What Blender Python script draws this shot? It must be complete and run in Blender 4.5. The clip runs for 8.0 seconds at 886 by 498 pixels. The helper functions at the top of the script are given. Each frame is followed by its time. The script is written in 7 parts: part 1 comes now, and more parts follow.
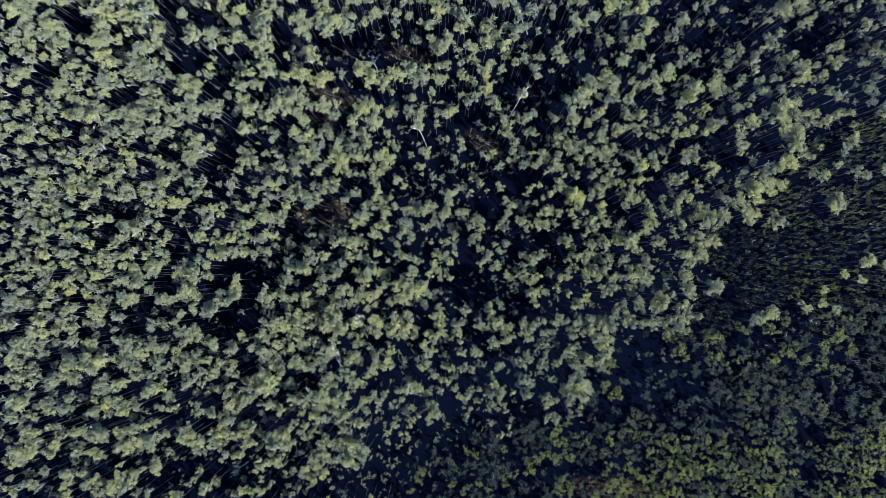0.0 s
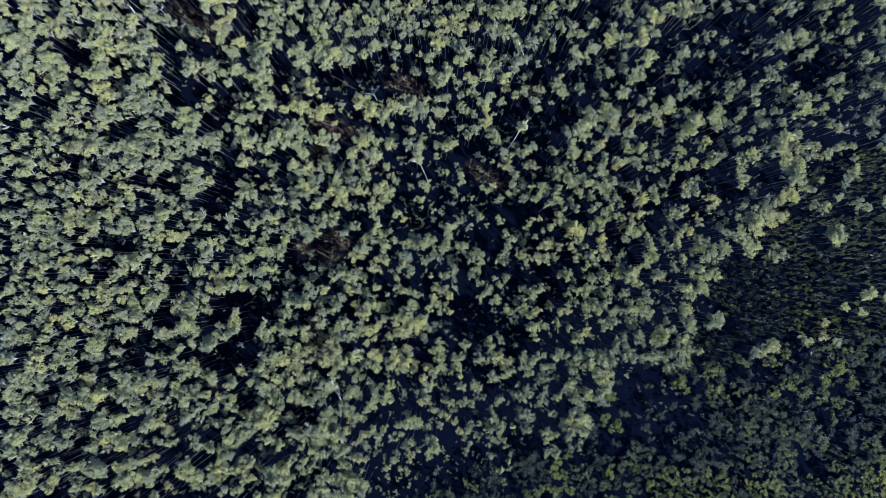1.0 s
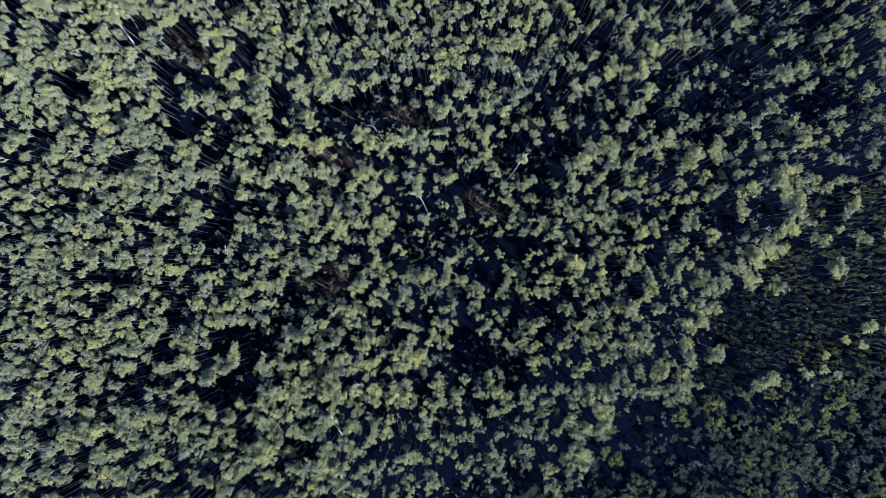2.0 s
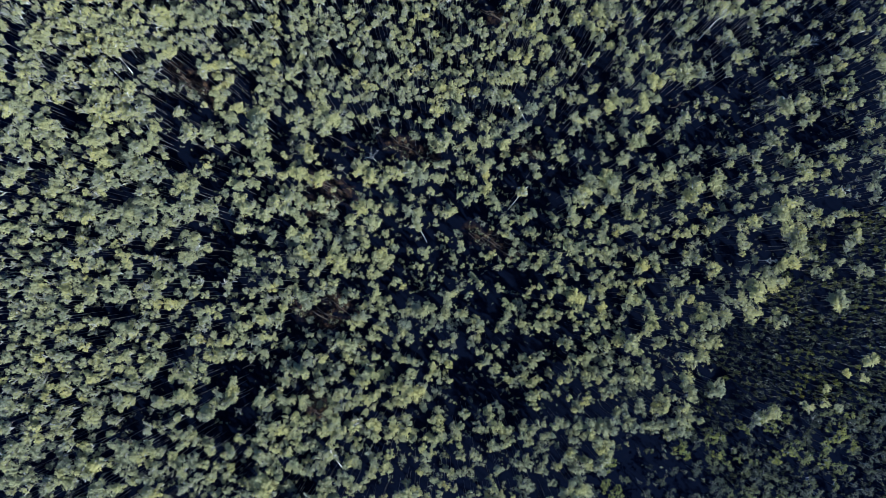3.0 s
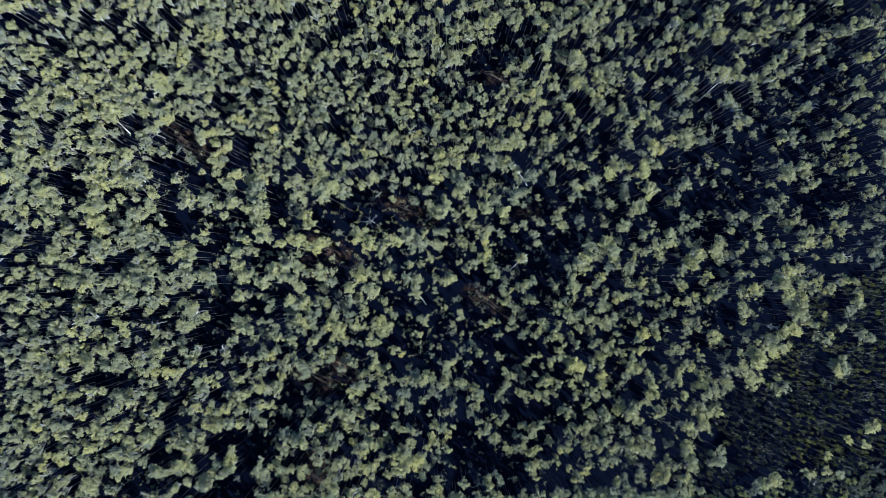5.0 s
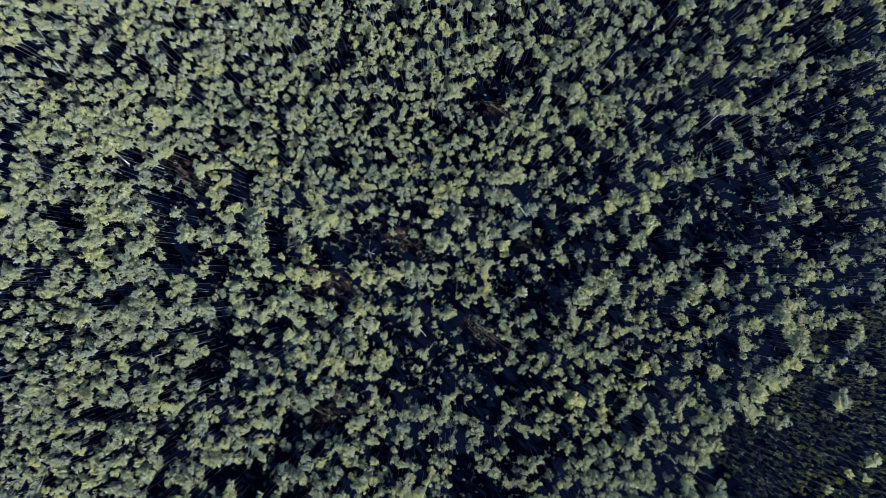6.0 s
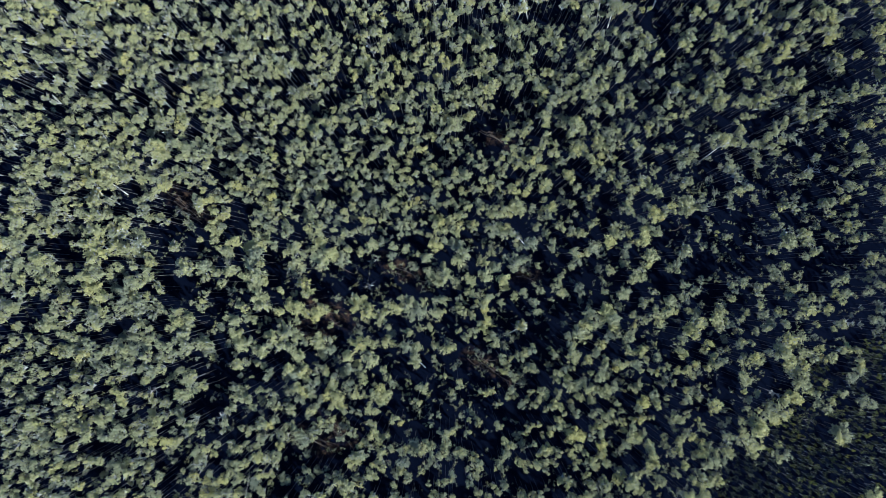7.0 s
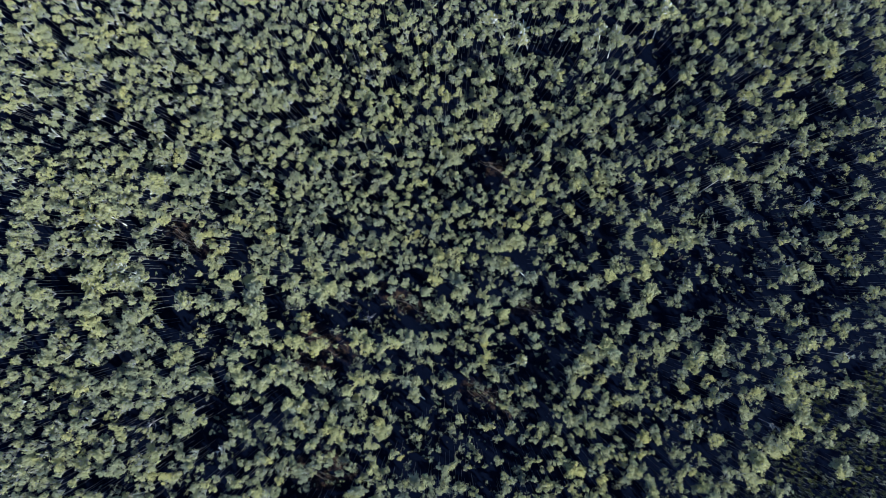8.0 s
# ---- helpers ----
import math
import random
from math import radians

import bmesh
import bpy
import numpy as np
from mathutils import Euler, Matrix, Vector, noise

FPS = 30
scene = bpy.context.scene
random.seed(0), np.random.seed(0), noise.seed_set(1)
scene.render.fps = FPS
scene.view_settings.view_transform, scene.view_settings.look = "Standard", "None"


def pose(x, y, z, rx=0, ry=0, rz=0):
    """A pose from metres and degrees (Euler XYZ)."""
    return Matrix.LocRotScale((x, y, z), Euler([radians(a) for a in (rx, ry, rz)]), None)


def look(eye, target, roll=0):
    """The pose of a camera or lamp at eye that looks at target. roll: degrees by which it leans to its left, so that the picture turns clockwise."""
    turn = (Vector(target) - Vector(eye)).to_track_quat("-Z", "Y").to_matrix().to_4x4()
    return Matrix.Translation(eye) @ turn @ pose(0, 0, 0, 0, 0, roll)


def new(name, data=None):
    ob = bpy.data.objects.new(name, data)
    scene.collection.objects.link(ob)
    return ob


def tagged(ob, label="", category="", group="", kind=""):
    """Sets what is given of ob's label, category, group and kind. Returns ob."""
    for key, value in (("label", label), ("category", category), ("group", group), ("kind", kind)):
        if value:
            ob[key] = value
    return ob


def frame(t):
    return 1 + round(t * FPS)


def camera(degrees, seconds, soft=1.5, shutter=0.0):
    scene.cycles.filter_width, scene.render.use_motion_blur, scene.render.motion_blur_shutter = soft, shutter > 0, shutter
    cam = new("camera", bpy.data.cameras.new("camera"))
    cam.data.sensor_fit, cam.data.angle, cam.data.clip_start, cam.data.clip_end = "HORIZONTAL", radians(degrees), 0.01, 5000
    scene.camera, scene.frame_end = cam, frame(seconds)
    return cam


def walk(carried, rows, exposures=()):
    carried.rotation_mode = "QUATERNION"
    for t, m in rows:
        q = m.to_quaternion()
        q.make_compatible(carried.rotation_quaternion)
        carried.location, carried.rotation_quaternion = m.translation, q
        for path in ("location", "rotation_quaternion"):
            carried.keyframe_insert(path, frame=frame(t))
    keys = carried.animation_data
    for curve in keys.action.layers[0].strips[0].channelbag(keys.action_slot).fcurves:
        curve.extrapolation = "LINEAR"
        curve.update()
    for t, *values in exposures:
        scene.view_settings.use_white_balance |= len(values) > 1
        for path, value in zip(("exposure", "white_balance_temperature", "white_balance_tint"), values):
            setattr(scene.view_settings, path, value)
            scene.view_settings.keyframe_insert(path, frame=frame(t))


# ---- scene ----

# The flight: level and straight over flat woodland, looking almost straight down.
HEIGHT, PITCH, SPEED, DRIFT = 119.0, 2.63, 6.2576, 0.0681
cam = camera(73.7, 8.0, soft=0.6)
walk(cam, [(t / 5, pose(DRIFT * t / 5, SPEED * t / 5, HEIGHT - 0.0227 * t / 5, PITCH, 0, 0)) for t in range(41)],
     exposures=[(0.0, 1.16, 4300, 13), (8.0, 1.16, 4300, 13)])

# ---- light ----
SUN_ELEVATION, SUN_FROM = 32.0, Vector((0.72, -0.69))     # the low sun stands to the south-east
world = bpy.data.worlds.new("sky")
scene.world = world
world.use_nodes = True
wn = world.node_tree
sky = wn.nodes.new("ShaderNodeTexSky")
sky.sky_type, sky.sun_disc = "NISHITA", False
sky.sun_elevation = radians(SUN_ELEVATION)
sky.ozone_density = 3.0
sky.sun_rotation = math.atan2(SUN_FROM.x, SUN_FROM.y)
wn.nodes["Background"].inputs["Strength"].default_value = 0.074
wn.links.new(sky.outputs["Color"], wn.nodes["Background"].inputs["Color"])
lamp = bpy.data.lights.new("sun", "SUN")
lamp.energy, lamp.angle, lamp.color = 5.6, radians(0.6), (1.0, 0.855, 0.585)
sun = new("sun", lamp)
ce = math.cos(radians(SUN_ELEVATION))
toward = Vector((SUN_FROM.normalized().x * ce, SUN_FROM.normalized().y * ce, math.sin(radians(SUN_ELEVATION))))
sun.matrix_world = look(toward * 300, (0, 0, 0))


# ---- materials ----
def material(name, rough=0.8):
    m = bpy.data.materials.new(name)
    m.use_nodes = True
    nt = m.node_tree
    b = nt.nodes["Principled BSDF"]
    b.inputs["Roughness"].default_value = rough
    b.inputs["Specular IOR Level"].default_value = 0.3
    return m, nt, b


def node(nt, kind, **inputs):
    n = nt.nodes.new(kind)
    for k, v in inputs.items():
        n.inputs[k].default_value = v
    return n


def ramp(nt, stops):
    n = nt.nodes.new("ShaderNodeValToRGB")
    while len(n.color_ramp.elements) < len(stops):
        n.color_ramp.elements.new(0.5)
    for e, (p, c) in zip(n.color_ramp.elements, stops):
        e.position, e.color = p, (*c, 1)
    return n


def math_node(nt, op, a, b):
    n = nt.nodes.new("ShaderNodeMath")
    n.operation = op
    for k, v in enumerate((a, b)):
        if isinstance(v, (int, float)):
            n.inputs[k].default_value = v
        else:
            nt.links.new(v, n.inputs[k])
    return n.outputs[0]


def leaf_material(name, stops, through_light=0.30):
    """Foliage: a tone of its own for each plant, and a smaller one for each spray; some light passes through the leaves."""
    m, nt, b = material(name, 0.6)
    b.inputs["Specular IOR Level"].default_value = 0.15
    tone = nt.nodes.new("ShaderNodeAttribute")
    tone.attribute_name = "tone"
    geo = nt.nodes.new("ShaderNodeNewGeometry")
    f = math_node(nt, "ADD", math_node(nt, "MULTIPLY", tone.outputs["Fac"], 0.86),
                  math_node(nt, "MULTIPLY", geo.outputs["Random Per Island"], 0.14))
    c = ramp(nt, stops)
    nt.links.new(f, c.inputs["Fac"])
    nt.links.new(c.outputs["Color"], b.inputs["Base Color"])
    thin = nt.nodes.new("ShaderNodeBsdfTranslucent")
    nt.links.new(c.outputs["Color"], thin.inputs["Color"])
    mix = nt.nodes.new("ShaderNodeMixShader")
    mix.inputs["Fac"].default_value = through_light
    nt.links.new(b.outputs["BSDF"], mix.inputs[1])
    nt.links.new(thin.outputs["BSDF"], mix.inputs[2])
    nt.links.new(mix.outputs["Shader"], nt.nodes["Material Output"].inputs["Surface"])
    return m


def bark_material(name, stops):
    m, nt, b = material(name, 0.75)
    co = nt.nodes.new("ShaderNodeNewGeometry")
    big = node(nt, "ShaderNodeTexNoise", Scale=0.35, Detail=5.0)
    fine = node(nt, "ShaderNodeTexNoise", Scale=9.0, Detail=3.0)
    nt.links.new(co.outputs["Position"], big.inputs["Vector"])
    nt.links.new(co.outputs["Position"], fine.inputs["Vector"])
    f = math_node(nt, "ADD", math_node(nt, "MULTIPLY", big.outputs["Fac"], 0.65), math_node(nt, "MULTIPLY", fine.outputs["Fac"], 0.35))
    c = ramp(nt, stops)
    nt.links.new(f, c.inputs["Fac"])
    nt.links.new(c.outputs["Color"], b.inputs["Base Color"])
    bump = node(nt, "ShaderNodeBump", Strength=0.4, Distance=0.03)
    nt.links.new(fine.outputs["Fac"], bump.inputs["Height"])
    nt.links.new(bump.outputs["Normal"], b.inputs["Normal"])
    return m


def ground_material():
    m, nt, b = material("shaded_floor_and_sunlit_litter", 0.2)
    b.inputs["Specular IOR Level"].default_value = 0.0
    co = nt.nodes.new("ShaderNodeTexCoord")
    big = node(nt, "ShaderNodeTexNoise", Scale=0.09, Detail=6.0, Roughness=0.6)
    mid = node(nt, "ShaderNodeTexNoise", Scale=1.1, Detail=6.0, Roughness=0.7)
    fine = node(nt, "ShaderNodeTexNoise", Scale=9.0, Detail=3.0)
    for n in (big, mid, fine):
        nt.links.new(co.outputs["Object"], n.inputs["Vector"])
    f = math_node(nt, "ADD", math_node(nt, "MULTIPLY", mid.outputs["Fac"], 0.7), math_node(nt, "MULTIPLY", fine.outputs["Fac"], 0.3))
    # Near-black blue puts the shade between the crowns into the floor's colour.
    shaded_floor = ramp(nt, [(0.30, (0.0018, 0.0027, 0.0068)), (0.55, (0.0023, 0.0032, 0.0078)), (0.72, (0.0040, 0.0046, 0.0088))])
    # Brown stands for litter lying in sun, mixed in along the strips.
    sunlit_soil = ramp(nt, [(0.36, (0.010, 0.008, 0.006)), (0.52, (0.055, 0.034, 0.018)), (0.70, (0.17, 0.105, 0.05))])
    nt.links.new(f, sunlit_soil.inputs["Fac"])
    nt.links.new(f, shaded_floor.inputs["Fac"])
    in_sun = nt.nodes.new("ShaderNodeAttribute")
    in_sun.attribute_name = "sunlit_litter"
    broken = ramp(nt, [(0.42, (0, 0, 0)), (0.60, (1, 1, 1))])
    nt.links.new(mid.outputs["Fac"], broken.inputs["Fac"])
    patchy = math_node(nt, "MULTIPLY", in_sun.outputs["Fac"], broken.outputs["Color"])
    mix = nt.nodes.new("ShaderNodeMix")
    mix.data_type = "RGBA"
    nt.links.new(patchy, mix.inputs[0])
    nt.links.new(shaded_floor.outputs["Color"], mix.inputs[6])
    nt.links.new(sunlit_soil.outputs["Color"], mix.inputs[7])
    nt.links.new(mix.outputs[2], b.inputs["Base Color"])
    nt.links.new(math_node(nt, "ADD", math_node(nt, "MULTIPLY", patchy, 0.2), 0.7), b.inputs["Roughness"])
    bump = node(nt, "ShaderNodeBump", Strength=0.12, Distance=0.05)
    nt.links.new(f, bump.inputs["Height"])
    nt.links.new(bump.outputs["Normal"], b.inputs["Normal"])
    return m


BARK = bark_material("grey_bark", [(0.36, (0.035, 0.032, 0.029)), (0.54, (0.075, 0.07, 0.063)), (0.62, (0.20, 0.19, 0.17)), (0.70, (0.42, 0.40, 0.36))])
DEAD_WOOD = bark_material("weathered_wood", [(0.32, (0.035, 0.026, 0.020)), (0.50, (0.085, 0.064, 0.046)), (0.68, (0.17, 0.135, 0.10))])
LIMB_BARK = bark_material("pale_limb_bark", [(0.34, (0.08, 0.075, 0.065)), (0.50, (0.18, 0.17, 0.15)), (0.60, (0.38, 0.365, 0.32)), (0.68, (0.58, 0.56, 0.50))])
WHITE_BARK = bark_material("white_bark", [(0.30, (0.20, 0.18, 0.15)), (0.46, (0.42, 0.40, 0.35)), (0.64, (0.62, 0.60, 0.54))])
GUM_LEAF = leaf_material("grey_green_leaves", [(0.0, (0.160, 0.168, 0.108)), (0.30, (0.258, 0.252, 0.126)), (0.65, (0.365, 0.336, 0.120)), (1.0, (0.425, 0.370, 0.098))])
# Yellow-green of its own, darkened to hold the shade over the south-east.
SHRUB_LEAF = leaf_material("shaded_shrub_leaves", [(0.0, (0.020, 0.026, 0.020)), (0.40, (0.072, 0.076, 0.028)), (0.70, (0.140, 0.144, 0.028)), (1.0, (0.225, 0.208, 0.026))])
SHADE_AND_LITTER = ground_material()

# ---- ground ----
SIDE, CELLS = 260.0, 150
# Strips of brown litter, coloured as ground in sun: x, y, half length, half width, turn in degrees
SUNLIT_LITTER_STRIPS = [(-51.4, 58.8, 5.7, 1.4, -33), (-49.0, 56.5, 4.5, 1.1, -33), (-6.5, 44.6, 6.8, 1.0, -25), (-22.4, 36.5, 5.5, 1.4, -25), (-24.5, 10.8, 5.2, 1.4, -25), (-20.5, 13.4, 5.0, 1.1, -30), (10.0, 25.8, 6.4, 1.1, -28), (17.0, 44.3, 2.5, 1.0, -20), (-25.2, 32.3, 4.5, 1.1, -20), (-24.8, -8.7, 2.8, 1.4, -30), (11.5, 71.7, 3.4, 0.9, -25), (-24.3, -6.3, 3.4, 1.4, -30), (30.9, -41.7, 5.7, 1.6, -5), (39.8, -41.7, 5.7, 1.1, -5)]


def swell(x, y):
    return 0.35 * noise.noise((x * 0.06, y * 0.06, 3.0)) + 0.12 * noise.noise((x * 0.35, y * 0.35, 7.0))


def sunlit_litter(x, y):
    best = 0.0
    for cx, cy, a, b, turn in SUNLIT_LITTER_STRIPS:
        c, s = math.cos(radians(turn)), math.sin(radians(turn))
        u, v = (x - cx) * c + (y - cy) * s, -(x - cx) * s + (y - cy) * c
        best = max(best, 1.6 - 1.2 * ((u / a) ** 2 + (v / b) ** 2))
    return min(1.0, max(0.0, best + 0.5 * noise.noise((x * 0.5, y * 0.5, 8.0)) * (best > 0)))


def build_ground():
    """One sheet: fine and uneven below the flight, coarse out to the horizon."""
    near = [-SIDE / 2 + SIDE * k / CELLS for k in range(CELLS + 1)]
    far = [3000.0, 1200.0, 500.0, 220.0]
    xs = [-v for v in far] + near + far[::-1]
    verts = [(x, y + 25, swell(x, y) if abs(x) < 129 and abs(y) < 129 else 0.0) for y in xs for x in xs]
    n = len(xs)
    faces = [(j * n + i, j * n + i + 1, (j + 1) * n + i + 1, (j + 1) * n + i) for j in range(n - 1) for i in range(n - 1)]
    me = bpy.data.meshes.new("ground")
    me.from_pydata(verts, [], faces)
    me.polygons.foreach_set("use_smooth", [True] * len(faces))
    a = me.attributes.new("sunlit_litter", "FLOAT", "POINT")
    a.data.foreach_set("value", [sunlit_litter(v[0], v[1]) for v in verts])
    me.materials.append(SHADE_AND_LITTER)
    return tagged(new("ground", me), "flat woodland floor coloured near-black blue for shade, with strips of sunlit brown litter", "ground", kind="structure")


build_ground()

# ---- how one plant is made ----
class Plant:
    """Collects the points and faces of one plant; wood and leaves are kept apart."""

    def __init__(self):
        self.wood_v, self.wood_f, self.leaf_v, self.leaf_f = [], [], [], []
        self.wood_n = self.leaf_n = 0

    def tube(self, path, radii, sides):
        path = np.asarray(path, float)
        ahead = path[-1] - path[0]
        ahead /= np.linalg.norm(ahead) + 1e-9
        a = np.cross(ahead, (0.31, 0.87, 0.38))
        a /= np.linalg.norm(a) + 1e-9
        b = np.cross(ahead, a)
        turn = np.arange(sides) * 2 * math.pi / sides
        ring = np.cos(turn)[:, None] * a + np.sin(turn)[:, None] * b
        v = path[:, None, :] + np.asarray(radii)[:, None, None] * ring[None]
        k = self.wood_n
        i, j = np.meshgrid(np.arange(len(path) - 1), np.arange(sides), indexing="ij")
        n = (j + 1) % sides
        f = np.stack([k + i * sides + j, k + i * sides + n, k + (i + 1) * sides + n, k + (i + 1) * sides + j], -1).reshape(-1, 4)
        self.wood_v.append(v.reshape(-1, 3))
        self.wood_f.append(f)
        self.wood_n += v.shape[0] * sides

    def sprays(self, rng, centre, size, count, length, flat=0.75):
        """A rounded lobe of fine sprays of leaves round a centre: most of them on its outside, pointing outwards and up."""
        d = rng.normal(size=(count, 3)) + (0, 0, 0.12)
        d /= np.linalg.norm(d, axis=1)[:, None]
        deep = size * (1.12 - 0.80 * rng.random((count, 1)) ** 1.3)
        at = centre + d * deep * np.array([1, 1, flat])
        out = d * 0.75 + rng.normal(size=(count, 3)) * 0.55
        out /= np.linalg.norm(out, axis=1)[:, None]
        face = rng.normal(size=(count, 3)) * 0.5 + d * 0.6 + np.array([0, 0, 0.55])
        side = np.cross(out, face)
        side /= np.linalg.norm(side, axis=1)[:, None] + 1e-9
        squash = np.array([1, 1, flat])
        ln = length * (0.6 + 0.8 * rng.random((count, 1)))
        w = ln * (0.13 + 0.13 * rng.random((count, 1)))
        v = np.stack([at - (out * ln * 0.4 + side * w) * squash, at + out * ln * 0.6 * squash, at - (out * ln * 0.4 - side * w) * squash], 1)
        k = self.leaf_n + 3 * np.arange(count)[:, None]
        self.leaf_v.append(v.reshape(-1, 3))
        self.leaf_f.append(k + [0, 1, 2])
        self.leaf_n += 3 * count

    def done(self):
        return (np.concatenate(self.wood_v), np.concatenate(self.wood_f), np.concatenate(self.leaf_v) if self.leaf_v else np.zeros((0, 3)),
                np.concatenate(self.leaf_f) if self.leaf_f else np.zeros((0, 3), int))


def gum_tree(rng, lobes=7, leaves=46, depth=0.15, stout=1.0, ragged=0.24, pale=False):
    """A slender pale-barked tree, one high, with a domed crown of leafy lobes whose radius is one: to be stretched to its size later."""
    p = Plant()
    bend, phase = rng.normal(size=2) * 0.22, rng.random() * 6.28
    way = lambda t: np.array([bend[0] * (t * t - 0.8) + 0.07 * t * math.sin(6 * t + phase), bend[1] * (t * t - 0.8) + 0.07 * t * math.cos(5 * t + phase), t])
    ts = np.linspace(0, 0.90, 7 if stout > 1 else 5)
    p.tube([way(t) for t in ts], [0.045 * stout * (1 - 0.65 * t) for t in ts], 5 if stout > 1 else 4)
    start = rng.random() * 6.28
    for k in range(lobes):
        inner = k == 0 or lobes > 7 and k == 1
        ang = start + 6.28 * k / (lobes - 1) + rng.normal() * 0.40
        reach = 0.20 * rng.random() if inner else 0.60 * (1 + ragged * rng.normal())
        high = 0.955 if inner else 0.96 - depth * (0.20 + 0.95 * rng.random())
        a, c = way(max(0.35, high - 0.10 - 0.07 * rng.random())), way(0.93)
        tip = np.array([c[0] + math.cos(ang) * reach, c[1] + math.sin(ang) * reach, high])
        mid = a * 0.42 + tip * 0.58 + rng.normal(size=3) * (0.07, 0.07, 0.008)
        p.tube([a, mid, tip], [0.034 * stout, 0.024 * stout, 0.010], 4 if stout > 1 else 3)
        if leaves and pale:     # a bare twig stands out of the lobe
            end = tip + np.array([math.cos(ang) * 0.22, math.sin(ang) * 0.22, 0.045]) + rng.normal(size=3) * (0.16, 0.16, 0.008)
            p.tube([mid, tip * 0.5 + end * 0.5 + (0, 0, 0.014), end], [0.026 * stout, 0.022 * stout, 0.010], 4 if stout > 1 else 3)
        if not leaves:
            for _ in range(4):
                end = tip + rng.normal(size=3) * (0.26, 0.26, 0.035) + (0, 0, 0.02)
                p.tube([a * 0.35 + tip * 0.65, end], [0.016 * stout, 0.005], 3)
        else:
            p.sprays(rng, tip, 0.39 * (0.72 + 0.56 * rng.random()), int(leaves * (0.70 + 0.6 * rng.random())), 0.31, 0.090)
    return p.done()


def shrub(rng, clumps=4, leaves=22):
    """A low rounded shrub of several stems, one high, with a radius of one."""
    p = Plant()
    for k in range(clumps):
        ang = 6.28 * k / clumps + rng.normal() * 0.4
        reach = 0.45 * (0.5 + rng.random())
        tip = np.array([math.cos(ang) * reach, math.sin(ang) * reach, 0.62 + 0.25 * rng.random()])
        p.tube([np.array([0.0, 0.0, -0.05]), tip * (0.5, 0.5, 0.6), tip], [0.05, 0.035, 0.012], 3)
        p.sprays(rng, tip, 0.40, leaves, 0.30, 0.42)
    return p.done()


def placed(shape, x, y, z, radius, height, turn, tilt=(0.0, 0.0)):
    """The points of a unit plant at its size and place: the wood keeps its own thickness."""
    c, s = math.cos(turn), math.sin(turn)
    out = []
    for v in (shape[0], shape[2]):
        w = np.empty_like(v)
        w[:, 0] = (v[:, 0] * c - v[:, 1] * s) * radius + v[:, 2] * height * tilt[0] + x
        w[:, 1] = (v[:, 0] * s + v[:, 1] * c) * radius + v[:, 2] * height * tilt[1] + y
        w[:, 2] = v[:, 2] * height + z
        out.append(w)
    return out


def mesh_of(name, verts, quads, tris, mats, tone=None):
    """A mesh of wooden quads (first material) and leafy triangles (last material)."""
    me = bpy.data.meshes.new(name)
    q, t = len(quads), len(tris)
    me.vertices.add(len(verts))
    me.vertices.foreach_set("co", np.ascontiguousarray(verts, np.float32).ravel())
    me.loops.add(4 * q + 3 * t)
    me.loops.foreach_set("vertex_index", np.concatenate([np.ravel(quads), np.ravel(tris)]).astype(np.int32))
    me.polygons.add(q + t)
    me.polygons.foreach_set("loop_start", np.concatenate([np.arange(q) * 4, 4 * q + np.arange(t) * 3]).astype(np.int32))
    for mat in mats:
        me.materials.append(mat)
    if len(mats) > 1:
        me.polygons.foreach_set("material_index", np.repeat([0, 1], [q, t]).astype(np.int32))
    if tone is not None:
        a = me.attributes.new("tone", "FLOAT", "POINT")
        a.data.foreach_set("value", np.ascontiguousarray(tone, np.float32))
    me.update(calc_edges=True)
    return me


NONE = np.zeros((0, 3), int)


def joined(name, label, category, plants, shapes, leaf):
    """Many plants as one body of woodland."""
    V, Q, F, T, M, k = [], [], [], [], [], 0
    stem = 16 if shapes is GUMS or shapes is YOUNG else 0     # faces of the stem, which is darker than the limbs
    for x, y, r, h, which, turn, tone, tilt in plants:
        s = shapes[which]
        wood, leaves = placed(s, x, y, swell(x, y - 25) - 0.1, r, h, turn, tilt)
        V += [wood, leaves]
        Q.append(s[1] + k)
        F.append(s[3] + k + len(wood))
        T.append(np.full(len(wood) + len(leaves), tone))
        M.append(np.arange(len(s[1])) >= stem)
        k += len(wood) + len(leaves)
    me = mesh_of(name, np.concatenate(V), np.concatenate(Q), np.concatenate(F), [BARK, leaf, LIMB_BARK], np.concatenate(T))
    kinds = np.concatenate([np.concatenate(M) * 2, np.ones(sum(map(len, F)), int)])
    me.polygons.foreach_set("material_index", kinds.astype(np.int32))
    return tagged(new(name, me), label, category, kind="stuff")


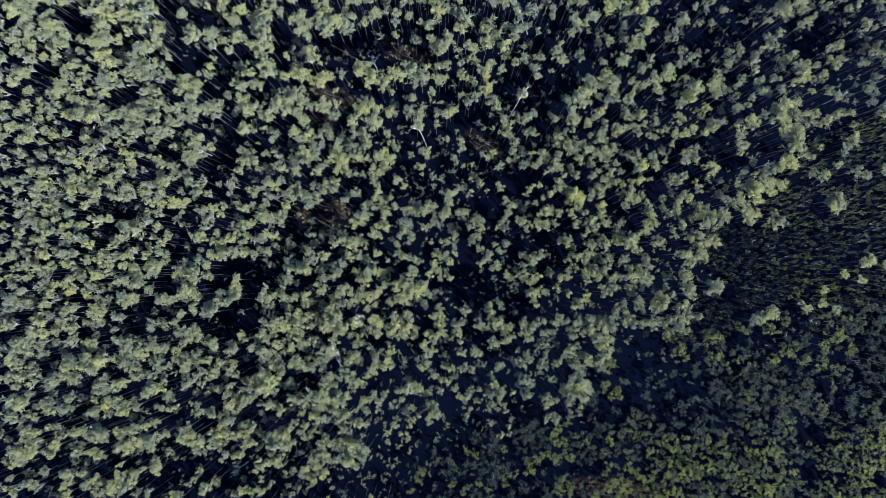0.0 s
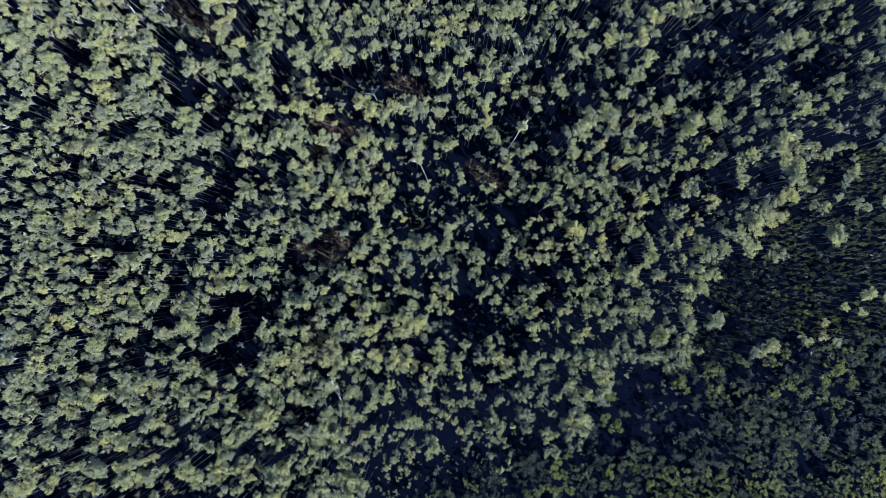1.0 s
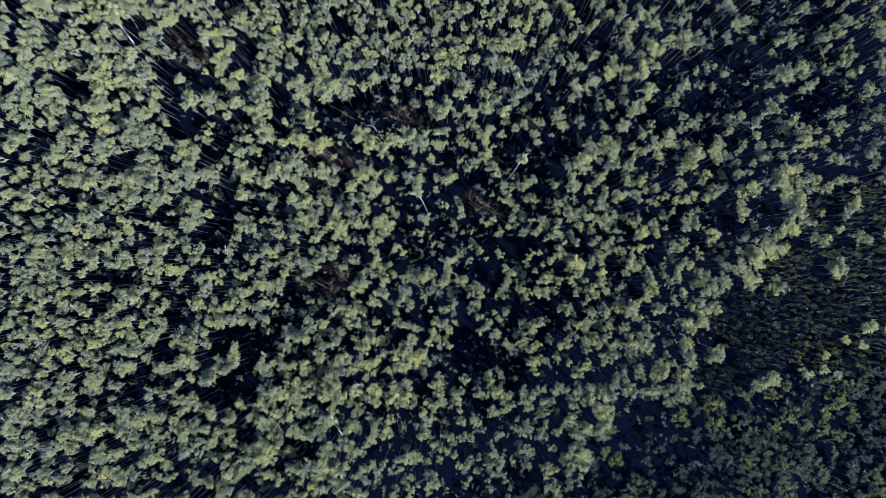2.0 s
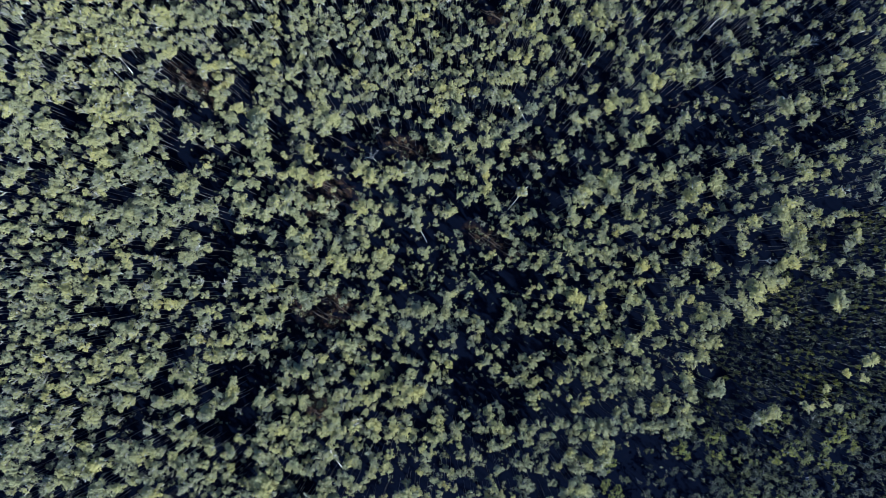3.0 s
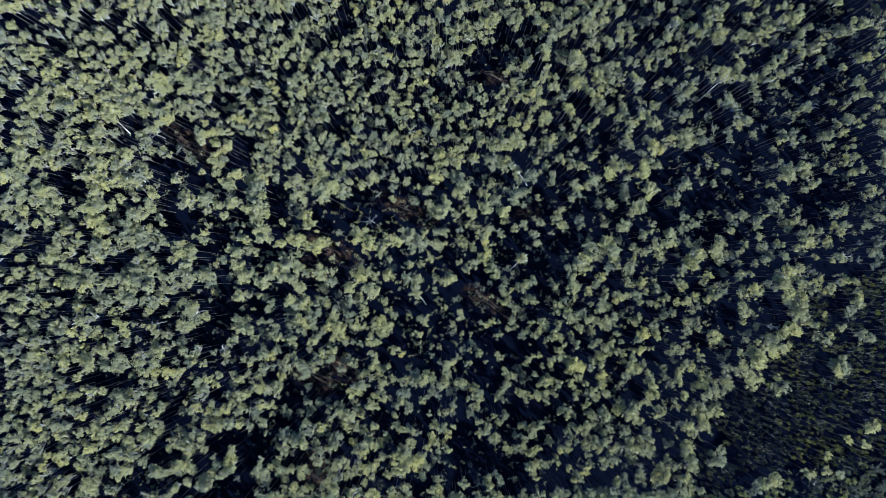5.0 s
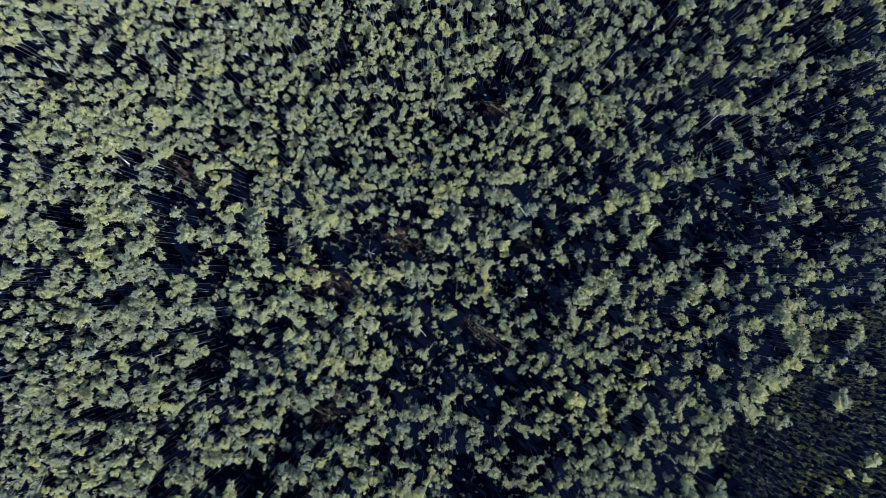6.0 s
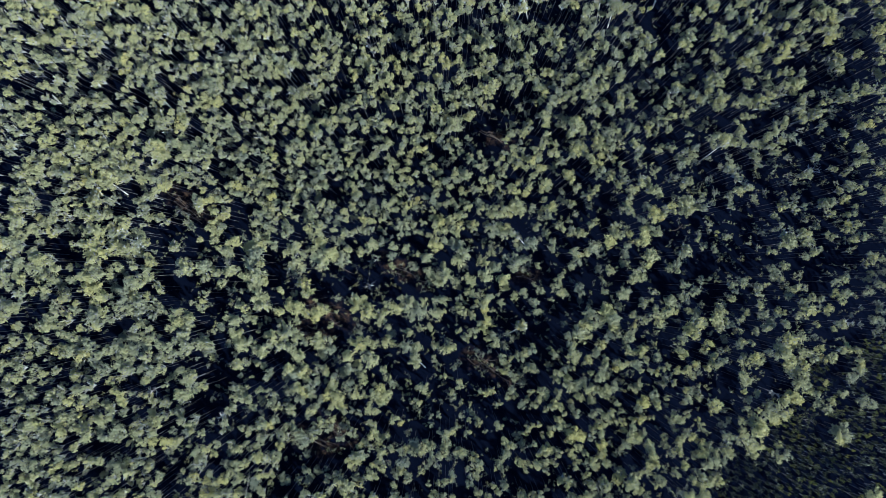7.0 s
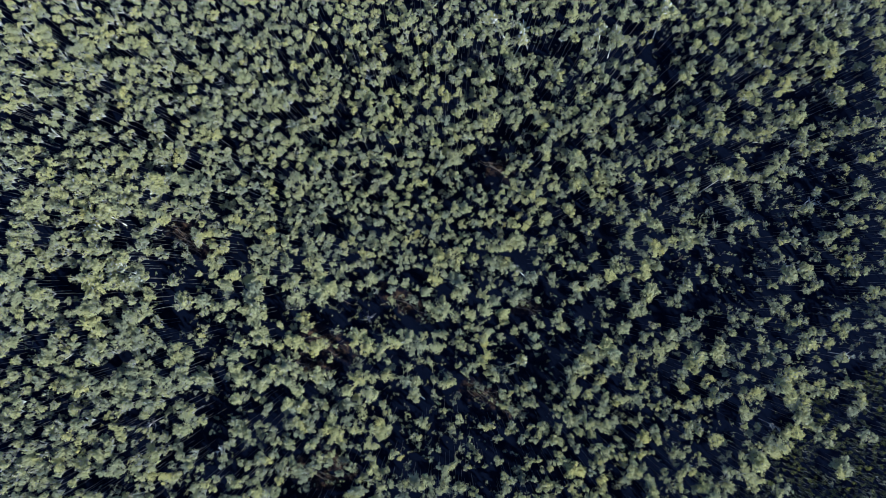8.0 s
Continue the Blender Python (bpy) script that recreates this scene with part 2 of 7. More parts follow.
def single(name, label, category, group, plant, shapes, leaf, stem="trunk", bark=None):
    """One plant as a thing: an Empty at its foot, with its trunk and its crown."""
    x, y, r, h, which, turn, tone, tilt = plant
    s = shapes[which]
    wood, leaves = placed(s, 0, 0, 0, r, h, turn, tilt)
    ob = tagged(new(name), label, category, group)
    ob.empty_display_size = 0.5
    ob.location = (x, y, swell(x, y - 25) - 0.1)
    cut = (35 if shapes is OLD else 20) if shapes is OLD or shapes is GUMS else len(wood)     # the stem's own points come first
    new(stem, mesh_of(stem, wood[:cut], s[1][(s[1] < cut).all(1)], NONE, [bark or BARK])).parent = ob
    limb = 12 if shapes is OLD else 9
    for k in range(cut, len(wood), limb):
        f = s[1][((s[1] >= k) & (s[1] < k + limb)).all(1)] - k
        new("branch", mesh_of("branch", wood[k:k + limb], f, NONE, [bark or LIMB_BARK])).parent = ob
    c = new("crown", mesh_of("crown", leaves, NONE, s[3], [leaf], np.full(len(leaves), tone)))
    c.parent = ob
    return ob


# ---- the plan of the wood ----
WEST, EAST, SOUTH, NORTH = -86.0, 94.0, -54.0, 107.0
# Clearings: x, y, half width, half depth, turn in degrees
CLEARINGS_NW = [(-59.0, 59.8, 2.3, 1.7, -30), (-47.9, 56.5, 5.2, 1.3, -33), (-50.5, 51.7, 4.3, 1.8, -20), (-51.6, 44.1, 1.9, 5.2, 0), (-43.0, 39.0,
    2.1, 4.3, 0), (-47.6, 41.4, 2.3, 1.7, 0), (-77.2, 48.6, 3.6, 1.2, 0), (-70.2, 48.6, 2.9, 1.9, 0), (-77.8, 36.6, 3.3, 1.4, 25), (-60.8, 34.5, 2.1,
    1.3, 0), (-37.5, 54.9, 2.3, 1.9, -30), (-31.4, 46.8, 1.4, 3.1, 0), (-76.8, 79.4, 4.3, 2.7, 0), (-76.0, 99.0, 3.5, 1.4, -10), (-66.3, 99.0, 2.1,
    1.7, -40), (-49.3, 78.3, 2.3, 1.7, 0), (-72.1, 94.6, 1.9, 1.0, 0), (-62.0, 79.4, 1.7, 1.2, -30)]
CLEARINGS_N = [(9.6, 71.8, 2.5, 2.1, 0), (-18.8, 44.3, 7.4, 1.4, -22), (-6.6, 43.6, 5.2, 0.9, -25), (-23.1, 40.4, 2.7, 1.9, 0), (-21.4, 35.8, 4.3,
    1.0, -25), (15.4, 53.3, 2.3, 1.5, -10), (21.8, 47.9, 4.3, 2.1, 0), (15.9, 43.0, 2.1, 0.9, -20), (23.3, 37.5, 4.1, 1.7, -20), (14.5, 36.8, 2.1,
    1.9, 0), (6.8, 32.4, 3.1, 1.5, 0), (-9.7, 35.3, 2.3, 1.2, 0), (19.5, 32.4, 4.1, 1.2, -10), (-21.3, 79.4, 3.3, 1.7, 0), (20.6, 94.6, 4.3, 1.8, 0),
    (25.4, 92.4, 2.5, 1.4, 0), (-1.0, 77.5, 1.7, 1.4, 0), (-19.3, 92.4, 2.3, 1.7, 0)]
CLEARINGS_NE = [(43.8, 52.2, 2.7, 3.3, 10), (44.1, 43.9, 3.9, 1.9, 0), (49.6, 51.1, 1.7, 4.1, 0), (54.4, 47.9, 4.7, 2.7, 0), (66.5, 59.8, 6.0, 1.1,
    25), (72.0, 47.1, 6.4, 1.1, 15), (75.4, 70.7, 3.5, 1.9, 15), (60.4, 55.5, 3.5, 2.1, 0), (64.5, 67.5, 4.1, 0.9, 35), (50.6, 70.2, 3.1, 0.7, 45),
    (56.7, 54.4, 3.1, 2.1, 0), (80.0, 46.3, 4.1, 1.0, 8), (70.3, 79.4, 3.1, 1.2, 20), (75.3, 86.4, 3.7, 1.2, 20), (53.7, 79.4, 4.1, 0.9, 35), (42.1,
    93.5, 3.1, 0.9, 40), (57.9, 75.6, 4.6, 0.8, 30)]
CLEARINGS_SW = [(-57.3, 21.2, 2.1, 1.9, 0), (-43.0, 21.2, 3.5, 1.4, 0), (-38.7, 16.0, 3.3, 1.7, 0), (-60.2, 11.5, 4.3, 0.8, -3), (-28.6, 8.6, 2.3,
    3.5, 0), (-38.7, -0.7, 6.0, 2.9, 0), (-53.4, -1.2, 2.3, 1.0, 30), (-62.7, -4.8, 2.9, 1.4, 0), (-56.0, -9.5, 5.4, 1.9, 0), (-56.7, -3.8, 1.9, 1.4,
    0), (-43.5, -9.5, 6.8, 1.3, 0), (-40.4, 26.0, 1.9, 2.1, 0), (-41.3, -26.8, 3.7, 1.1, 0), (-46.3, -37.6, 5.8, 2.5, 0), (-60.4, -36.4, 3.1, 1.4, 0),
    (-35.9, -36.6, 6.2, 2.5, 0), (-54.6, -39.7, 4.1, 0.9, 0)]
CLEARINGS_S = [(-8.0, 28.3, 2.5, 3.7, 0), (-6.3, 19.7, 2.3, 1.3, 0), (-22.8, 11.5, 4.5, 1.3, -25), (-19.7, 14.4, 3.9, 0.9, -30), (7.0, 12.8, 2.2, 3.4,
    0), (9.2, 25.8, 5.4, 0.9, -28), (17.2, 6.9, 4.3, 2.1, 0), (21.4, 2.9, 1.4, 3.5, 0), (4.3, -0.4, 3.3, 3.1, 0), (9.5, -4.3, 5.2, 2.1, 0), (-2.1,
    22.6, 1.9, 1.4, 0), (-6.4, -10.5, 1.4, 3.1, 0), (20.8, -6.4, 2.1, 1.7, 0), (-12.5, -28.4, 1.7, 3.5, 0), (-9.8, -35.8, 6.4, 4.5, 0), (0.8, -30.4,
    3.9, 2.7, 0), (14.3, -23.7, 1.7, 1.7, 0), (-10.9, -21.1, 2.3, 1.2, 0)]
CLEARINGS_SE = [(29.3, -5.9, 1.7, 2.5, 0), (43.5, 6.6, 3.1, 2.7, 0), (42.9, 1.4, 4.5, 1.1, 0), (53.3, -0.7, 4.7, 0.9, -35), (37.5, -14.0, 5.0, 3.5,
    0), (38.5, -21.1, 5.8, 2.5, 0), (48.0, -18.5, 4.5, 3.1, 0), (27.3, -27.8, 2.3, 1.9, 0), (63.5, -8.8, 3.7, 1.2, 0), (69.3, -9.6, 2.1, 2.1, 0),
    (59.7, -12.7, 2.7, 0.9, 0), (76.5, -21.1, 3.3, 4.7, 0), (71.8, -30.9, 1.9, 1.3, 0), (73.6, -39.2, 3.9, 1.3, 0), (28.8, -38.9, 4.5, 1.2, 0), (37.1,
    -38.9, 5.2, 1.0, 0), (41.8, -19.2, 7.2, 6.4, 0), (58.0, -15.9, 2.9, 1.2, 0), (77.6, -12.9, 3.9, 1.1, 0), (32.1, -26.1, 3.9, 1.7, 0)]
# Old trees with stout white trunks: x and y of the foot, lean to the east and north, radius of the crown
OLD_TREES = [(-3.2, 25.2, -0.19, 0.39, 1.0),
    (-63.2, 60.0, 0.05, 0.21, 1.4),
    (-64.8, 58.5, 0.05, 0.13, 1.3),
    (-66.2, 58.2, 0.1, 0.04, 1.3),
    (-62.4, 63.4, 0.07, 0.26, 1.3),
    (-59.1, 50.5, -0.16, 0.12, 1.7),
    (-57.4, 46.0, 0.1, 0.28, 1.4),
    (17.3, 49.4, -0.37, 0.25, 1.0),
    (13.3, 32.4, 0.22, 0.27, 1.1), (-19.9, -18.8, -0.06, 0.57, 1.4), (-15.5, -12.0, -0.02, 0.47, 1.2), (31.3, 94.5, -0.07, 0.32, 1.4), (34.4, 94.6, -0.1, 0.24, 1.3), (43.3, 98.4, -0.04, 0.37, 1.3), (13.0, 98.6, -0.38, 0.09, 1.4), (17.8, 95.9, -0.25, 0.15, 1.3), (14.0, 92.1, 0.19, 0.34, 1.2), (-54.4, 77.6, 0.08, 0.07, 1.2), (52.5, 66.9, 0.18, 0.26, 1.2), (71.3, 74.7, -0.06, -0.06, 1.2)]
# Bare dead trees: x, y, reach of the branches
DEAD_TREES = [(-13.6, 41.9, 1.3), (-56.0, 58.9, 1.3), (-54.8, 21.9, 1.5), (-41.2, 17.3, 1.3), (71.5, 64.2, 1.1), (63.0, 21.7, 1.0), (-13.8, 88.4, 1.3), (-42.7, 87.9, 1.2), (-19.2, -4.6, 1.1), (77.1, 35.1, 1.2), (-47.2, 24.4, 1.4), (-38.9, -36.4, 1.2)]
# Fallen trunks: x, y, length, turn in degrees
FALLEN = [(10.9, 24.7, 6.9, -30), (9.3, 26.5, 5.6, -31), (-62.5, -13.9, 3.8, -5), (-20.1, 45.7, 6.5, -24), (-24.1, -9.5, 3.3, -35), (-51.8, 57.8, 4.5, -34), (-50.0, 55.4, 4.5, -33), (-6.8, 44.5, 5.8, -26), (47.7, 53.5, 2.5, 28), (-21.8, 36.5, 5.1, -27), (-23.3, 10.5, 5.6, -28), (11.5, 71.6, 3.8, -24), (-38.4, 0.8, 2.7, 12), (-46.0, -13.0, 3.3, -10)]
CLEARINGS = [(x, y, 1.12 * a, 1.12 * b, turn) for x, y, a, b, turn in
             CLEARINGS_NW + CLEARINGS_N + CLEARINGS_NE + CLEARINGS_SW + CLEARINGS_S + CLEARINGS_SE]
rng = np.random.default_rng(11)


def in_clearing(x, y, grow=0.0):
    for cx, cy, a, b, turn in CLEARINGS:
        c, s = math.cos(radians(turn)), math.sin(radians(turn))
        u, v = (x - cx) * c + (y - cy) * s, -(x - cx) * s + (y - cy) * c
        if abs(u) < 2 * a + grow and (u / (a + grow)) ** 2 + (v / (b + grow)) ** 2 < 1 + 0.7 * noise.noise((x * 0.45, y * 0.45, 5.0)):
            return True
    return False


def heath(x, y):
    """How far inside the low, close shrubs of the east a place lies, in metres."""
    return x - np.interp(y, [-14, -7, 2.5, 9, 17, 31, 40], [70, 51, 51, 53, 61, 82, 110]) + 2.5 * noise.noise((x * 0.12, y * 0.12, 1.0))


def young(x, y):
    """How far inside the young growth of the south-east a place lies, in metres."""
    return np.interp(x, [-14, -8, 8, 26, 31, 50, 60, 100], [-60, -35, -30, -27, -13, -10, -8, -4]) - y + 2.0 * noise.noise((x * 0.1, y * 0.1, 6.0))


class Scatter:
    """Keeps plants apart by their crowns."""

    def __init__(self, cell=3.0):
        self.cell, self.at = cell, {}

    def free(self, x, y, r, gap):
        i, j = int(x // self.cell), int(y // self.cell)
        for a in (-1, 0, 1):
            for b in (-1, 0, 1):
                for px, py, pr in self.at.get((i + a, j + b), ()):
                    if (px - x) ** 2 + (py - y) ** 2 < (gap * (pr + r)) ** 2:
                        return False
        return True

    def put(self, x, y, r):
        self.at.setdefault((int(x // self.cell), int(y // self.cell)), []).append((x, y, r))


GUMS = [gum_tree(np.random.default_rng(100 + k), 7, 42, 0.07 + 0.008 * (k % 5), pale=k % 3 == 0) for k in range(14)]
GUMS += [gum_tree(np.random.default_rng(200 + k), 7, 17, 0.15, ragged=0.3, pale=True) for k in range(4)]     # thin crowns
GUMS += [gum_tree(np.random.default_rng(240 + k), 5, 52, 0.06, pale=k % 4 == 0) for k in range(8)]     # small crowns
GUMS += [gum_tree(np.random.default_rng(520 + k), 10, 46, 0.09, pale=k % 2 == 0) for k in range(6)]     # broad crowns
OLD = [gum_tree(np.random.default_rng(400 + k), 9, 50, 0.12, stout=2.1, pale=True) for k in range(5)]
DEAD = [gum_tree(np.random.default_rng(440 + k), 9, 0, 0.38, stout=1.25) for k in range(4)]
YOUNG = [gum_tree(np.random.default_rng(270 + k), 6, 34, 0.30) for k in range(8)]
SHRUBS = [shrub(np.random.default_rng(300 + k), clumps=3 + k % 3) for k in range(8)]
SCRUB = [shrub(np.random.default_rng(800 + k), 2, 14) for k in range(8)]
PLOTS = []     # every crown that stands in the wood: x, y, radius, its kind


def plot(x, y, grey, yellow=(), low=()):
    """The crowns on ten metres square, in decimetres from its south-western corner: place and radius."""
    for kind, crowns in (("grey", grey), ("yellow", yellow), ("low", low)):
        PLOTS.extend((x + a / 10, y + b / 10, r / 10, kind) for a, b, r in crowns)


plot(-30, -50, [], low=[(43, 99, 7)])
plot(-10, -50, [], low=[(40, 89, 8)])
plot(0, -50, [(71, 99, 8), (17, 97, 8), (50, 93, 8), (87, 89, 8), (39, 87, 9)])
plot(10, -50, [(20, 99, 8)])
plot(20, -50, [(44, 99, 8), (17, 89, 8), (28, 89, 9), (44, 84, 9)], low=[(66, 99, 8)])
plot(30, -50, [], yellow=[(20, 89, 9)])
plot(-90, -40, [], low=[(92, 95, 8)])
plot(-80, -40, [(62, 98, 11), (97, 95, 10), (26, 93, 9), (52, 88, 12), (87, 88, 10), (37, 83, 11), (77, 83, 8), (21, 78, 10), (57, 78, 9), (93, 78, 9), (47, 71, 11), (32, 65, 10), (12, 53, 8), (11, 33, 8), (38, 23, 9), (54, 23, 9), (64, 18, 8), (13, 15, 9), (24, 8, 8)], low=[(21, 33, 8)])
plot(-70, -40, [(33, 95, 8), (43, 93, 7), (38, 83, 9), (68, 83, 9), (48, 81, 7), (78, 78, 9), (63, 75, 8), (24, 45, 9), (49, 45, 8), (14, 43, 10), (70, 33, 11), (19, 28, 9), (60, 28, 9), (15, 21, 8), (75, 21, 9), (90, 11, 9), (20, 8, 9), (60, 8, 9)], low=[(55, 55, 8), (35, 53, 8), (35, 32, 10)])
plot(-60, -40, [(34, 98, 12), (74, 94, 9), (18, 93, 12), (44, 93, 9), (29, 85, 10), (77, 67, 8), (19, 63, 6), (83, 57, 11), (55, 47, 7), (80, 47, 9), (45, 44, 9), (30, 42, 11), (15, 37, 12), (40, 30, 9), (20, 27, 11), (5, 21, 12), (30, 20, 9), (15, 12, 10), (0, 8, 10), (66, 7, 8), (41, 6, 9)])
plot(-50, -40, [(45, 97, 10), (81, 97, 11), (96, 97, 10), (55, 92, 10), (50, 82, 10), (56, 44, 9), (51, 34, 7), (87, 26, 8), (67, 21, 9), (36, 20, 6), (77, 19, 9), (67, 9, 7), (22, 7, 8), (11, 6, 8)])
plot(-40, -40, [(52, 97, 8), (98, 94, 12), (37, 92, 8), (86, 92, 10), (6, 82, 8), (32, 77, 8), (88, 77, 8), (25, 74, 8), (68, 72, 7), (94, 66, 9), (84, 61, 10), (73, 56, 9), (99, 56, 8), (63, 51, 8), (69, 31, 7), (87, 26, 6), (67, 19, 6), (84, 16, 5), (33, 11, 10), (74, 11, 7), (49, 6, 9), (64, 6, 8), (28, 3, 8)], low=[(27, 20, 8)])
plot(-30, -40, [(24, 97, 8), (78, 97, 9), (96, 97, 9), (14, 92, 11), (9, 82, 10), (86, 82, 11), (76, 77, 10), (4, 72, 8), (91, 69, 10), (65, 66, 10), (81, 59, 9), (60, 56, 8), (71, 53, 10), (50, 51, 9), (86, 46, 8), (45, 41, 10), (71, 41, 10), (56, 36, 9), (81, 36, 9), (66, 31, 8), (91, 26, 5), (61, 19, 5), (17, 15, 5), (37, 15, 5), (25, 6, 6)], low=[(48, 83, 7), (32, 72, 8), (22, 41, 6)])
plot(-20, -40, [(27, 97, 12), (47, 97, 10), (11, 92, 11), (37, 92, 12), (57, 87, 10), (1, 82, 11), (17, 77, 11), (42, 77, 12), (58, 77, 8), (30, 72, 12), (6, 66, 9), (52, 66, 10), (20, 59, 9), (42, 56, 9)], yellow=[(32, 61, 11)], low=[(16, 98, 7), (11, 26, 5)])
plot(-10, -40, [(2, 99, 6), (69, 37, 5), (63, 26, 6), (74, 19, 5), (47, 16, 6), (52, 10, 9)], yellow=[(58, 21, 9)], low=[(35, 95, 6), (38, 72, 5), (90, 47, 8)])
plot(0, -40, [(44, 66, 7), (61, 58, 8), (50, 55, 6), (66, 51, 5)], low=[(12, 47, 8), (26, 26, 5)])
plot(10, -40, [(20, 66, 7), (91, 53, 8), (58, 47, 8), (80, 47, 9), (63, 40, 8), (42, 21, 6), (31, 16, 8)], yellow=[(66, 33, 10), (74, 21, 8)], low=[(15, 10, 8)])
plot(20, -40, [(34, 63, 8), (1, 58, 8), (23, 53, 9), (45, 51, 9), (12, 47, 9), (47, 44, 6), (29, 17, 10), (19, 7, 10)], yellow=[(14, 90, 10), (34, 79, 9), (25, 74, 9)])
plot(30, -40, [(97, 63, 8), (20, 37, 9), (99, 33, 10), (15, 21, 9), (42, 16, 8), (58, 5, 8)], yellow=[(21, 85, 9), (26, 79, 8), (52, 38, 10), (63, 26, 9), (73, 22, 10), (85, 12, 8), (20, 7, 11), (36, 5, 9)])
plot(40, -40, [(7, 63, 9)])
plot(-80, -30, [(22, 99, 9), (79, 99, 10), (43, 84, 9), (18, 74, 13), (39, 74, 11), (85, 69, 10), (29, 64, 12), (75, 64, 10), (8, 59, 12), (90, 59, 9), (50, 46, 9), (19, 44, 12), (30, 39, 11), (55, 39, 7), (96, 26, 9), (86, 24, 10), (46, 19, 10), (56, 14, 10), (41, 3, 11)])
plot(-70, -30, [(65, 99, 12), (86, 94, 11), (70, 89, 9), (10, 79, 9), (25, 79, 9), (91, 76, 8), (35, 74, 9), (61, 74, 9), (5, 64, 9), (26, 62, 9), (16, 59, 11), (71, 54, 10), (61, 52, 9), (87, 48, 9), (47, 21, 10), (77, 21, 12), (2, 19, 10), (62, 18, 12), (93, 18, 11), (32, 15, 11), (17, 13, 11), (52, 8, 9), (88, 8, 9), (68, 5, 11), (7, 3, 8)], yellow=[(76, 69, 11), (86, 64, 11)])
plot(-60, -30, [(1, 99, 11), (72, 99, 12), (62, 94, 11), (82, 94, 10), (57, 84, 9), (98, 83, 8), (6, 69, 11), (32, 69, 11), (17, 64, 12), (42, 63, 9), (22, 53, 9), (12, 51, 8), (73, 31, 10), (63, 28, 9), (48, 25, 9), (35, 21, 10), (8, 18, 9), (21, 18, 10), (94, 13, 9), (84, 8, 11), (49, 5, 11), (69, 3, 12)])
plot(-50, -30, [(28, 99, 9), (89, 93, 9), (11, 61, 6), (3, 58, 8), (59, 53, 9), (73, 53, 10), (80, 48, 8), (95, 47, 8), (95, 27, 11), (29, 22, 12), (75, 17, 8), (14, 12, 11), (40, 12, 12), (60, 7, 9), (25, 4, 11)], yellow=[(91, 12, 12)], low=[(25, 61, 6)])
plot(-40, -30, [(41, 93, 9), (30, 91, 9), (92, 91, 9), (77, 88, 11), (5, 83, 9), (51, 83, 9), (36, 78, 9), (20, 73, 11), (44, 73, 10), (10, 68, 11), (31, 65, 10), (87, 65, 10), (62, 63, 9), (77, 63, 9), (98, 61, 10), (5, 55, 10), (18, 53, 9), (18, 40, 8), (5, 37, 9), (41, 32, 9), (57, 27, 8), (31, 22, 9), (47, 22, 9), (1, 17, 10), (11, 12, 10), (35, 12, 11), (93, 12, 11), (21, 7, 10), (83, 7, 11), (42, 4, 9)], yellow=[(66, 98, 12), (82, 98, 12)])
plot(-30, -30, [(90, 93, 11), (82, 88, 9), (54, 85, 11), (33, 83, 9), (23, 78, 9), (69, 78, 12), (90, 78, 12), (44, 75, 11), (28, 71, 10), (59, 71, 10), (80, 71, 12), (49, 65, 9), (70, 61, 12), (85, 58, 12), (3, 53, 8), (39, 47, 8), (65, 47, 11), (80, 42, 11), (95, 42, 11), (31, 37, 7), (49, 27, 8), (70, 27, 7), (19, 22, 10), (65, 22, 8), (3, 17, 9), (39, 17, 8), (75, 17, 7), (14, 12, 11), (60, 12, 8), (3, 7, 11), (86, 7, 10)], low=[(4, 98, 8)])
plot(-30, -30, [(44, 7, 7)])
plot(-20, -30, [(36, 95, 9), (5, 88, 10), (95, 85, 7), (72, 83, 9), (11, 78, 12), (91, 78, 8), (57, 73, 9), (67, 71, 10), (85, 71, 10), (0, 68, 11), (52, 63, 9), (81, 58, 7), (60, 55, 9), (6, 53, 11), (11, 37, 12), (52, 37, 9), (42, 34, 9), (32, 32, 9), (60, 30, 8), (47, 27, 7), (16, 24, 11), (27, 17, 9), (98, 12, 7), (54, 9, 6)], yellow=[(26, 83, 9), (21, 71, 11), (21, 47, 12)])
plot(-10, -30, [(39, 98, 11), (29, 93, 10), (50, 93, 10), (60, 93, 9), (19, 88, 8), (96, 88, 8), (70, 83, 9), (24, 73, 7), (77, 68, 9), (86, 63, 9), (44, 58, 8), (70, 58, 8), (91, 53, 9), (57, 47, 7), (80, 47, 9), (91, 42, 8), (16, 37, 7), (36, 37, 8), (75, 37, 9), (12, 32, 8), (4, 17, 6), (34, 17, 5), (22, 12, 6)], yellow=[(45, 40, 7), (39, 30, 7)], low=[(32, 56, 10)])
plot(0, -30, [(53, 93, 8), (66, 93, 7), (83, 93, 8), (99, 93, 9), (47, 83, 8), (78, 83, 7), (89, 83, 8), (32, 78, 8), (63, 73, 8), (42, 71, 8), (91, 68, 7), (83, 61, 6)], yellow=[(52, 58, 6), (47, 47, 6)], low=[(22, 87, 8)])
plot(10, -30, [(59, 98, 9), (45, 91, 9), (9, 88, 8), (30, 88, 6), (55, 85, 8), (91, 85, 7), (4, 83, 8), (50, 80, 7), (86, 78, 8), (4, 71, 7), (96, 68, 8), (11, 63, 7), (86, 63, 7), (14, 53, 6), (91, 47, 7), (89, 37, 7), (19, 27, 6), (21, 12, 6)], yellow=[(9, 12, 6), (4, 7, 6)], low=[(26, 30, 6)])
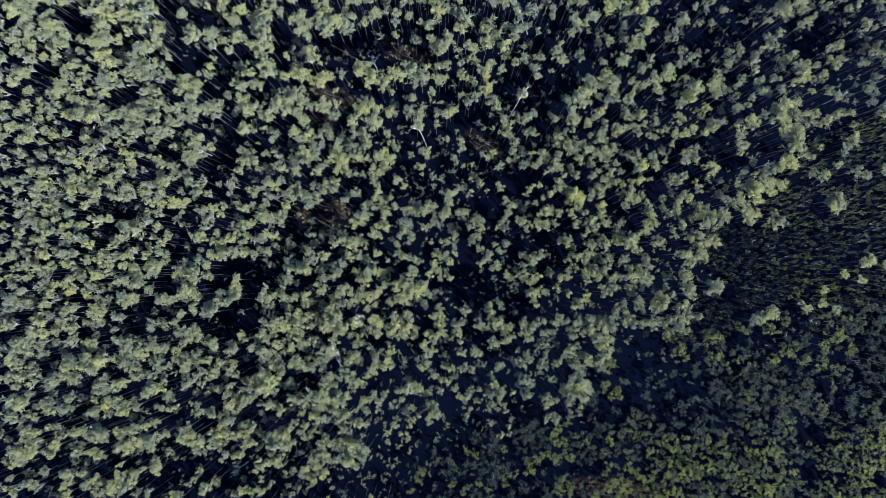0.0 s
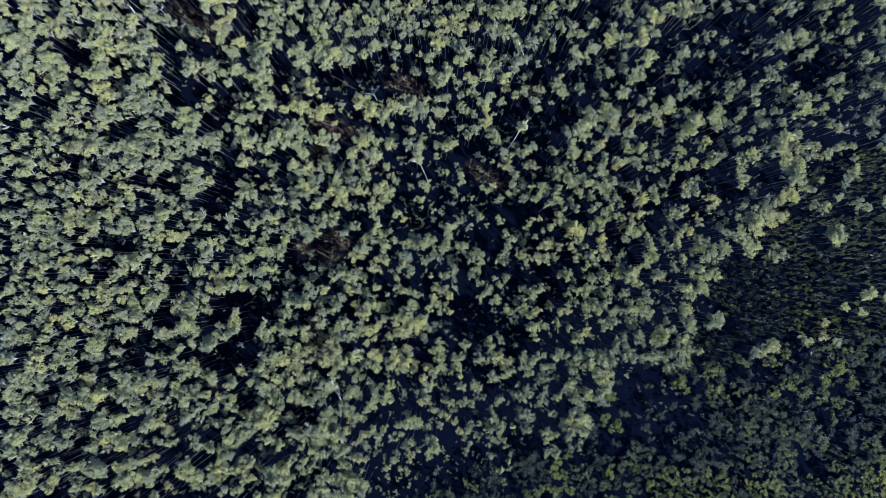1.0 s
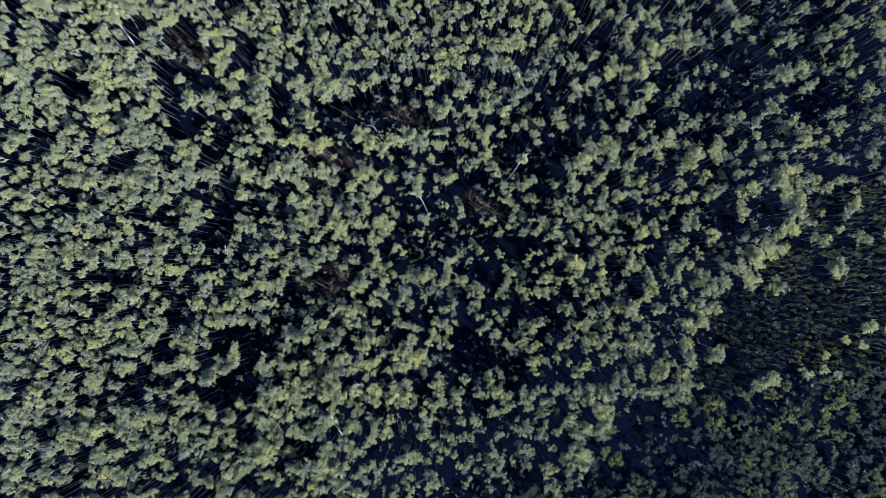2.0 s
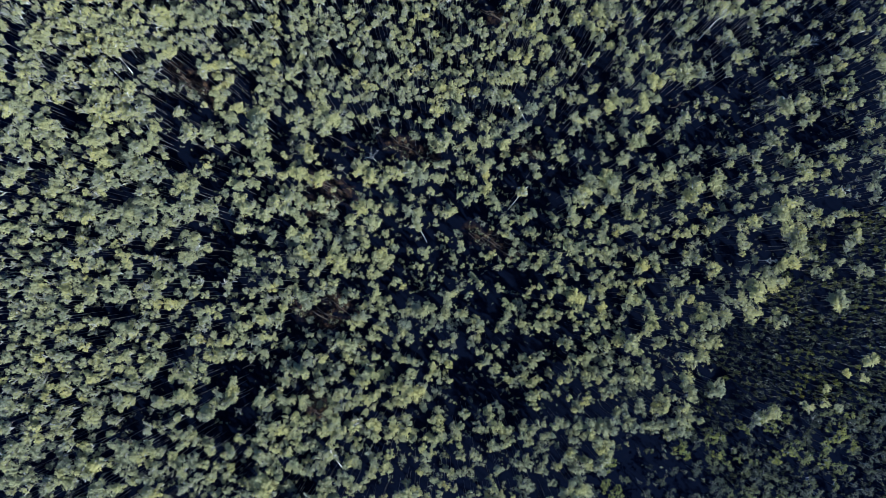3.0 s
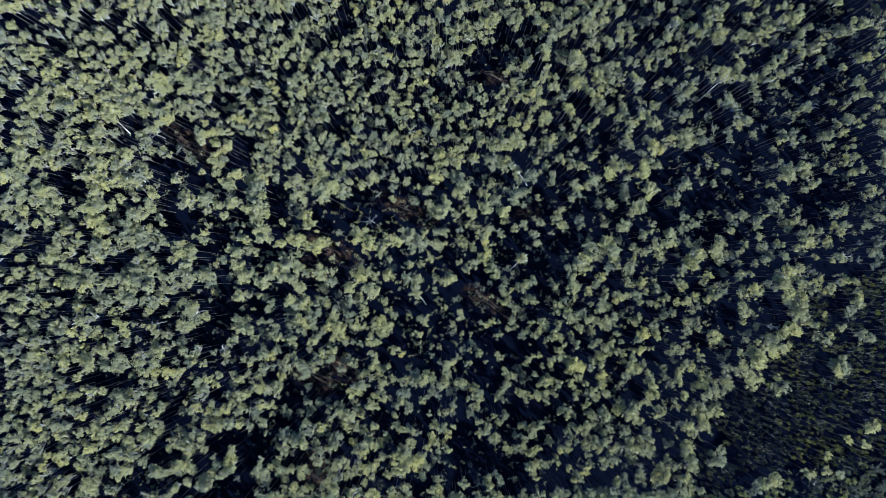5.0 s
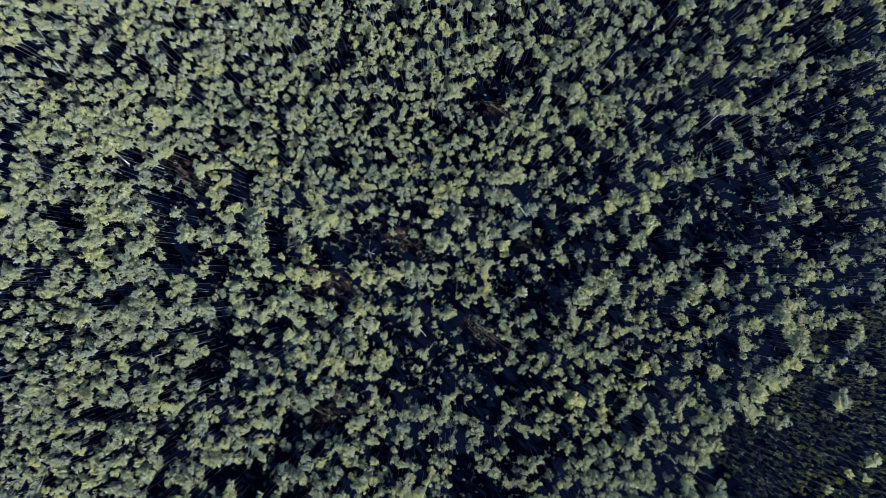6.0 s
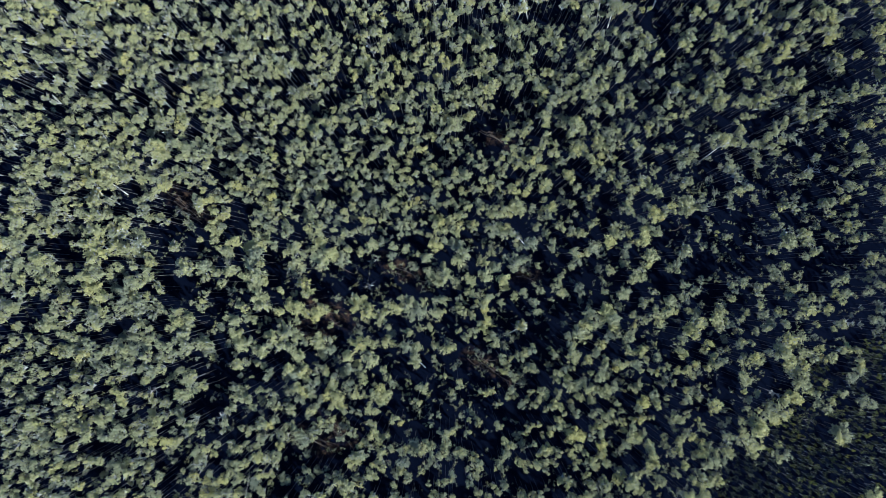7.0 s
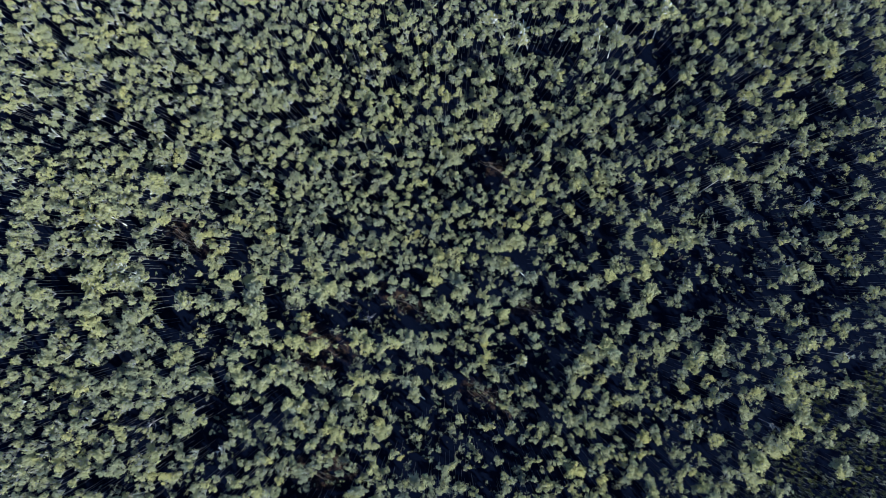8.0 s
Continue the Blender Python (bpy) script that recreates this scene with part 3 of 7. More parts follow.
plot(20, -30, [(64, 98, 11), (22, 93, 10), (43, 93, 12), (69, 88, 9), (22, 83, 8), (48, 83, 11), (33, 78, 10), (58, 78, 9), (7, 73, 7), (27, 68, 8), (51, 63, 6), (32, 53, 7), (48, 51, 7), (12, 44, 6), (34, 44, 6), (1, 42, 6), (7, 37, 7)], yellow=[(24, 4, 9), (14, 1, 10)])
plot(30, -30, [(17, 92, 8), (6, 91, 10), (39, 81, 8), (97, 12, 8), (59, 1, 7)], yellow=[(33, 76, 8), (42, 67, 9), (27, 65, 8)])
plot(-80, -20, [(76, 98, 10), (91, 98, 9), (50, 91, 9), (9, 81, 11), (45, 81, 11), (71, 81, 9), (92, 81, 8), (25, 76, 12), (61, 71, 10), (15, 61, 12), (36, 61, 12), (11, 45, 12), (26, 40, 11), (47, 35, 10), (16, 30, 10), (53, 20, 12), (32, 17, 12), (12, 15, 12), (83, 15, 12), (94, 10, 10), (53, 5, 10)], low=[(61, 56, 10), (45, 51, 10)])
plot(-70, -20, [(12, 81, 10), (27, 81, 10), (43, 76, 10), (63, 76, 9), (38, 60, 11), (49, 50, 12), (84, 50, 10), (13, 45, 12), (23, 40, 10), (3, 35, 11), (44, 35, 11), (14, 30, 9), (64, 30, 11), (9, 20, 10), (24, 17, 12), (80, 14, 11), (34, 10, 9), (75, 4, 13)], yellow=[(25, 94, 9), (74, 45, 13), (59, 40, 13)])
plot(-60, -20, [(65, 86, 8), (9, 81, 12), (39, 81, 11), (24, 76, 13), (50, 75, 10), (70, 75, 9), (91, 73, 8), (60, 67, 9), (75, 67, 9), (45, 65, 11), (86, 65, 9), (14, 60, 13), (30, 55, 13), (55, 55, 8), (4, 50, 10), (81, 45, 8), (63, 43, 9), (20, 40, 10), (35, 40, 11), (73, 35, 7), (96, 34, 8), (25, 30, 10), (41, 30, 9), (81, 29, 8), (51, 19, 9), (66, 19, 11), (33, 16, 8), (41, 14, 11), (21, 9, 8), (11, 4, 10), (87, 4, 8)])
plot(-50, -20, [(11, 96, 11), (46, 96, 10), (21, 91, 11), (36, 86, 10), (52, 86, 9), (26, 77, 8), (83, 75, 10), (78, 67, 8), (11, 65, 10), (47, 57, 10), (27, 53, 9), (6, 50, 8), (37, 50, 11), (17, 45, 10), (58, 44, 8), (73, 44, 9), (88, 44, 9), (47, 39, 10), (32, 34, 10), (22, 29, 9), (63, 29, 8), (83, 29, 9), (78, 19, 9), (22, 16, 9), (68, 16, 9), (48, 14, 10), (38, 4, 9), (58, 4, 9)], low=[(60, 77, 11)])
plot(-40, -20, [(29, 96, 8), (70, 96, 11), (86, 96, 9), (75, 85, 10), (55, 80, 10), (13, 75, 10), (96, 75, 10), (50, 70, 9), (19, 65, 9), (70, 65, 12), (5, 60, 10), (81, 60, 11), (76, 49, 10), (2, 44, 9), (91, 44, 11), (14, 39, 8), (86, 34, 9), (9, 29, 8), (4, 19, 9), (20, 19, 9), (71, 19, 12), (61, 14, 12), (51, 6, 9), (15, 3, 8)], yellow=[(81, 14, 12), (92, 9, 11)], low=[(23, 87, 11), (31, 45, 7), (56, 29, 7)])
plot(-30, -20, [(22, 96, 10), (37, 96, 9), (12, 85, 10), (37, 85, 9), (58, 85, 9), (48, 80, 10), (68, 80, 10), (99, 80, 10), (22, 70, 10), (38, 70, 11), (79, 70, 9), (89, 70, 10), (7, 60, 11), (94, 60, 8), (27, 55, 10), (74, 55, 10), (53, 49, 9), (84, 49, 9), (69, 44, 9), (22, 39, 11), (38, 39, 12), (2, 34, 10), (48, 34, 10), (64, 34, 9), (79, 34, 8), (7, 24, 8), (95, 19, 9), (90, 12, 11), (80, 3, 11)])
plot(-20, -20, [(80, 96, 9), (32, 91, 9), (46, 85, 9), (51, 77, 7), (39, 75, 8), (67, 70, 9), (72, 60, 9), (87, 60, 8), (41, 57, 8), (36, 49, 12), (77, 49, 10), (98, 49, 10), (26, 44, 9), (46, 44, 9), (80, 34, 10), (93, 34, 8), (67, 29, 9), (21, 26, 10), (72, 22, 8), (31, 19, 11), (62, 19, 8), (15, 16, 9), (26, 9, 9), (41, 9, 11), (52, 3, 8), (0, 1, 10)], yellow=[(10, 96, 9)])
plot(-10, -20, [(3, 96, 10), (70, 96, 8), (96, 96, 9), (18, 91, 9), (29, 91, 10), (47, 91, 8), (83, 91, 9), (86, 80, 8), (65, 75, 9), (3, 65, 9), (70, 60, 11), (80, 60, 9), (65, 49, 10), (3, 39, 9), (70, 39, 9), (60, 34, 8), (86, 19, 9), (34, 9, 8), (96, 9, 7), (50, 3, 8)])
plot(0, -20, [(4, 96, 8), (20, 96, 8), (29, 96, 9), (17, 85, 6), (32, 80, 7), (91, 80, 9), (99, 75, 8), (87, 73, 6), (58, 67, 9), (27, 65, 9), (35, 60, 8), (63, 57, 10), (6, 34, 9), (42, 34, 8), (99, 34, 7), (17, 29, 8), (32, 29, 8), (53, 29, 9), (89, 14, 8), (6, 9, 9), (94, 3, 9)])
plot(10, -20, [(46, 98, 9), (8, 96, 7), (15, 96, 8), (92, 96, 8), (59, 94, 8), (82, 94, 7), (30, 91, 8), (20, 85, 8), (51, 85, 7), (61, 85, 8), (10, 80, 7), (82, 80, 9), (87, 75, 7), (77, 70, 8), (38, 65, 7), (90, 60, 6), (51, 57, 8), (87, 55, 7), (56, 49, 8), (40, 44, 9), (82, 44, 8), (4, 39, 9), (49, 39, 9), (87, 34, 7), (79, 32, 6), (40, 16, 8), (97, 12, 7), (50, 9, 10), (40, 3, 9), (66, 3, 8)], low=[(71, 56, 7), (29, 45, 7)])
plot(20, -20, [(3, 98, 7), (60, 96, 8), (80, 96, 11), (39, 91, 8), (85, 85, 12), (42, 73, 7), (34, 70, 9), (39, 63, 9), (28, 60, 8), (59, 55, 7), (95, 55, 12), (21, 53, 7), (52, 53, 8), (38, 49, 9), (64, 49, 9), (85, 49, 11), (46, 44, 9), (7, 39, 7), (35, 39, 7), (69, 39, 8), (80, 39, 10), (44, 36, 8), (90, 34, 11), (54, 19, 11), (38, 16, 10), (7, 9, 8), (33, 3, 11), (53, 3, 12)], yellow=[(98, 80, 12), (90, 73, 11), (13, 44, 8)], low=[(14, 71, 7)])
plot(30, -20, [(6, 85, 10), (4, 67, 10), (17, 44, 11), (23, 33, 10), (15, 28, 12)], low=[(42, 77, 5)])
plot(40, -20, [(15, 96, 9), (35, 79, 9), (49, 79, 8), (63, 68, 9), (49, 48, 8)], yellow=[(52, 60, 10), (62, 54, 10), (74, 41, 8)])
plot(50, -20, [(6, 92, 10), (11, 76, 10), (41, 46, 9), (46, 30, 9)], yellow=[(78, 94, 10), (17, 86, 12), (27, 81, 10), (26, 44, 10), (68, 35, 8)], low=[(14, 52, 9), (63, 52, 9), (16, 38, 12)])
plot(60, -20, [(97, 68, 9), (77, 65, 10), (62, 63, 9), (78, 46, 8), (50, 41, 9)], yellow=[(28, 92, 8), (41, 92, 8), (55, 51, 10), (30, 40, 10)])
plot(70, -20, [(50, 90, 8), (95, 59, 9), (38, 52, 8), (87, 52, 7)], yellow=[(69, 83, 10), (58, 81, 11), (42, 76, 10), (31, 65, 10), (27, 38, 10), (30, 28, 10)])
plot(80, -20, [(1, 55, 7)])
plot(-90, -10, [(98, 27, 8)])
plot(-80, -10, [(0, 99, 8), (16, 99, 8), (31, 99, 10), (63, 89, 9), (11, 84, 9), (78, 84, 10), (99, 84, 9), (53, 78, 9), (27, 73, 10), (79, 68, 9), (7, 58, 12), (89, 58, 8), (17, 53, 10), (38, 48, 10), (74, 48, 9), (2, 42, 11), (23, 42, 11), (90, 42, 8), (64, 32, 9), (80, 27, 9), (54, 22, 11), (8, 17, 10), (70, 17, 11), (85, 17, 9), (19, 12, 8), (3, 9, 9), (55, 1, 9)], low=[(88, 99, 9), (47, 67, 10), (31, 57, 11)])
plot(-70, -10, [(39, 99, 9), (19, 94, 9), (55, 84, 10), (14, 78, 9), (4, 73, 11), (45, 73, 11), (66, 73, 9), (40, 63, 9), (61, 58, 10), (76, 58, 9), (71, 47, 10), (61, 42, 9), (72, 35, 9), (6, 32, 9), (56, 32, 11), (67, 27, 10), (99, 27, 10), (16, 22, 10), (6, 17, 10), (11, 6, 8), (22, 6, 9), (93, 1, 7)], yellow=[(10, 42, 11), (21, 42, 10)], low=[(59, 14, 8), (47, 12, 10)])
plot(-60, -10, [(11, 99, 10), (37, 99, 11), (21, 91, 9), (47, 91, 9), (1, 89, 9), (27, 84, 10), (42, 84, 8), (56, 76, 11), (12, 63, 11), (32, 63, 8), (76, 63, 10), (89, 63, 8), (22, 58, 12), (84, 56, 11), (5, 53, 8), (73, 53, 8), (94, 52, 8), (17, 49, 9), (8, 25, 8), (79, 16, 8), (67, 11, 11), (90, 6, 7), (61, 3, 8), (1, 1, 6)])
plot(-50, -10, [(29, 99, 10), (39, 94, 10), (34, 83, 9), (29, 73, 12), (40, 73, 11), (19, 68, 10), (91, 68, 9), (45, 63, 10), (4, 58, 8), (25, 58, 10), (89, 58, 8), (99, 52, 9), (76, 47, 12), (40, 42, 10), (66, 42, 11), (82, 37, 9), (25, 32, 8), (59, 32, 11), (71, 32, 9), (18, 29, 8), (10, 18, 8), (2, 16, 8), (41, 6, 9), (31, 1, 10)])
plot(-40, -10, [(17, 94, 11), (14, 80, 12), (74, 78, 8), (22, 68, 9), (90, 68, 10), (7, 63, 11), (69, 63, 12), (17, 58, 9), (80, 58, 10), (80, 47, 8), (80, 27, 8), (64, 21, 9), (75, 11, 10), (91, 11, 10)])
plot(-30, -10, [(10, 99, 9), (93, 99, 10), (83, 97, 9), (15, 91, 9), (67, 83, 9), (83, 80, 8), (0, 76, 9), (76, 73, 9), (5, 63, 10), (31, 63, 8), (47, 63, 10), (18, 58, 9), (99, 58, 11), (55, 52, 9), (42, 47, 8), (16, 42, 9), (94, 42, 9), (32, 32, 9), (99, 32, 12), (16, 27, 9), (84, 27, 11), (1, 21, 9), (27, 21, 10), (47, 21, 11), (75, 16, 6), (89, 16, 9), (37, 11, 11), (63, 11, 9), (53, 6, 9)], yellow=[(58, 27, 10), (16, 11, 11), (6, 6, 10), (84, 6, 10), (99, 1, 11)])
plot(-20, -10, [(56, 99, 11), (45, 94, 9), (61, 89, 9), (92, 83, 9), (19, 78, 11), (51, 78, 9), (30, 73, 10), (82, 73, 10), (9, 68, 11), (51, 68, 9), (71, 63, 11), (40, 58, 9), (59, 58, 10), (14, 47, 10), (30, 47, 10), (77, 47, 10), (61, 42, 8), (9, 32, 10), (72, 21, 11), (4, 16, 12), (41, 16, 10), (98, 6, 10), (70, 4, 11)], yellow=[(77, 11, 12), (15, 6, 12)], low=[(89, 24, 9), (25, 14, 10)])
plot(-10, -10, [(25, 99, 9), (39, 99, 10), (96, 99, 7), (18, 89, 10), (65, 89, 10), (28, 83, 12), (13, 78, 10), (70, 68, 10), (13, 58, 9), (23, 58, 11), (3, 52, 9), (67, 47, 10), (94, 42, 9), (13, 27, 9), (85, 27, 9), (96, 27, 9), (23, 21, 11), (39, 21, 10), (13, 11, 12), (91, 11, 10), (34, 6, 12), (49, 1, 9)], yellow=[(39, 78, 13), (60, 78, 12), (49, 73, 13), (34, 63, 12), (54, 58, 11), (34, 32, 9)], low=[(90, 72, 10)])
plot(0, -10, [(99, 56, 7), (87, 49, 7), (84, 42, 9), (37, 39, 8), (46, 37, 7), (89, 35, 8), (40, 31, 6), (89, 21, 9), (35, 16, 8), (68, 16, 10), (99, 16, 10), (22, 14, 10), (29, 8, 10), (63, 8, 8), (94, 6, 10), (81, 4, 8)], yellow=[(11, 99, 9)])
plot(10, -10, [(21, 99, 8), (41, 99, 9), (29, 94, 6), (50, 94, 8), (62, 89, 8), (83, 76, 9), (57, 68, 8), (72, 68, 9), (88, 68, 8), (67, 58, 8), (5, 47, 9), (72, 47, 7), (87, 18, 7), (51, 16, 9), (18, 11, 8), (46, 11, 7), (72, 11, 11), (10, 6, 9), (25, 6, 8), (56, 4, 11)], yellow=[(67, 96, 9), (64, 73, 10)])
plot(20, -10, [(33, 99, 8), (66, 99, 9), (17, 97, 8), (87, 97, 9), (66, 91, 7), (92, 80, 7), (97, 66, 8), (13, 27, 9), (50, 27, 9), (70, 21, 10), (96, 21, 11), (8, 16, 9), (29, 16, 8), (55, 16, 10), (86, 16, 12), (18, 14, 7), (46, 14, 9), (65, 11, 11), (91, 6, 11), (44, 4, 8), (34, 1, 9), (70, 1, 10)], yellow=[(11, 83, 5), (9, 78, 7), (12, 73, 5), (29, 68, 7), (66, 68, 7), (60, 58, 8), (47, 52, 9), (55, 45, 8), (43, 42, 7)])
plot(30, -10, [(13, 99, 8), (39, 99, 10), (59, 99, 10), (70, 99, 10), (85, 94, 9), (54, 89, 8), (75, 89, 9), (9, 83, 9), (18, 78, 8), (2, 73, 9), (59, 58, 8), (69, 52, 9), (33, 47, 9), (22, 42, 9), (59, 42, 9), (90, 42, 9), (69, 37, 8), (17, 32, 8), (38, 32, 9), (12, 27, 8), (95, 27, 11), (43, 21, 10), (53, 21, 8), (6, 16, 12), (32, 16, 9), (69, 16, 8), (84, 16, 10), (99, 16, 9), (48, 11, 9), (11, 6, 10), (1, 1, 11)], yellow=[(95, 52, 9)], low=[(54, 78, 10), (59, 67, 9)])
plot(30, -10, [(18, 94, 7), (12, 68, 6), (63, 11, 7), (89, 6, 8)])
plot(40, -10, [(42, 94, 9), (97, 89, 9), (47, 83, 9), (13, 78, 9), (55, 78, 11), (95, 73, 8), (21, 68, 7), (47, 68, 8), (61, 66, 9), (0, 63, 10), (11, 58, 9), (8, 47, 8), (47, 47, 10), (2, 42, 9), (36, 42, 10), (52, 37, 9), (36, 27, 11), (57, 27, 9), (68, 26, 8), (15, 21, 9), (26, 18, 10), (46, 16, 10), (10, 11, 9), (36, 6, 9), (25, 1, 9), (51, 1, 8)], yellow=[(53, 94, 10)], low=[(26, 99, 10)])
plot(50, -10, [(57, 88, 8), (27, 86, 10), (3, 80, 13)], yellow=[(71, 2, 10)], low=[(85, 19, 10), (98, 13, 11)])
plot(60, -10, [(28, 38, 9), (74, 17, 8)], yellow=[(98, 77, 7), (87, 45, 10), (28, 29, 11), (17, 24, 13), (14, 13, 10), (69, 9, 9), (39, 3, 9)], low=[(0, 24, 9)])
plot(70, -10, [(56, 38, 9), (38, 22, 9), (56, 6, 8)], yellow=[(91, 99, 8), (16, 93, 8), (68, 82, 8), (29, 71, 9), (40, 71, 8), (1, 66, 8), (19, 49, 9), (0, 38, 9), (68, 28, 9)])
plot(80, -10, [], yellow=[(5, 93, 9)])
plot(-80, 0, [(65, 96, 10), (45, 91, 10), (15, 80, 11), (71, 80, 9), (86, 80, 9), (35, 70, 11), (56, 70, 11), (20, 60, 9), (61, 57, 9), (87, 45, 10), (25, 42, 11), (51, 42, 11), (4, 40, 12), (39, 28, 9), (31, 20, 10), (72, 20, 10), (10, 15, 9), (57, 15, 12), (67, 4, 10)], yellow=[(66, 38, 10)])
plot(-70, 0, [(37, 96, 8), (1, 91, 10), (22, 91, 10), (7, 75, 10), (37, 70, 10), (22, 67, 11), (98, 67, 9), (2, 60, 9), (93, 57, 8), (23, 42, 10), (7, 40, 10), (74, 40, 11), (99, 40, 10), (59, 35, 10), (90, 35, 10), (44, 30, 9), (3, 25, 10), (69, 25, 9), (18, 20, 10), (80, 20, 9), (49, 11, 9), (85, 9, 10), (29, 4, 11)], yellow=[(48, 57, 10), (60, 4, 11), (70, 1, 10)])
plot(-60, 0, [(48, 97, 9), (3, 95, 9), (74, 95, 7), (18, 90, 13), (69, 90, 9), (38, 85, 11), (13, 75, 10), (90, 75, 9), (34, 73, 10), (64, 70, 9), (80, 63, 9), (71, 46, 10), (25, 43, 10), (82, 43, 9), (51, 40, 10), (15, 35, 11), (82, 30, 11), (62, 25, 12), (10, 20, 11), (72, 20, 12), (31, 15, 11), (52, 15, 11), (67, 9, 11), (21, 4, 12), (57, 4, 10)])
plot(-50, 0, [(66, 95, 9), (51, 90, 10), (81, 80, 9), (46, 66, 9), (92, 64, 9), (71, 62, 10), (85, 35, 9), (54, 30, 9), (23, 25, 8), (65, 20, 9), (8, 15, 10), (34, 15, 12), (16, 9, 9), (44, 4, 11), (60, 4, 9), (6, 1, 9), (70, 1, 8)], yellow=[(56, 74, 10), (85, 46, 11), (69, 41, 11)])
plot(-40, 0, [(43, 99, 9), (99, 99, 9), (9, 95, 8), (22, 95, 8), (32, 95, 11), (17, 79, 9), (38, 74, 9), (84, 74, 10), (7, 69, 10), (48, 69, 10), (64, 69, 10), (28, 64, 9), (16, 46, 12), (42, 46, 9), (78, 46, 9), (32, 43, 11), (0, 41, 11), (52, 39, 8)], yellow=[(74, 79, 11)])
plot(-30, 0, [(93, 69, 10), (51, 43, 9), (82, 41, 11), (67, 35, 11), (15, 30, 10), (57, 30, 10), (41, 20, 14), (98, 20, 10), (17, 15, 11), (52, 11, 11), (36, 9, 10), (72, 9, 9)], low=[(7, 69, 7), (60, 64, 7), (12, 59, 10), (55, 59, 10), (33, 57, 11), (71, 20, 11)])
plot(-20, 0, [(34, 99, 10), (80, 95, 10), (95, 90, 9), (13, 79, 8), (80, 74, 8), (44, 69, 9), (18, 66, 12), (3, 59, 9), (81, 43, 8), (29, 41, 11), (45, 41, 11), (55, 35, 10), (14, 25, 10), (71, 25, 10), (9, 11, 9), (66, 11, 12), (40, 9, 9), (76, 9, 10), (4, 4, 9)], yellow=[(70, 79, 11), (54, 64, 11), (34, 62, 12)], low=[(99, 10, 9), (89, 4, 11)])
plot(-10, 0, [(32, 99, 11), (83, 99, 9), (39, 95, 9), (93, 95, 9), (73, 90, 6), (66, 87, 7), (29, 83, 9), (21, 76, 9), (42, 74, 9), (37, 66, 8), (99, 64, 7), (78, 61, 6), (16, 59, 8), (18, 41, 9), (28, 35, 9), (44, 35, 9), (49, 30, 7), (0, 28, 6), (59, 25, 7), (42, 15, 7), (47, 9, 9), (80, 4, 8)], yellow=[(85, 41, 10), (96, 35, 9), (83, 20, 11), (91, 9, 9)])
plot(0, 0, [(58, 95, 9), (50, 90, 7), (71, 90, 8), (99, 90, 5), (24, 79, 8), (55, 74, 9), (66, 74, 9), (19, 72, 7), (7, 64, 8), (50, 62, 9), (96, 59, 7), (69, 51, 8), (22, 41, 7), (87, 41, 8), (79, 35, 9), (71, 25, 8), (99, 20, 9), (91, 15, 7)], yellow=[(6, 35, 10), (14, 25, 9), (4, 9, 9)])
plot(10, 0, [(74, 99, 8), (89, 99, 11), (7, 97, 8), (48, 95, 9), (64, 95, 7), (79, 93, 9), (12, 87, 7), (53, 87, 7), (89, 87, 7), (12, 66, 6), (17, 59, 8), (5, 49, 8), (47, 41, 9), (81, 41, 9), (57, 35, 7), (73, 35, 11), (67, 28, 8), (47, 20, 8), (50, 9, 7), (15, 4, 7)], yellow=[(78, 1, 7)], low=[(99, 42, 7), (99, 10, 9)])
plot(20, 0, [(5, 99, 7), (51, 99, 7), (46, 95, 8), (72, 95, 10), (87, 95, 8), (82, 85, 9), (25, 72, 10), (36, 72, 8), (95, 69, 10), (20, 64, 9), (72, 64, 9), (30, 59, 8), (87, 59, 9), (77, 56, 8), (66, 43, 9), (40, 39, 8), (77, 39, 10), (51, 35, 8), (87, 35, 10), (30, 30, 8), (61, 30, 9), (97, 25, 8), (37, 20, 8), (71, 20, 9), (45, 15, 7), (82, 15, 9), (30, 9, 7), (61, 9, 8), (92, 9, 9), (76, 4, 9), (24, 1, 9)], low=[(48, 53, 7), (4, 4, 7)])
plot(20, 0, [(10, 95, 6), (67, 83, 6), (61, 74, 7)])
plot(30, 0, [(3, 99, 9), (91, 99, 8), (8, 95, 7), (85, 90, 9), (23, 85, 9), (75, 85, 9), (33, 74, 11), (59, 74, 9), (44, 69, 12), (95, 69, 9), (54, 64, 11), (2, 59, 8), (38, 59, 10), (90, 59, 7), (55, 51, 10), (65, 46, 8), (3, 43, 10), (39, 35, 9), (76, 35, 8), (8, 32, 9), (34, 25, 9), (70, 25, 9), (79, 20, 8), (3, 15, 9), (44, 15, 9), (65, 15, 9), (49, 4, 10), (80, 4, 9), (23, 1, 9)], yellow=[(80, 99, 11), (23, 69, 10)])
plot(40, 0, [(42, 97, 8), (85, 94, 11), (47, 90, 7), (26, 85, 7), (63, 79, 10), (31, 74, 7), (74, 74, 9), (2, 64, 8), (85, 63, 11), (74, 58, 9), (82, 48, 8), (38, 43, 10), (49, 41, 11), (76, 41, 11), (87, 36, 9), (65, 35, 13), (59, 25, 9)], yellow=[(57, 69, 9), (96, 68, 10), (48, 4, 11)])
plot(50, 0, [(19, 99, 8), (7, 94, 10)], yellow=[(7, 73, 8), (12, 63, 9)])
plot(60, 0, [(34, 95, 9)])
plot(70, 0, [], yellow=[(69, 4, 10)])
plot(80, 0, [], yellow=[(19, 31, 11), (8, 26, 12), (53, 21, 9), (14, 10, 8)])
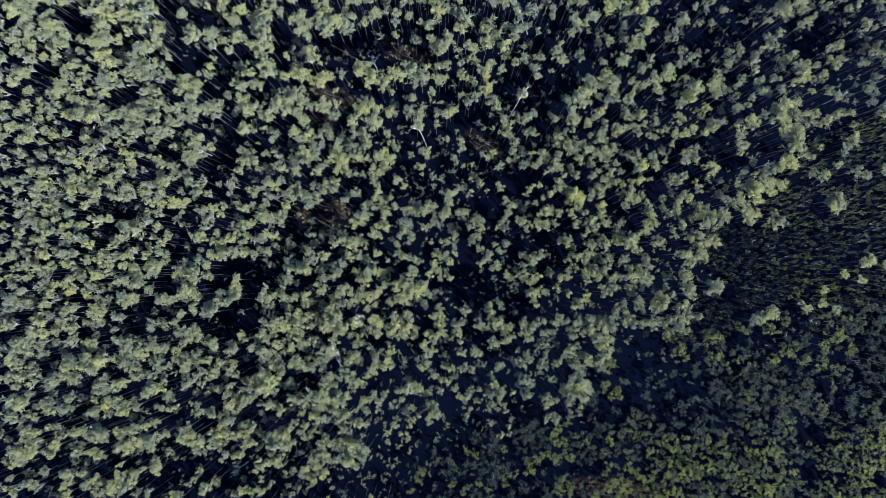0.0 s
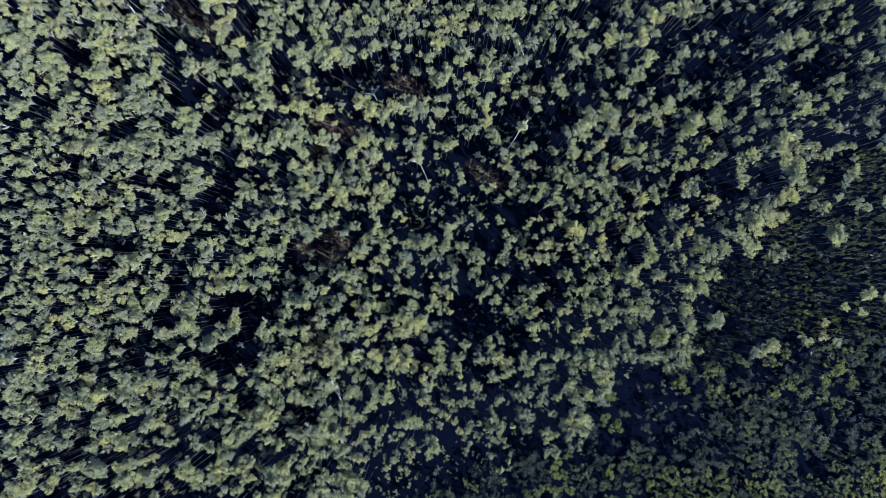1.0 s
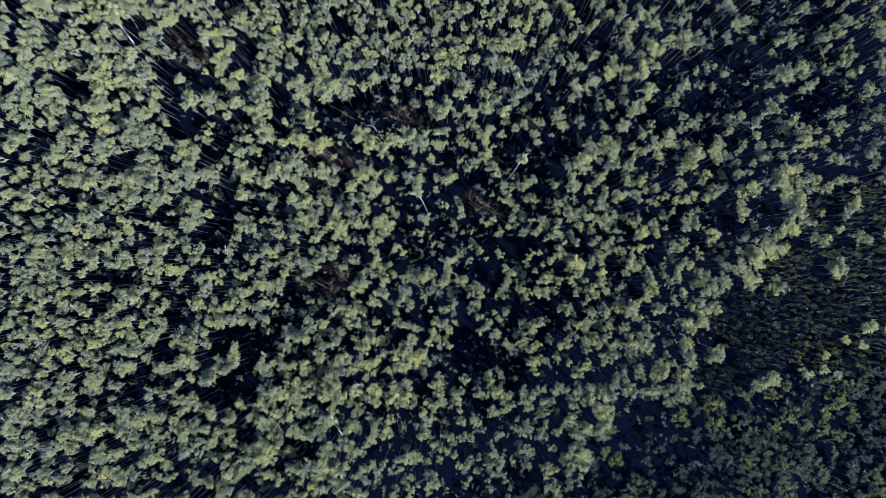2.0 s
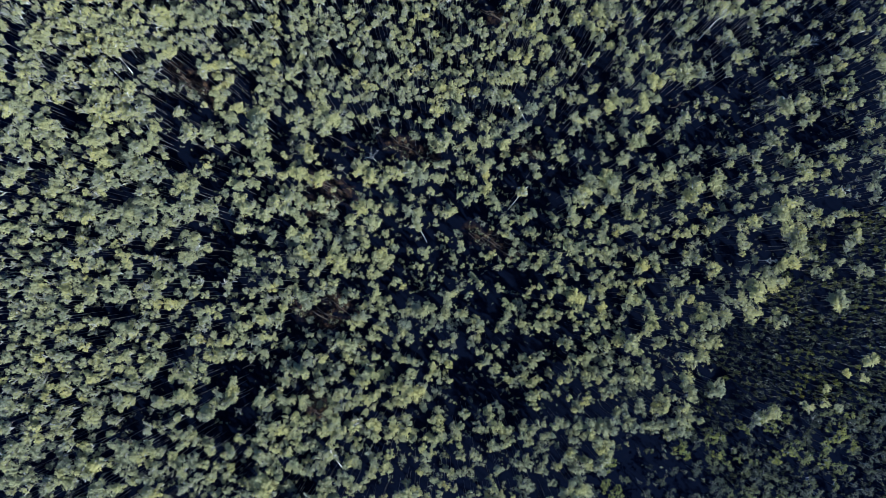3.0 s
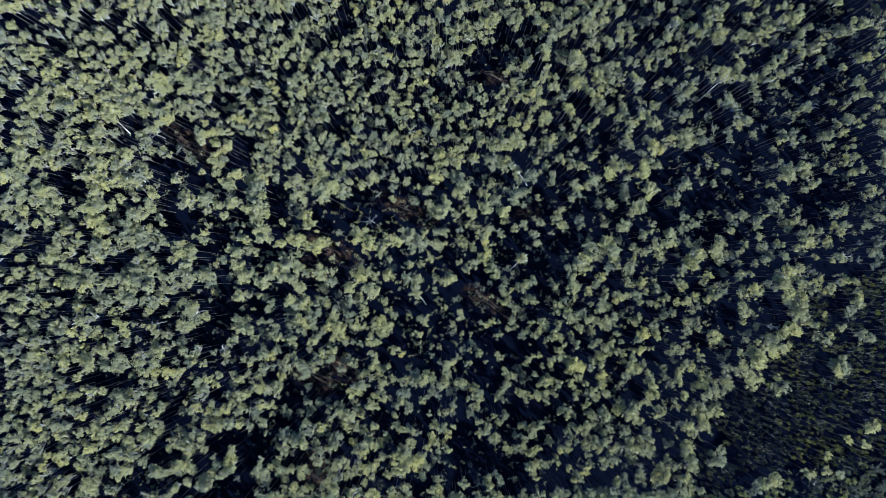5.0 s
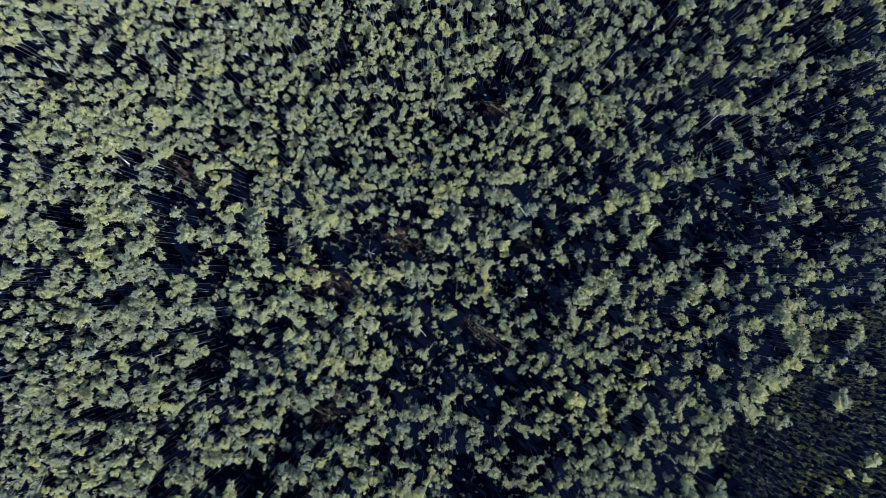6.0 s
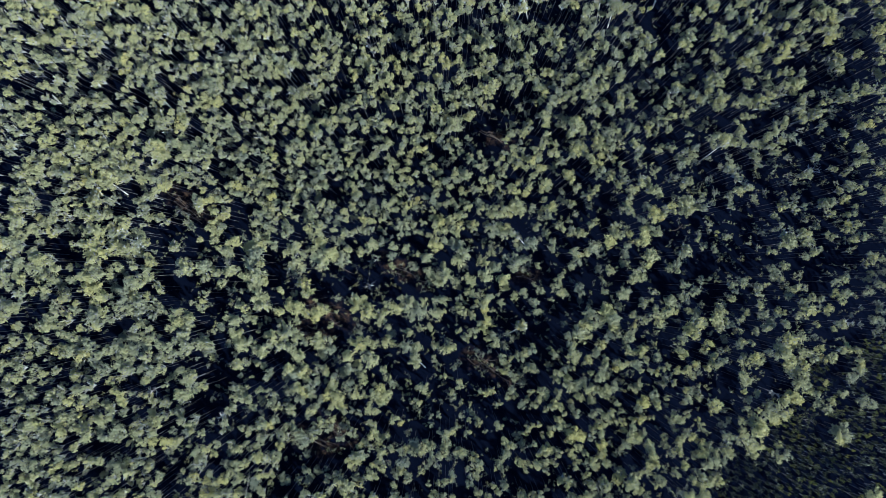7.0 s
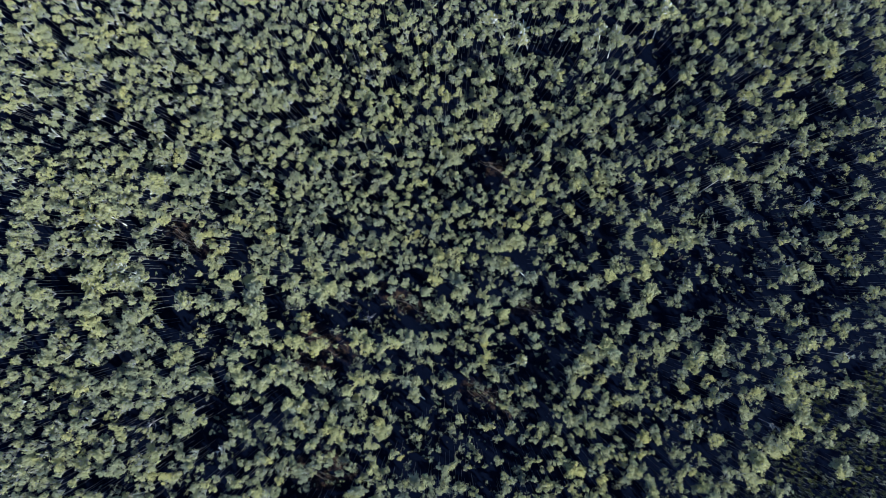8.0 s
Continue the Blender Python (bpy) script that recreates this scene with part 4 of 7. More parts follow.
plot(-80, 10, [(36, 98, 11), (78, 93, 9), (57, 82, 10), (27, 79, 10), (6, 77, 10), (88, 77, 9), (73, 75, 10), (58, 67, 12), (17, 62, 10), (38, 62, 12), (79, 59, 10), (94, 57, 11), (48, 52, 11), (64, 47, 9), (84, 45, 9), (8, 36, 9), (54, 36, 9), (28, 31, 10), (69, 31, 9), (90, 31, 10), (59, 18, 9), (80, 18, 9), (13, 16, 9), (34, 16, 10), (86, 6, 9), (29, 1, 11), (50, 1, 11)], yellow=[(62, 93, 12)])
plot(-70, 10, [(3, 93, 10), (95, 93, 8), (29, 82, 11), (44, 82, 10), (70, 77, 11), (85, 77, 12), (55, 67, 12), (30, 62, 10), (81, 62, 11), (15, 57, 11), (66, 52, 11), (91, 46, 10), (10, 42, 8), (51, 41, 9), (41, 31, 9), (5, 26, 9), (21, 16, 8), (51, 11, 9), (72, 6, 8), (87, 6, 8), (11, 1, 10), (62, 1, 11)], yellow=[(14, 82, 10), (4, 67, 12), (40, 57, 10)])
plot(-60, 10, [(41, 98, 6), (10, 93, 7), (26, 93, 9), (72, 93, 9), (0, 82, 9), (77, 82, 11), (98, 82, 9), (87, 77, 11), (67, 75, 11), (47, 72, 8), (62, 67, 9), (42, 62, 11), (16, 59, 13), (78, 57, 10), (52, 51, 11), (68, 51, 10), (6, 46, 11), (27, 46, 10), (58, 36, 11), (73, 36, 11), (91, 31, 8), (53, 21, 10), (71, 16, 10), (58, 5, 9), (28, 0, 11)])
plot(-50, 10, [(23, 93, 8), (13, 87, 8), (33, 77, 10), (54, 77, 9), (80, 72, 7), (44, 67, 11), (15, 57, 7), (49, 56, 8), (39, 54, 10), (65, 51, 8), (91, 31, 8), (75, 26, 10), (60, 21, 10), (86, 15, 9), (71, 10, 10), (55, 5, 9)], yellow=[(24, 38, 8), (4, 36, 11), (14, 34, 10)])
plot(-40, 10, [(57, 99, 8), (21, 98, 9), (98, 77, 10), (5, 72, 9), (78, 72, 12), (37, 62, 7), (62, 62, 8), (1, 56, 8), (47, 54, 9), (73, 51, 11), (99, 51, 10), (83, 44, 10), (68, 36, 9), (19, 31, 9), (45, 31, 9), (35, 26, 9), (63, 26, 9), (58, 10, 9), (70, 10, 12), (89, 10, 11), (81, 3, 10)], yellow=[(88, 65, 11)], low=[(7, 54, 7)])
plot(-30, 10, [(3, 98, 9), (29, 98, 11), (66, 94, 10), (86, 72, 11), (24, 67, 11), (71, 67, 7), (97, 62, 9), (9, 56, 9), (35, 56, 11), (81, 56, 8), (61, 51, 9), (20, 46, 10), (45, 46, 12), (66, 44, 8), (56, 38, 10), (9, 36, 9), (51, 31, 9), (9, 28, 9), (1, 15, 11)], low=[(51, 73, 7)])
plot(-20, 10, [(2, 98, 9), (23, 92, 8), (38, 92, 7), (83, 92, 8), (54, 89, 7), (2, 75, 8), (74, 72, 8), (38, 56, 9), (87, 44, 10), (18, 41, 9), (64, 38, 8), (54, 31, 8), (85, 31, 9), (75, 26, 10), (59, 15, 11), (44, 13, 9), (49, 5, 12), (90, 5, 11)], yellow=[(74, 98, 11), (80, 62, 10), (75, 46, 11), (95, 20, 11)], low=[(68, 85, 7), (23, 59, 11)])
plot(-10, 10, [(62, 92, 5), (83, 82, 6), (97, 82, 6), (83, 67, 7), (99, 56, 7), (0, 46, 8), (52, 31, 12), (73, 31, 11), (83, 31, 9), (11, 26, 8), (37, 26, 8), (28, 20, 9), (47, 20, 9), (62, 20, 10), (83, 15, 7), (99, 13, 9)], yellow=[(16, 77, 9), (26, 72, 8)])
plot(0, 10, [(56, 89, 8), (63, 82, 7), (52, 79, 6), (71, 72, 8), (66, 67, 6), (28, 62, 8), (81, 58, 5), (53, 56, 5), (48, 51, 7), (7, 26, 8), (30, 20, 9), (40, 17, 10), (9, 15, 8), (35, 10, 8), (66, 3, 9)], yellow=[(19, 56, 9), (9, 51, 10), (14, 38, 10), (61, 10, 10)])
plot(10, 10, [(93, 92, 6), (2, 72, 6), (7, 67, 8), (69, 67, 6), (80, 67, 7), (59, 62, 8), (54, 51, 7), (17, 41, 8), (69, 36, 7), (23, 31, 9), (33, 31, 8), (95, 28, 10), (22, 20, 8), (90, 17, 10), (81, 15, 8), (17, 13, 7), (14, 5, 7), (43, 3, 8)], yellow=[(85, 46, 8)], low=[(47, 38, 10), (53, 27, 9)])
plot(20, 10, [(1, 98, 8), (42, 98, 9), (86, 92, 7), (78, 89, 9), (26, 87, 7), (47, 87, 8), (16, 77, 9), (88, 72, 7), (21, 67, 10), (99, 67, 9), (11, 62, 9), (88, 62, 8), (31, 56, 11), (78, 56, 9), (0, 51, 7), (93, 51, 9), (72, 46, 8), (52, 31, 9), (5, 20, 10), (36, 20, 9), (57, 20, 7), (98, 20, 8), (65, 17, 6), (15, 15, 9), (41, 13, 8), (77, 3, 8)], yellow=[(45, 51, 14), (57, 46, 12), (36, 38, 10), (93, 31, 11), (88, 13, 8), (99, 10, 7)], low=[(1, 59, 7)])
plot(30, 10, [(61, 98, 9), (9, 92, 8), (30, 92, 7), (4, 82, 11), (87, 80, 6), (63, 79, 9), (50, 77, 7), (71, 77, 7), (25, 75, 8), (14, 72, 10), (35, 72, 7), (50, 62, 8), (35, 56, 9), (71, 51, 9), (42, 46, 10), (60, 46, 10), (55, 38, 9), (76, 36, 7), (37, 31, 8), (81, 26, 10), (86, 15, 10)])
plot(40, 10, [(49, 87, 8), (28, 82, 10), (38, 77, 9), (70, 77, 6), (23, 72, 9), (76, 69, 7), (81, 61, 7), (33, 56, 8), (48, 51, 10), (59, 46, 9), (10, 41, 8), (41, 41, 8), (38, 31, 8), (75, 30, 9), (14, 26, 9), (92, 25, 10), (32, 20, 9), (22, 15, 9), (80, 15, 12), (69, 10, 9), (97, 4, 11)])
plot(50, 10, [(63, 92, 7), (84, 92, 7), (52, 76, 8), (80, 76, 9), (69, 66, 10), (58, 55, 10), (20, 50, 6), (31, 45, 8), (42, 40, 8), (62, 39, 9), (76, 39, 9), (53, 34, 10), (80, 21, 12), (19, 19, 8), (30, 19, 9), (2, 16, 9), (91, 16, 12), (25, 12, 7), (36, 9, 8), (85, 5, 10)], yellow=[(3, 92, 9), (86, 66, 12), (81, 55, 14)], low=[(41, 69, 8), (30, 58, 8)])
plot(60, 10, [(21, 99, 8), (11, 92, 10), (1, 86, 9), (41, 80, 11), (17, 76, 13), (85, 72, 8), (7, 68, 10), (2, 21, 11), (62, 11, 7), (28, 6, 9), (78, 6, 8), (49, 5, 10), (41, 0, 8)], yellow=[(62, 80, 10), (51, 72, 10), (35, 64, 10), (2, 43, 11), (38, 22, 9)])
plot(70, 10, [(25, 99, 8), (44, 99, 9), (11, 96, 11), (28, 88, 9), (63, 53, 10), (52, 43, 14), (62, 37, 12), (46, 32, 11), (57, 27, 10)], yellow=[(69, 99, 8)])
plot(80, 10, [(2, 96, 10), (19, 94, 9)], yellow=[(58, 99, 9)])
plot(-80, 20, [(64, 96, 8), (28, 91, 9), (49, 89, 9), (80, 85, 8), (18, 78, 12), (3, 75, 12), (39, 72, 11), (65, 70, 10), (81, 62, 9), (14, 54, 11), (35, 54, 10), (55, 49, 8), (4, 29, 11), (41, 29, 11), (97, 29, 10), (20, 27, 10), (56, 24, 10), (92, 18, 9), (31, 13, 11), (10, 8, 10)])
plot(-70, 20, [(77, 96, 10), (16, 93, 10), (62, 86, 11), (32, 75, 10), (57, 75, 11), (73, 70, 10), (1, 65, 9), (93, 65, 10), (73, 54, 9), (58, 49, 10), (99, 49, 8), (68, 39, 9), (38, 34, 11), (13, 29, 11), (53, 29, 11), (8, 13, 9), (54, 13, 9), (74, 13, 8), (90, 8, 9), (44, 3, 9), (64, 3, 10)], yellow=[(47, 91, 11), (27, 60, 11), (37, 54, 10), (23, 13, 11)])
plot(-60, 20, [(64, 93, 12), (85, 93, 11), (13, 91, 11), (34, 86, 11), (13, 75, 12), (90, 72, 11), (29, 70, 12), (39, 70, 10), (60, 70, 11), (75, 65, 12), (19, 54, 11), (12, 29, 8), (40, 26, 7), (20, 24, 11), (56, 23, 9), (66, 18, 10), (15, 10, 10), (92, 10, 8), (25, 8, 8), (76, 8, 9), (5, 3, 8), (97, 3, 10)], yellow=[(68, 51, 9)])
plot(-50, 20, [(13, 96, 11), (26, 96, 11), (0, 86, 9), (27, 65, 10), (42, 62, 10), (53, 55, 8), (37, 49, 12), (1, 39, 7), (48, 39, 10), (71, 39, 9), (48, 27, 8), (22, 23, 11), (38, 23, 12), (28, 13, 10)], low=[(70, 7, 6)])
plot(-40, 20, [(30, 78, 12), (40, 78, 11), (66, 75, 7), (19, 72, 8), (76, 72, 8), (89, 65, 9), (82, 55, 8), (25, 34, 10), (67, 29, 8), (87, 29, 7), (36, 27, 12), (98, 23, 11), (20, 18, 11), (36, 13, 11), (51, 10, 10), (93, 8, 9)], low=[(66, 9, 10)])
plot(-30, 20, [(23, 70, 12), (80, 70, 11), (89, 62, 9), (34, 60, 14), (70, 60, 8), (55, 49, 11), (75, 47, 9), (60, 39, 10), (39, 34, 12), (65, 23, 9), (45, 13, 10), (79, 13, 8), (19, 6, 9), (76, 3, 9)], yellow=[(39, 91, 14), (49, 65, 14), (50, 23, 12), (96, 23, 11)], low=[(16, 23, 12)])
plot(-20, 20, [(30, 91, 12), (74, 86, 15), (45, 75, 10), (32, 70, 11), (53, 65, 10), (95, 65, 9), (6, 55, 9), (58, 49, 10), (35, 39, 10), (51, 39, 8), (90, 31, 11), (27, 27, 10), (43, 23, 10), (79, 23, 10), (56, 18, 9)], yellow=[(1, 39, 12), (12, 18, 12), (90, 8, 12), (17, 3, 12)], low=[(19, 60, 12)])
plot(-10, 20, [(52, 91, 10), (88, 86, 8), (52, 80, 10), (59, 77, 8), (3, 51, 9), (10, 41, 9), (73, 39, 7), (65, 34, 9), (70, 27, 7), (57, 8, 10)], yellow=[(0, 18, 12)])
plot(0, 20, [(94, 77, 5), (25, 72, 6), (7, 55, 7), (32, 49, 7), (35, 39, 9), (73, 27, 6), (21, 23, 8), (28, 13, 8), (38, 8, 5), (56, 8, 5)], yellow=[(94, 31, 7), (87, 23, 9)])
plot(10, 20, [(42, 93, 8), (11, 86, 9), (29, 86, 7), (49, 86, 7), (18, 80, 8), (23, 72, 7), (63, 72, 10), (54, 70, 7), (5, 68, 5), (70, 68, 8), (18, 65, 9), (28, 60, 8), (36, 49, 9), (28, 31, 9), (65, 29, 7), (85, 29, 10), (35, 20, 8), (23, 18, 7), (90, 18, 10), (59, 13, 8), (80, 13, 8), (9, 8, 6), (49, 8, 9), (2, 3, 8), (70, 3, 8)], yellow=[(55, 96, 11)])
plot(20, 20, [(85, 96, 9), (7, 93, 8), (38, 86, 9), (27, 70, 8), (43, 70, 6), (95, 70, 7), (99, 65, 9), (74, 60, 7), (17, 55, 10), (89, 55, 10), (32, 49, 8), (63, 49, 10), (11, 47, 9), (53, 44, 11), (39, 39, 12), (48, 34, 10), (68, 34, 9), (79, 34, 9), (99, 34, 8), (16, 29, 8), (89, 27, 10), (11, 23, 7), (53, 18, 9), (76, 18, 7), (60, 13, 7), (78, 10, 9), (6, 8, 9), (39, 8, 7), (16, 3, 8)], yellow=[(48, 91, 11), (69, 86, 10)])
plot(30, 20, [(0, 89, 7), (99, 89, 9), (78, 86, 8), (2, 80, 8), (21, 80, 9), (52, 80, 8), (62, 75, 10), (67, 65, 7), (83, 65, 7), (98, 60, 8), (5, 55, 8), (18, 39, 9), (12, 29, 10), (1, 23, 11), (87, 23, 9), (92, 13, 8), (20, 8, 7), (97, 3, 9)], yellow=[(65, 96, 9), (36, 75, 10), (26, 70, 11), (72, 8, 12)], low=[(72, 33, 10), (61, 28, 11)])
plot(40, 20, [(87, 99, 8), (51, 91, 10), (14, 75, 7), (4, 70, 7), (56, 70, 8), (92, 68, 8), (30, 65, 7), (40, 65, 7), (50, 65, 9), (24, 47, 7), (47, 31, 6), (71, 29, 10), (60, 23, 11), (74, 18, 8), (15, 13, 6), (49, 13, 8), (95, 8, 7)], yellow=[(64, 77, 7), (99, 75, 10), (71, 72, 9)], low=[(15, 39, 9)])
plot(50, 20, [(3, 91, 10), (70, 91, 11), (13, 86, 9), (60, 86, 10), (86, 86, 10), (8, 78, 8), (75, 78, 9), (50, 60, 8), (59, 49, 11), (71, 47, 9), (53, 28, 7)], yellow=[(65, 75, 11), (8, 3, 11)], low=[(95, 17, 9), (85, 6, 9)])
plot(60, 20, [(28, 96, 12), (17, 91, 9), (85, 91, 10), (43, 86, 11), (38, 75, 12), (54, 70, 14), (44, 60, 11), (65, 60, 12), (61, 44, 13), (51, 39, 10), (71, 39, 9), (88, 23, 8), (52, 18, 11), (37, 8, 12), (6, 2, 9)], yellow=[(64, 86, 11), (69, 75, 10), (77, 28, 11), (41, 18, 11), (63, 8, 10)])
plot(70, 20, [(6, 86, 9), (73, 86, 8), (88, 60, 11), (99, 60, 9), (77, 49, 11), (82, 39, 10), (97, 6, 11)], yellow=[(16, 91, 10), (93, 71, 10), (8, 44, 7), (59, 27, 8), (64, 16, 9)])
plot(80, 20, [], yellow=[(32, 55, 8), (53, 10, 9)])
plot(-90, 30, [(97, 84, 13)], low=[(77, 26, 7)])
plot(-80, 30, [(25, 89, 10), (93, 82, 10), (15, 76, 12), (88, 65, 11), (2, 63, 11), (78, 58, 11), (29, 48, 9), (57, 48, 10), (83, 48, 12), (99, 45, 9), (19, 43, 7), (51, 27, 9), (22, 22, 9), (82, 20, 7), (14, 13, 9), (45, 13, 9), (69, 11, 10), (4, 4, 9), (93, 1, 8)], yellow=[(68, 43, 11)])
plot(-70, 30, [(15, 99, 9), (5, 95, 9), (59, 95, 10), (34, 89, 8), (29, 76, 10), (60, 74, 12), (85, 74, 11), (3, 72, 10), (22, 65, 9), (70, 63, 12), (55, 58, 10), (96, 58, 9), (14, 55, 8), (81, 53, 10), (65, 48, 11), (40, 43, 8), (50, 41, 9), (6, 32, 10), (25, 27, 11), (36, 17, 11), (56, 17, 11), (20, 11, 11), (66, 11, 10), (5, 6, 9), (51, 3, 11), (31, 1, 12), (92, 1, 11)])
plot(-60, 30, [(21, 93, 12), (52, 90, 14), (78, 90, 9), (11, 79, 11), (68, 79, 9), (32, 76, 12), (83, 76, 10), (47, 74, 12), (11, 66, 8), (73, 66, 9), (56, 55, 9), (46, 48, 9), (40, 43, 8), (68, 43, 8), (53, 32, 11), (38, 27, 12), (79, 27, 10), (69, 24, 11), (59, 12, 12), (84, 12, 11), (7, 9, 12), (43, 6, 13), (26, 1, 13)], low=[(6, 24, 13)])
plot(-50, 30, [(65, 95, 8), (58, 83, 10), (19, 72, 10), (7, 66, 11), (35, 64, 13), (20, 51, 12), (38, 51, 11), (4, 43, 9), (32, 43, 9), (30, 32, 12), (64, 27, 8), (20, 22, 14), (72, 17, 12), (10, 12, 10), (36, 12, 14), (57, 12, 12), (82, 12, 9), (77, 1, 11)])
plot(-40, 30, [(28, 85, 11), (75, 85, 14), (59, 83, 10), (42, 79, 8), (7, 66, 10), (41, 64, 11), (54, 59, 9), (23, 56, 13), (32, 35, 9), (24, 27, 14), (97, 27, 15), (50, 17, 10), (84, 14, 10), (36, 12, 15), (60, 3, 9), (72, 1, 14)])
plot(-30, 30, [(74, 95, 5), (22, 87, 13), (85, 77, 10), (6, 72, 9), (33, 56, 8), (7, 48, 10), (22, 35, 15), (38, 27, 12), (64, 22, 9), (99, 22, 11), (49, 17, 9), (80, 17, 15), (12, 12, 14), (28, 6, 11), (96, 3, 11)], yellow=[(38, 77, 14), (74, 72, 13), (53, 69, 10), (69, 59, 9)])
plot(-20, 30, [(37, 95, 11), (44, 77, 9), (9, 72, 5), (58, 64, 10), (84, 53, 8), (0, 48, 6), (37, 17, 8), (68, 17, 10), (79, 12, 9)], yellow=[(52, 90, 14), (68, 74, 14), (91, 64, 13), (53, 12, 15)], low=[(48, 37, 10)])
plot(-10, 30, [(31, 95, 10), (93, 95, 10), (67, 90, 9), (44, 85, 16), (5, 80, 11), (20, 80, 13), (62, 74, 14), (93, 69, 13), (46, 64, 10), (5, 43, 7), (78, 43, 9), (41, 33, 9), (36, 12, 12), (88, 12, 9), (57, 6, 12)], low=[(7, 30, 11), (2, 14, 13)])
plot(0, 30, [(35, 97, 8), (9, 95, 9), (66, 90, 6), (32, 85, 9), (74, 85, 9), (40, 74, 9), (5, 72, 7), (57, 72, 6), (59, 64, 8), (72, 51, 8), (80, 41, 10), (32, 38, 7), (63, 35, 10), (94, 30, 9), (45, 27, 9), (88, 24, 8), (51, 22, 6), (14, 17, 11), (21, 10, 10), (7, 3, 10), (90, 1, 6)], yellow=[(84, 93, 11), (80, 77, 9), (84, 56, 11)], low=[(97, 73, 6)])
plot(10, 30, [(11, 90, 8), (71, 90, 11), (76, 74, 9), (44, 45, 10), (55, 41, 8), (1, 17, 10), (70, 12, 7), (65, 1, 9)], low=[(14, 76, 5), (65, 67, 6)])
plot(20, 30, [(75, 69, 13), (85, 66, 9), (70, 48, 13), (80, 48, 8), (59, 43, 9), (54, 33, 13), (36, 27, 9), (75, 27, 8), (64, 22, 9), (33, 17, 7), (43, 12, 9), (5, 3, 7), (22, 1, 6), (40, 1, 11)], yellow=[(90, 6, 11)], low=[(8, 94, 6), (34, 46, 8), (99, 46, 9)])
plot(30, 30, [(69, 95, 6), (85, 93, 7), (74, 87, 9), (95, 80, 8), (55, 66, 9), (1, 59, 10), (17, 59, 13), (66, 59, 11), (79, 59, 10), (58, 48, 7), (20, 43, 13), (55, 35, 8), (27, 33, 9), (11, 27, 11), (47, 27, 11), (42, 17, 7), (42, 6, 8), (73, 6, 8)], yellow=[(6, 74, 15), (0, 12, 10), (50, 1, 11)], low=[(37, 78, 8)])
plot(40, 30, [(27, 90, 13), (18, 74, 10), (32, 74, 8), (60, 74, 8), (0, 69, 11), (5, 53, 10), (89, 53, 8), (46, 27, 9), (41, 17, 7), (41, 1, 9)], yellow=[(73, 48, 13), (57, 38, 13), (65, 27, 9), (93, 12, 9)], low=[(82, 67, 12), (26, 59, 6)])
plot(50, 30, [(36, 97, 8), (83, 83, 9), (15, 80, 9), (62, 74, 7), (20, 69, 11), (93, 69, 10), (67, 66, 6), (10, 59, 14), (51, 59, 8), (25, 53, 11), (35, 48, 9), (14, 43, 10), (93, 43, 9), (82, 38, 8), (56, 17, 9), (66, 17, 7), (45, 12, 8), (97, 1, 8)], yellow=[(46, 38, 8)], low=[(34, 19, 9)])
plot(60, 30, [(77, 95, 7), (59, 90, 7), (25, 74, 8), (16, 66, 7), (79, 66, 11), (61, 64, 9), (29, 51, 7), (40, 48, 10), (95, 48, 7), (54, 17, 14), (23, 12, 12), (59, 1, 10)], yellow=[(72, 80, 13), (87, 74, 9), (33, 69, 6), (65, 27, 11), (39, 22, 14), (96, 6, 11), (44, 1, 12), (75, 1, 11)], low=[(5, 67, 9), (15, 51, 12)])
plot(70, 30, [(0, 95, 8), (18, 69, 7), (28, 51, 7), (18, 43, 7), (48, 6, 9), (37, 1, 8)], yellow=[(37, 90, 9), (13, 77, 9), (60, 1, 8)], low=[(60, 46, 10)])
plot(80, 30, [], low=[(31, 83, 8), (36, 73, 8), (9, 57, 10), (25, 51, 10), (19, 35, 9)])
plot(-90, 40, [(97, 97, 14), (96, 57, 11), (93, 21, 9)])
plot(-80, 40, [(34, 94, 10), (18, 86, 14), (50, 83, 12), (60, 73, 14), (8, 67, 11), (86, 67, 11), (71, 65, 12), (24, 62, 14), (45, 57, 11), (66, 52, 15), (89, 52, 12), (19, 41, 12), (0, 38, 14), (81, 36, 9), (61, 31, 10), (97, 31, 10), (32, 28, 11), (9, 21, 10), (76, 15, 10), (52, 10, 9), (25, 5, 12), (71, 5, 9)], low=[(82, 26, 10), (92, 15, 11)])
plot(-70, 40, [(43, 99, 9), (27, 97, 8), (99, 87, 13), (69, 54, 9), (53, 52, 10), (74, 42, 12), (89, 39, 10), (43, 36, 12), (59, 36, 12), (52, 16, 14), (69, 16, 12), (79, 0, 12), (90, 0, 9)], yellow=[(73, 97, 15), (58, 94, 12), (84, 80, 11), (53, 78, 12), (69, 66, 11)], low=[(82, 31, 10), (8, 29, 10), (88, 15, 11)])
plot(-60, 40, [(44, 99, 13), (58, 99, 9), (15, 94, 15), (30, 87, 13), (61, 73, 10), (67, 63, 10), (41, 58, 10), (15, 57, 9), (58, 52, 10), (62, 39, 13), (46, 28, 14), (31, 24, 13), (21, 11, 10), (82, 11, 8), (36, 0, 14), (65, 0, 10)], yellow=[(75, 21, 11)], low=[(8, 74, 11)])
plot(-50, 40, [(8, 94, 11), (91, 90, 7), (16, 87, 8), (29, 68, 9), (23, 58, 14), (55, 58, 8), (68, 58, 13), (34, 53, 13), (81, 50, 9), (18, 47, 10), (60, 45, 11), (89, 42, 8), (65, 35, 10), (99, 25, 9), (70, 6, 7)])
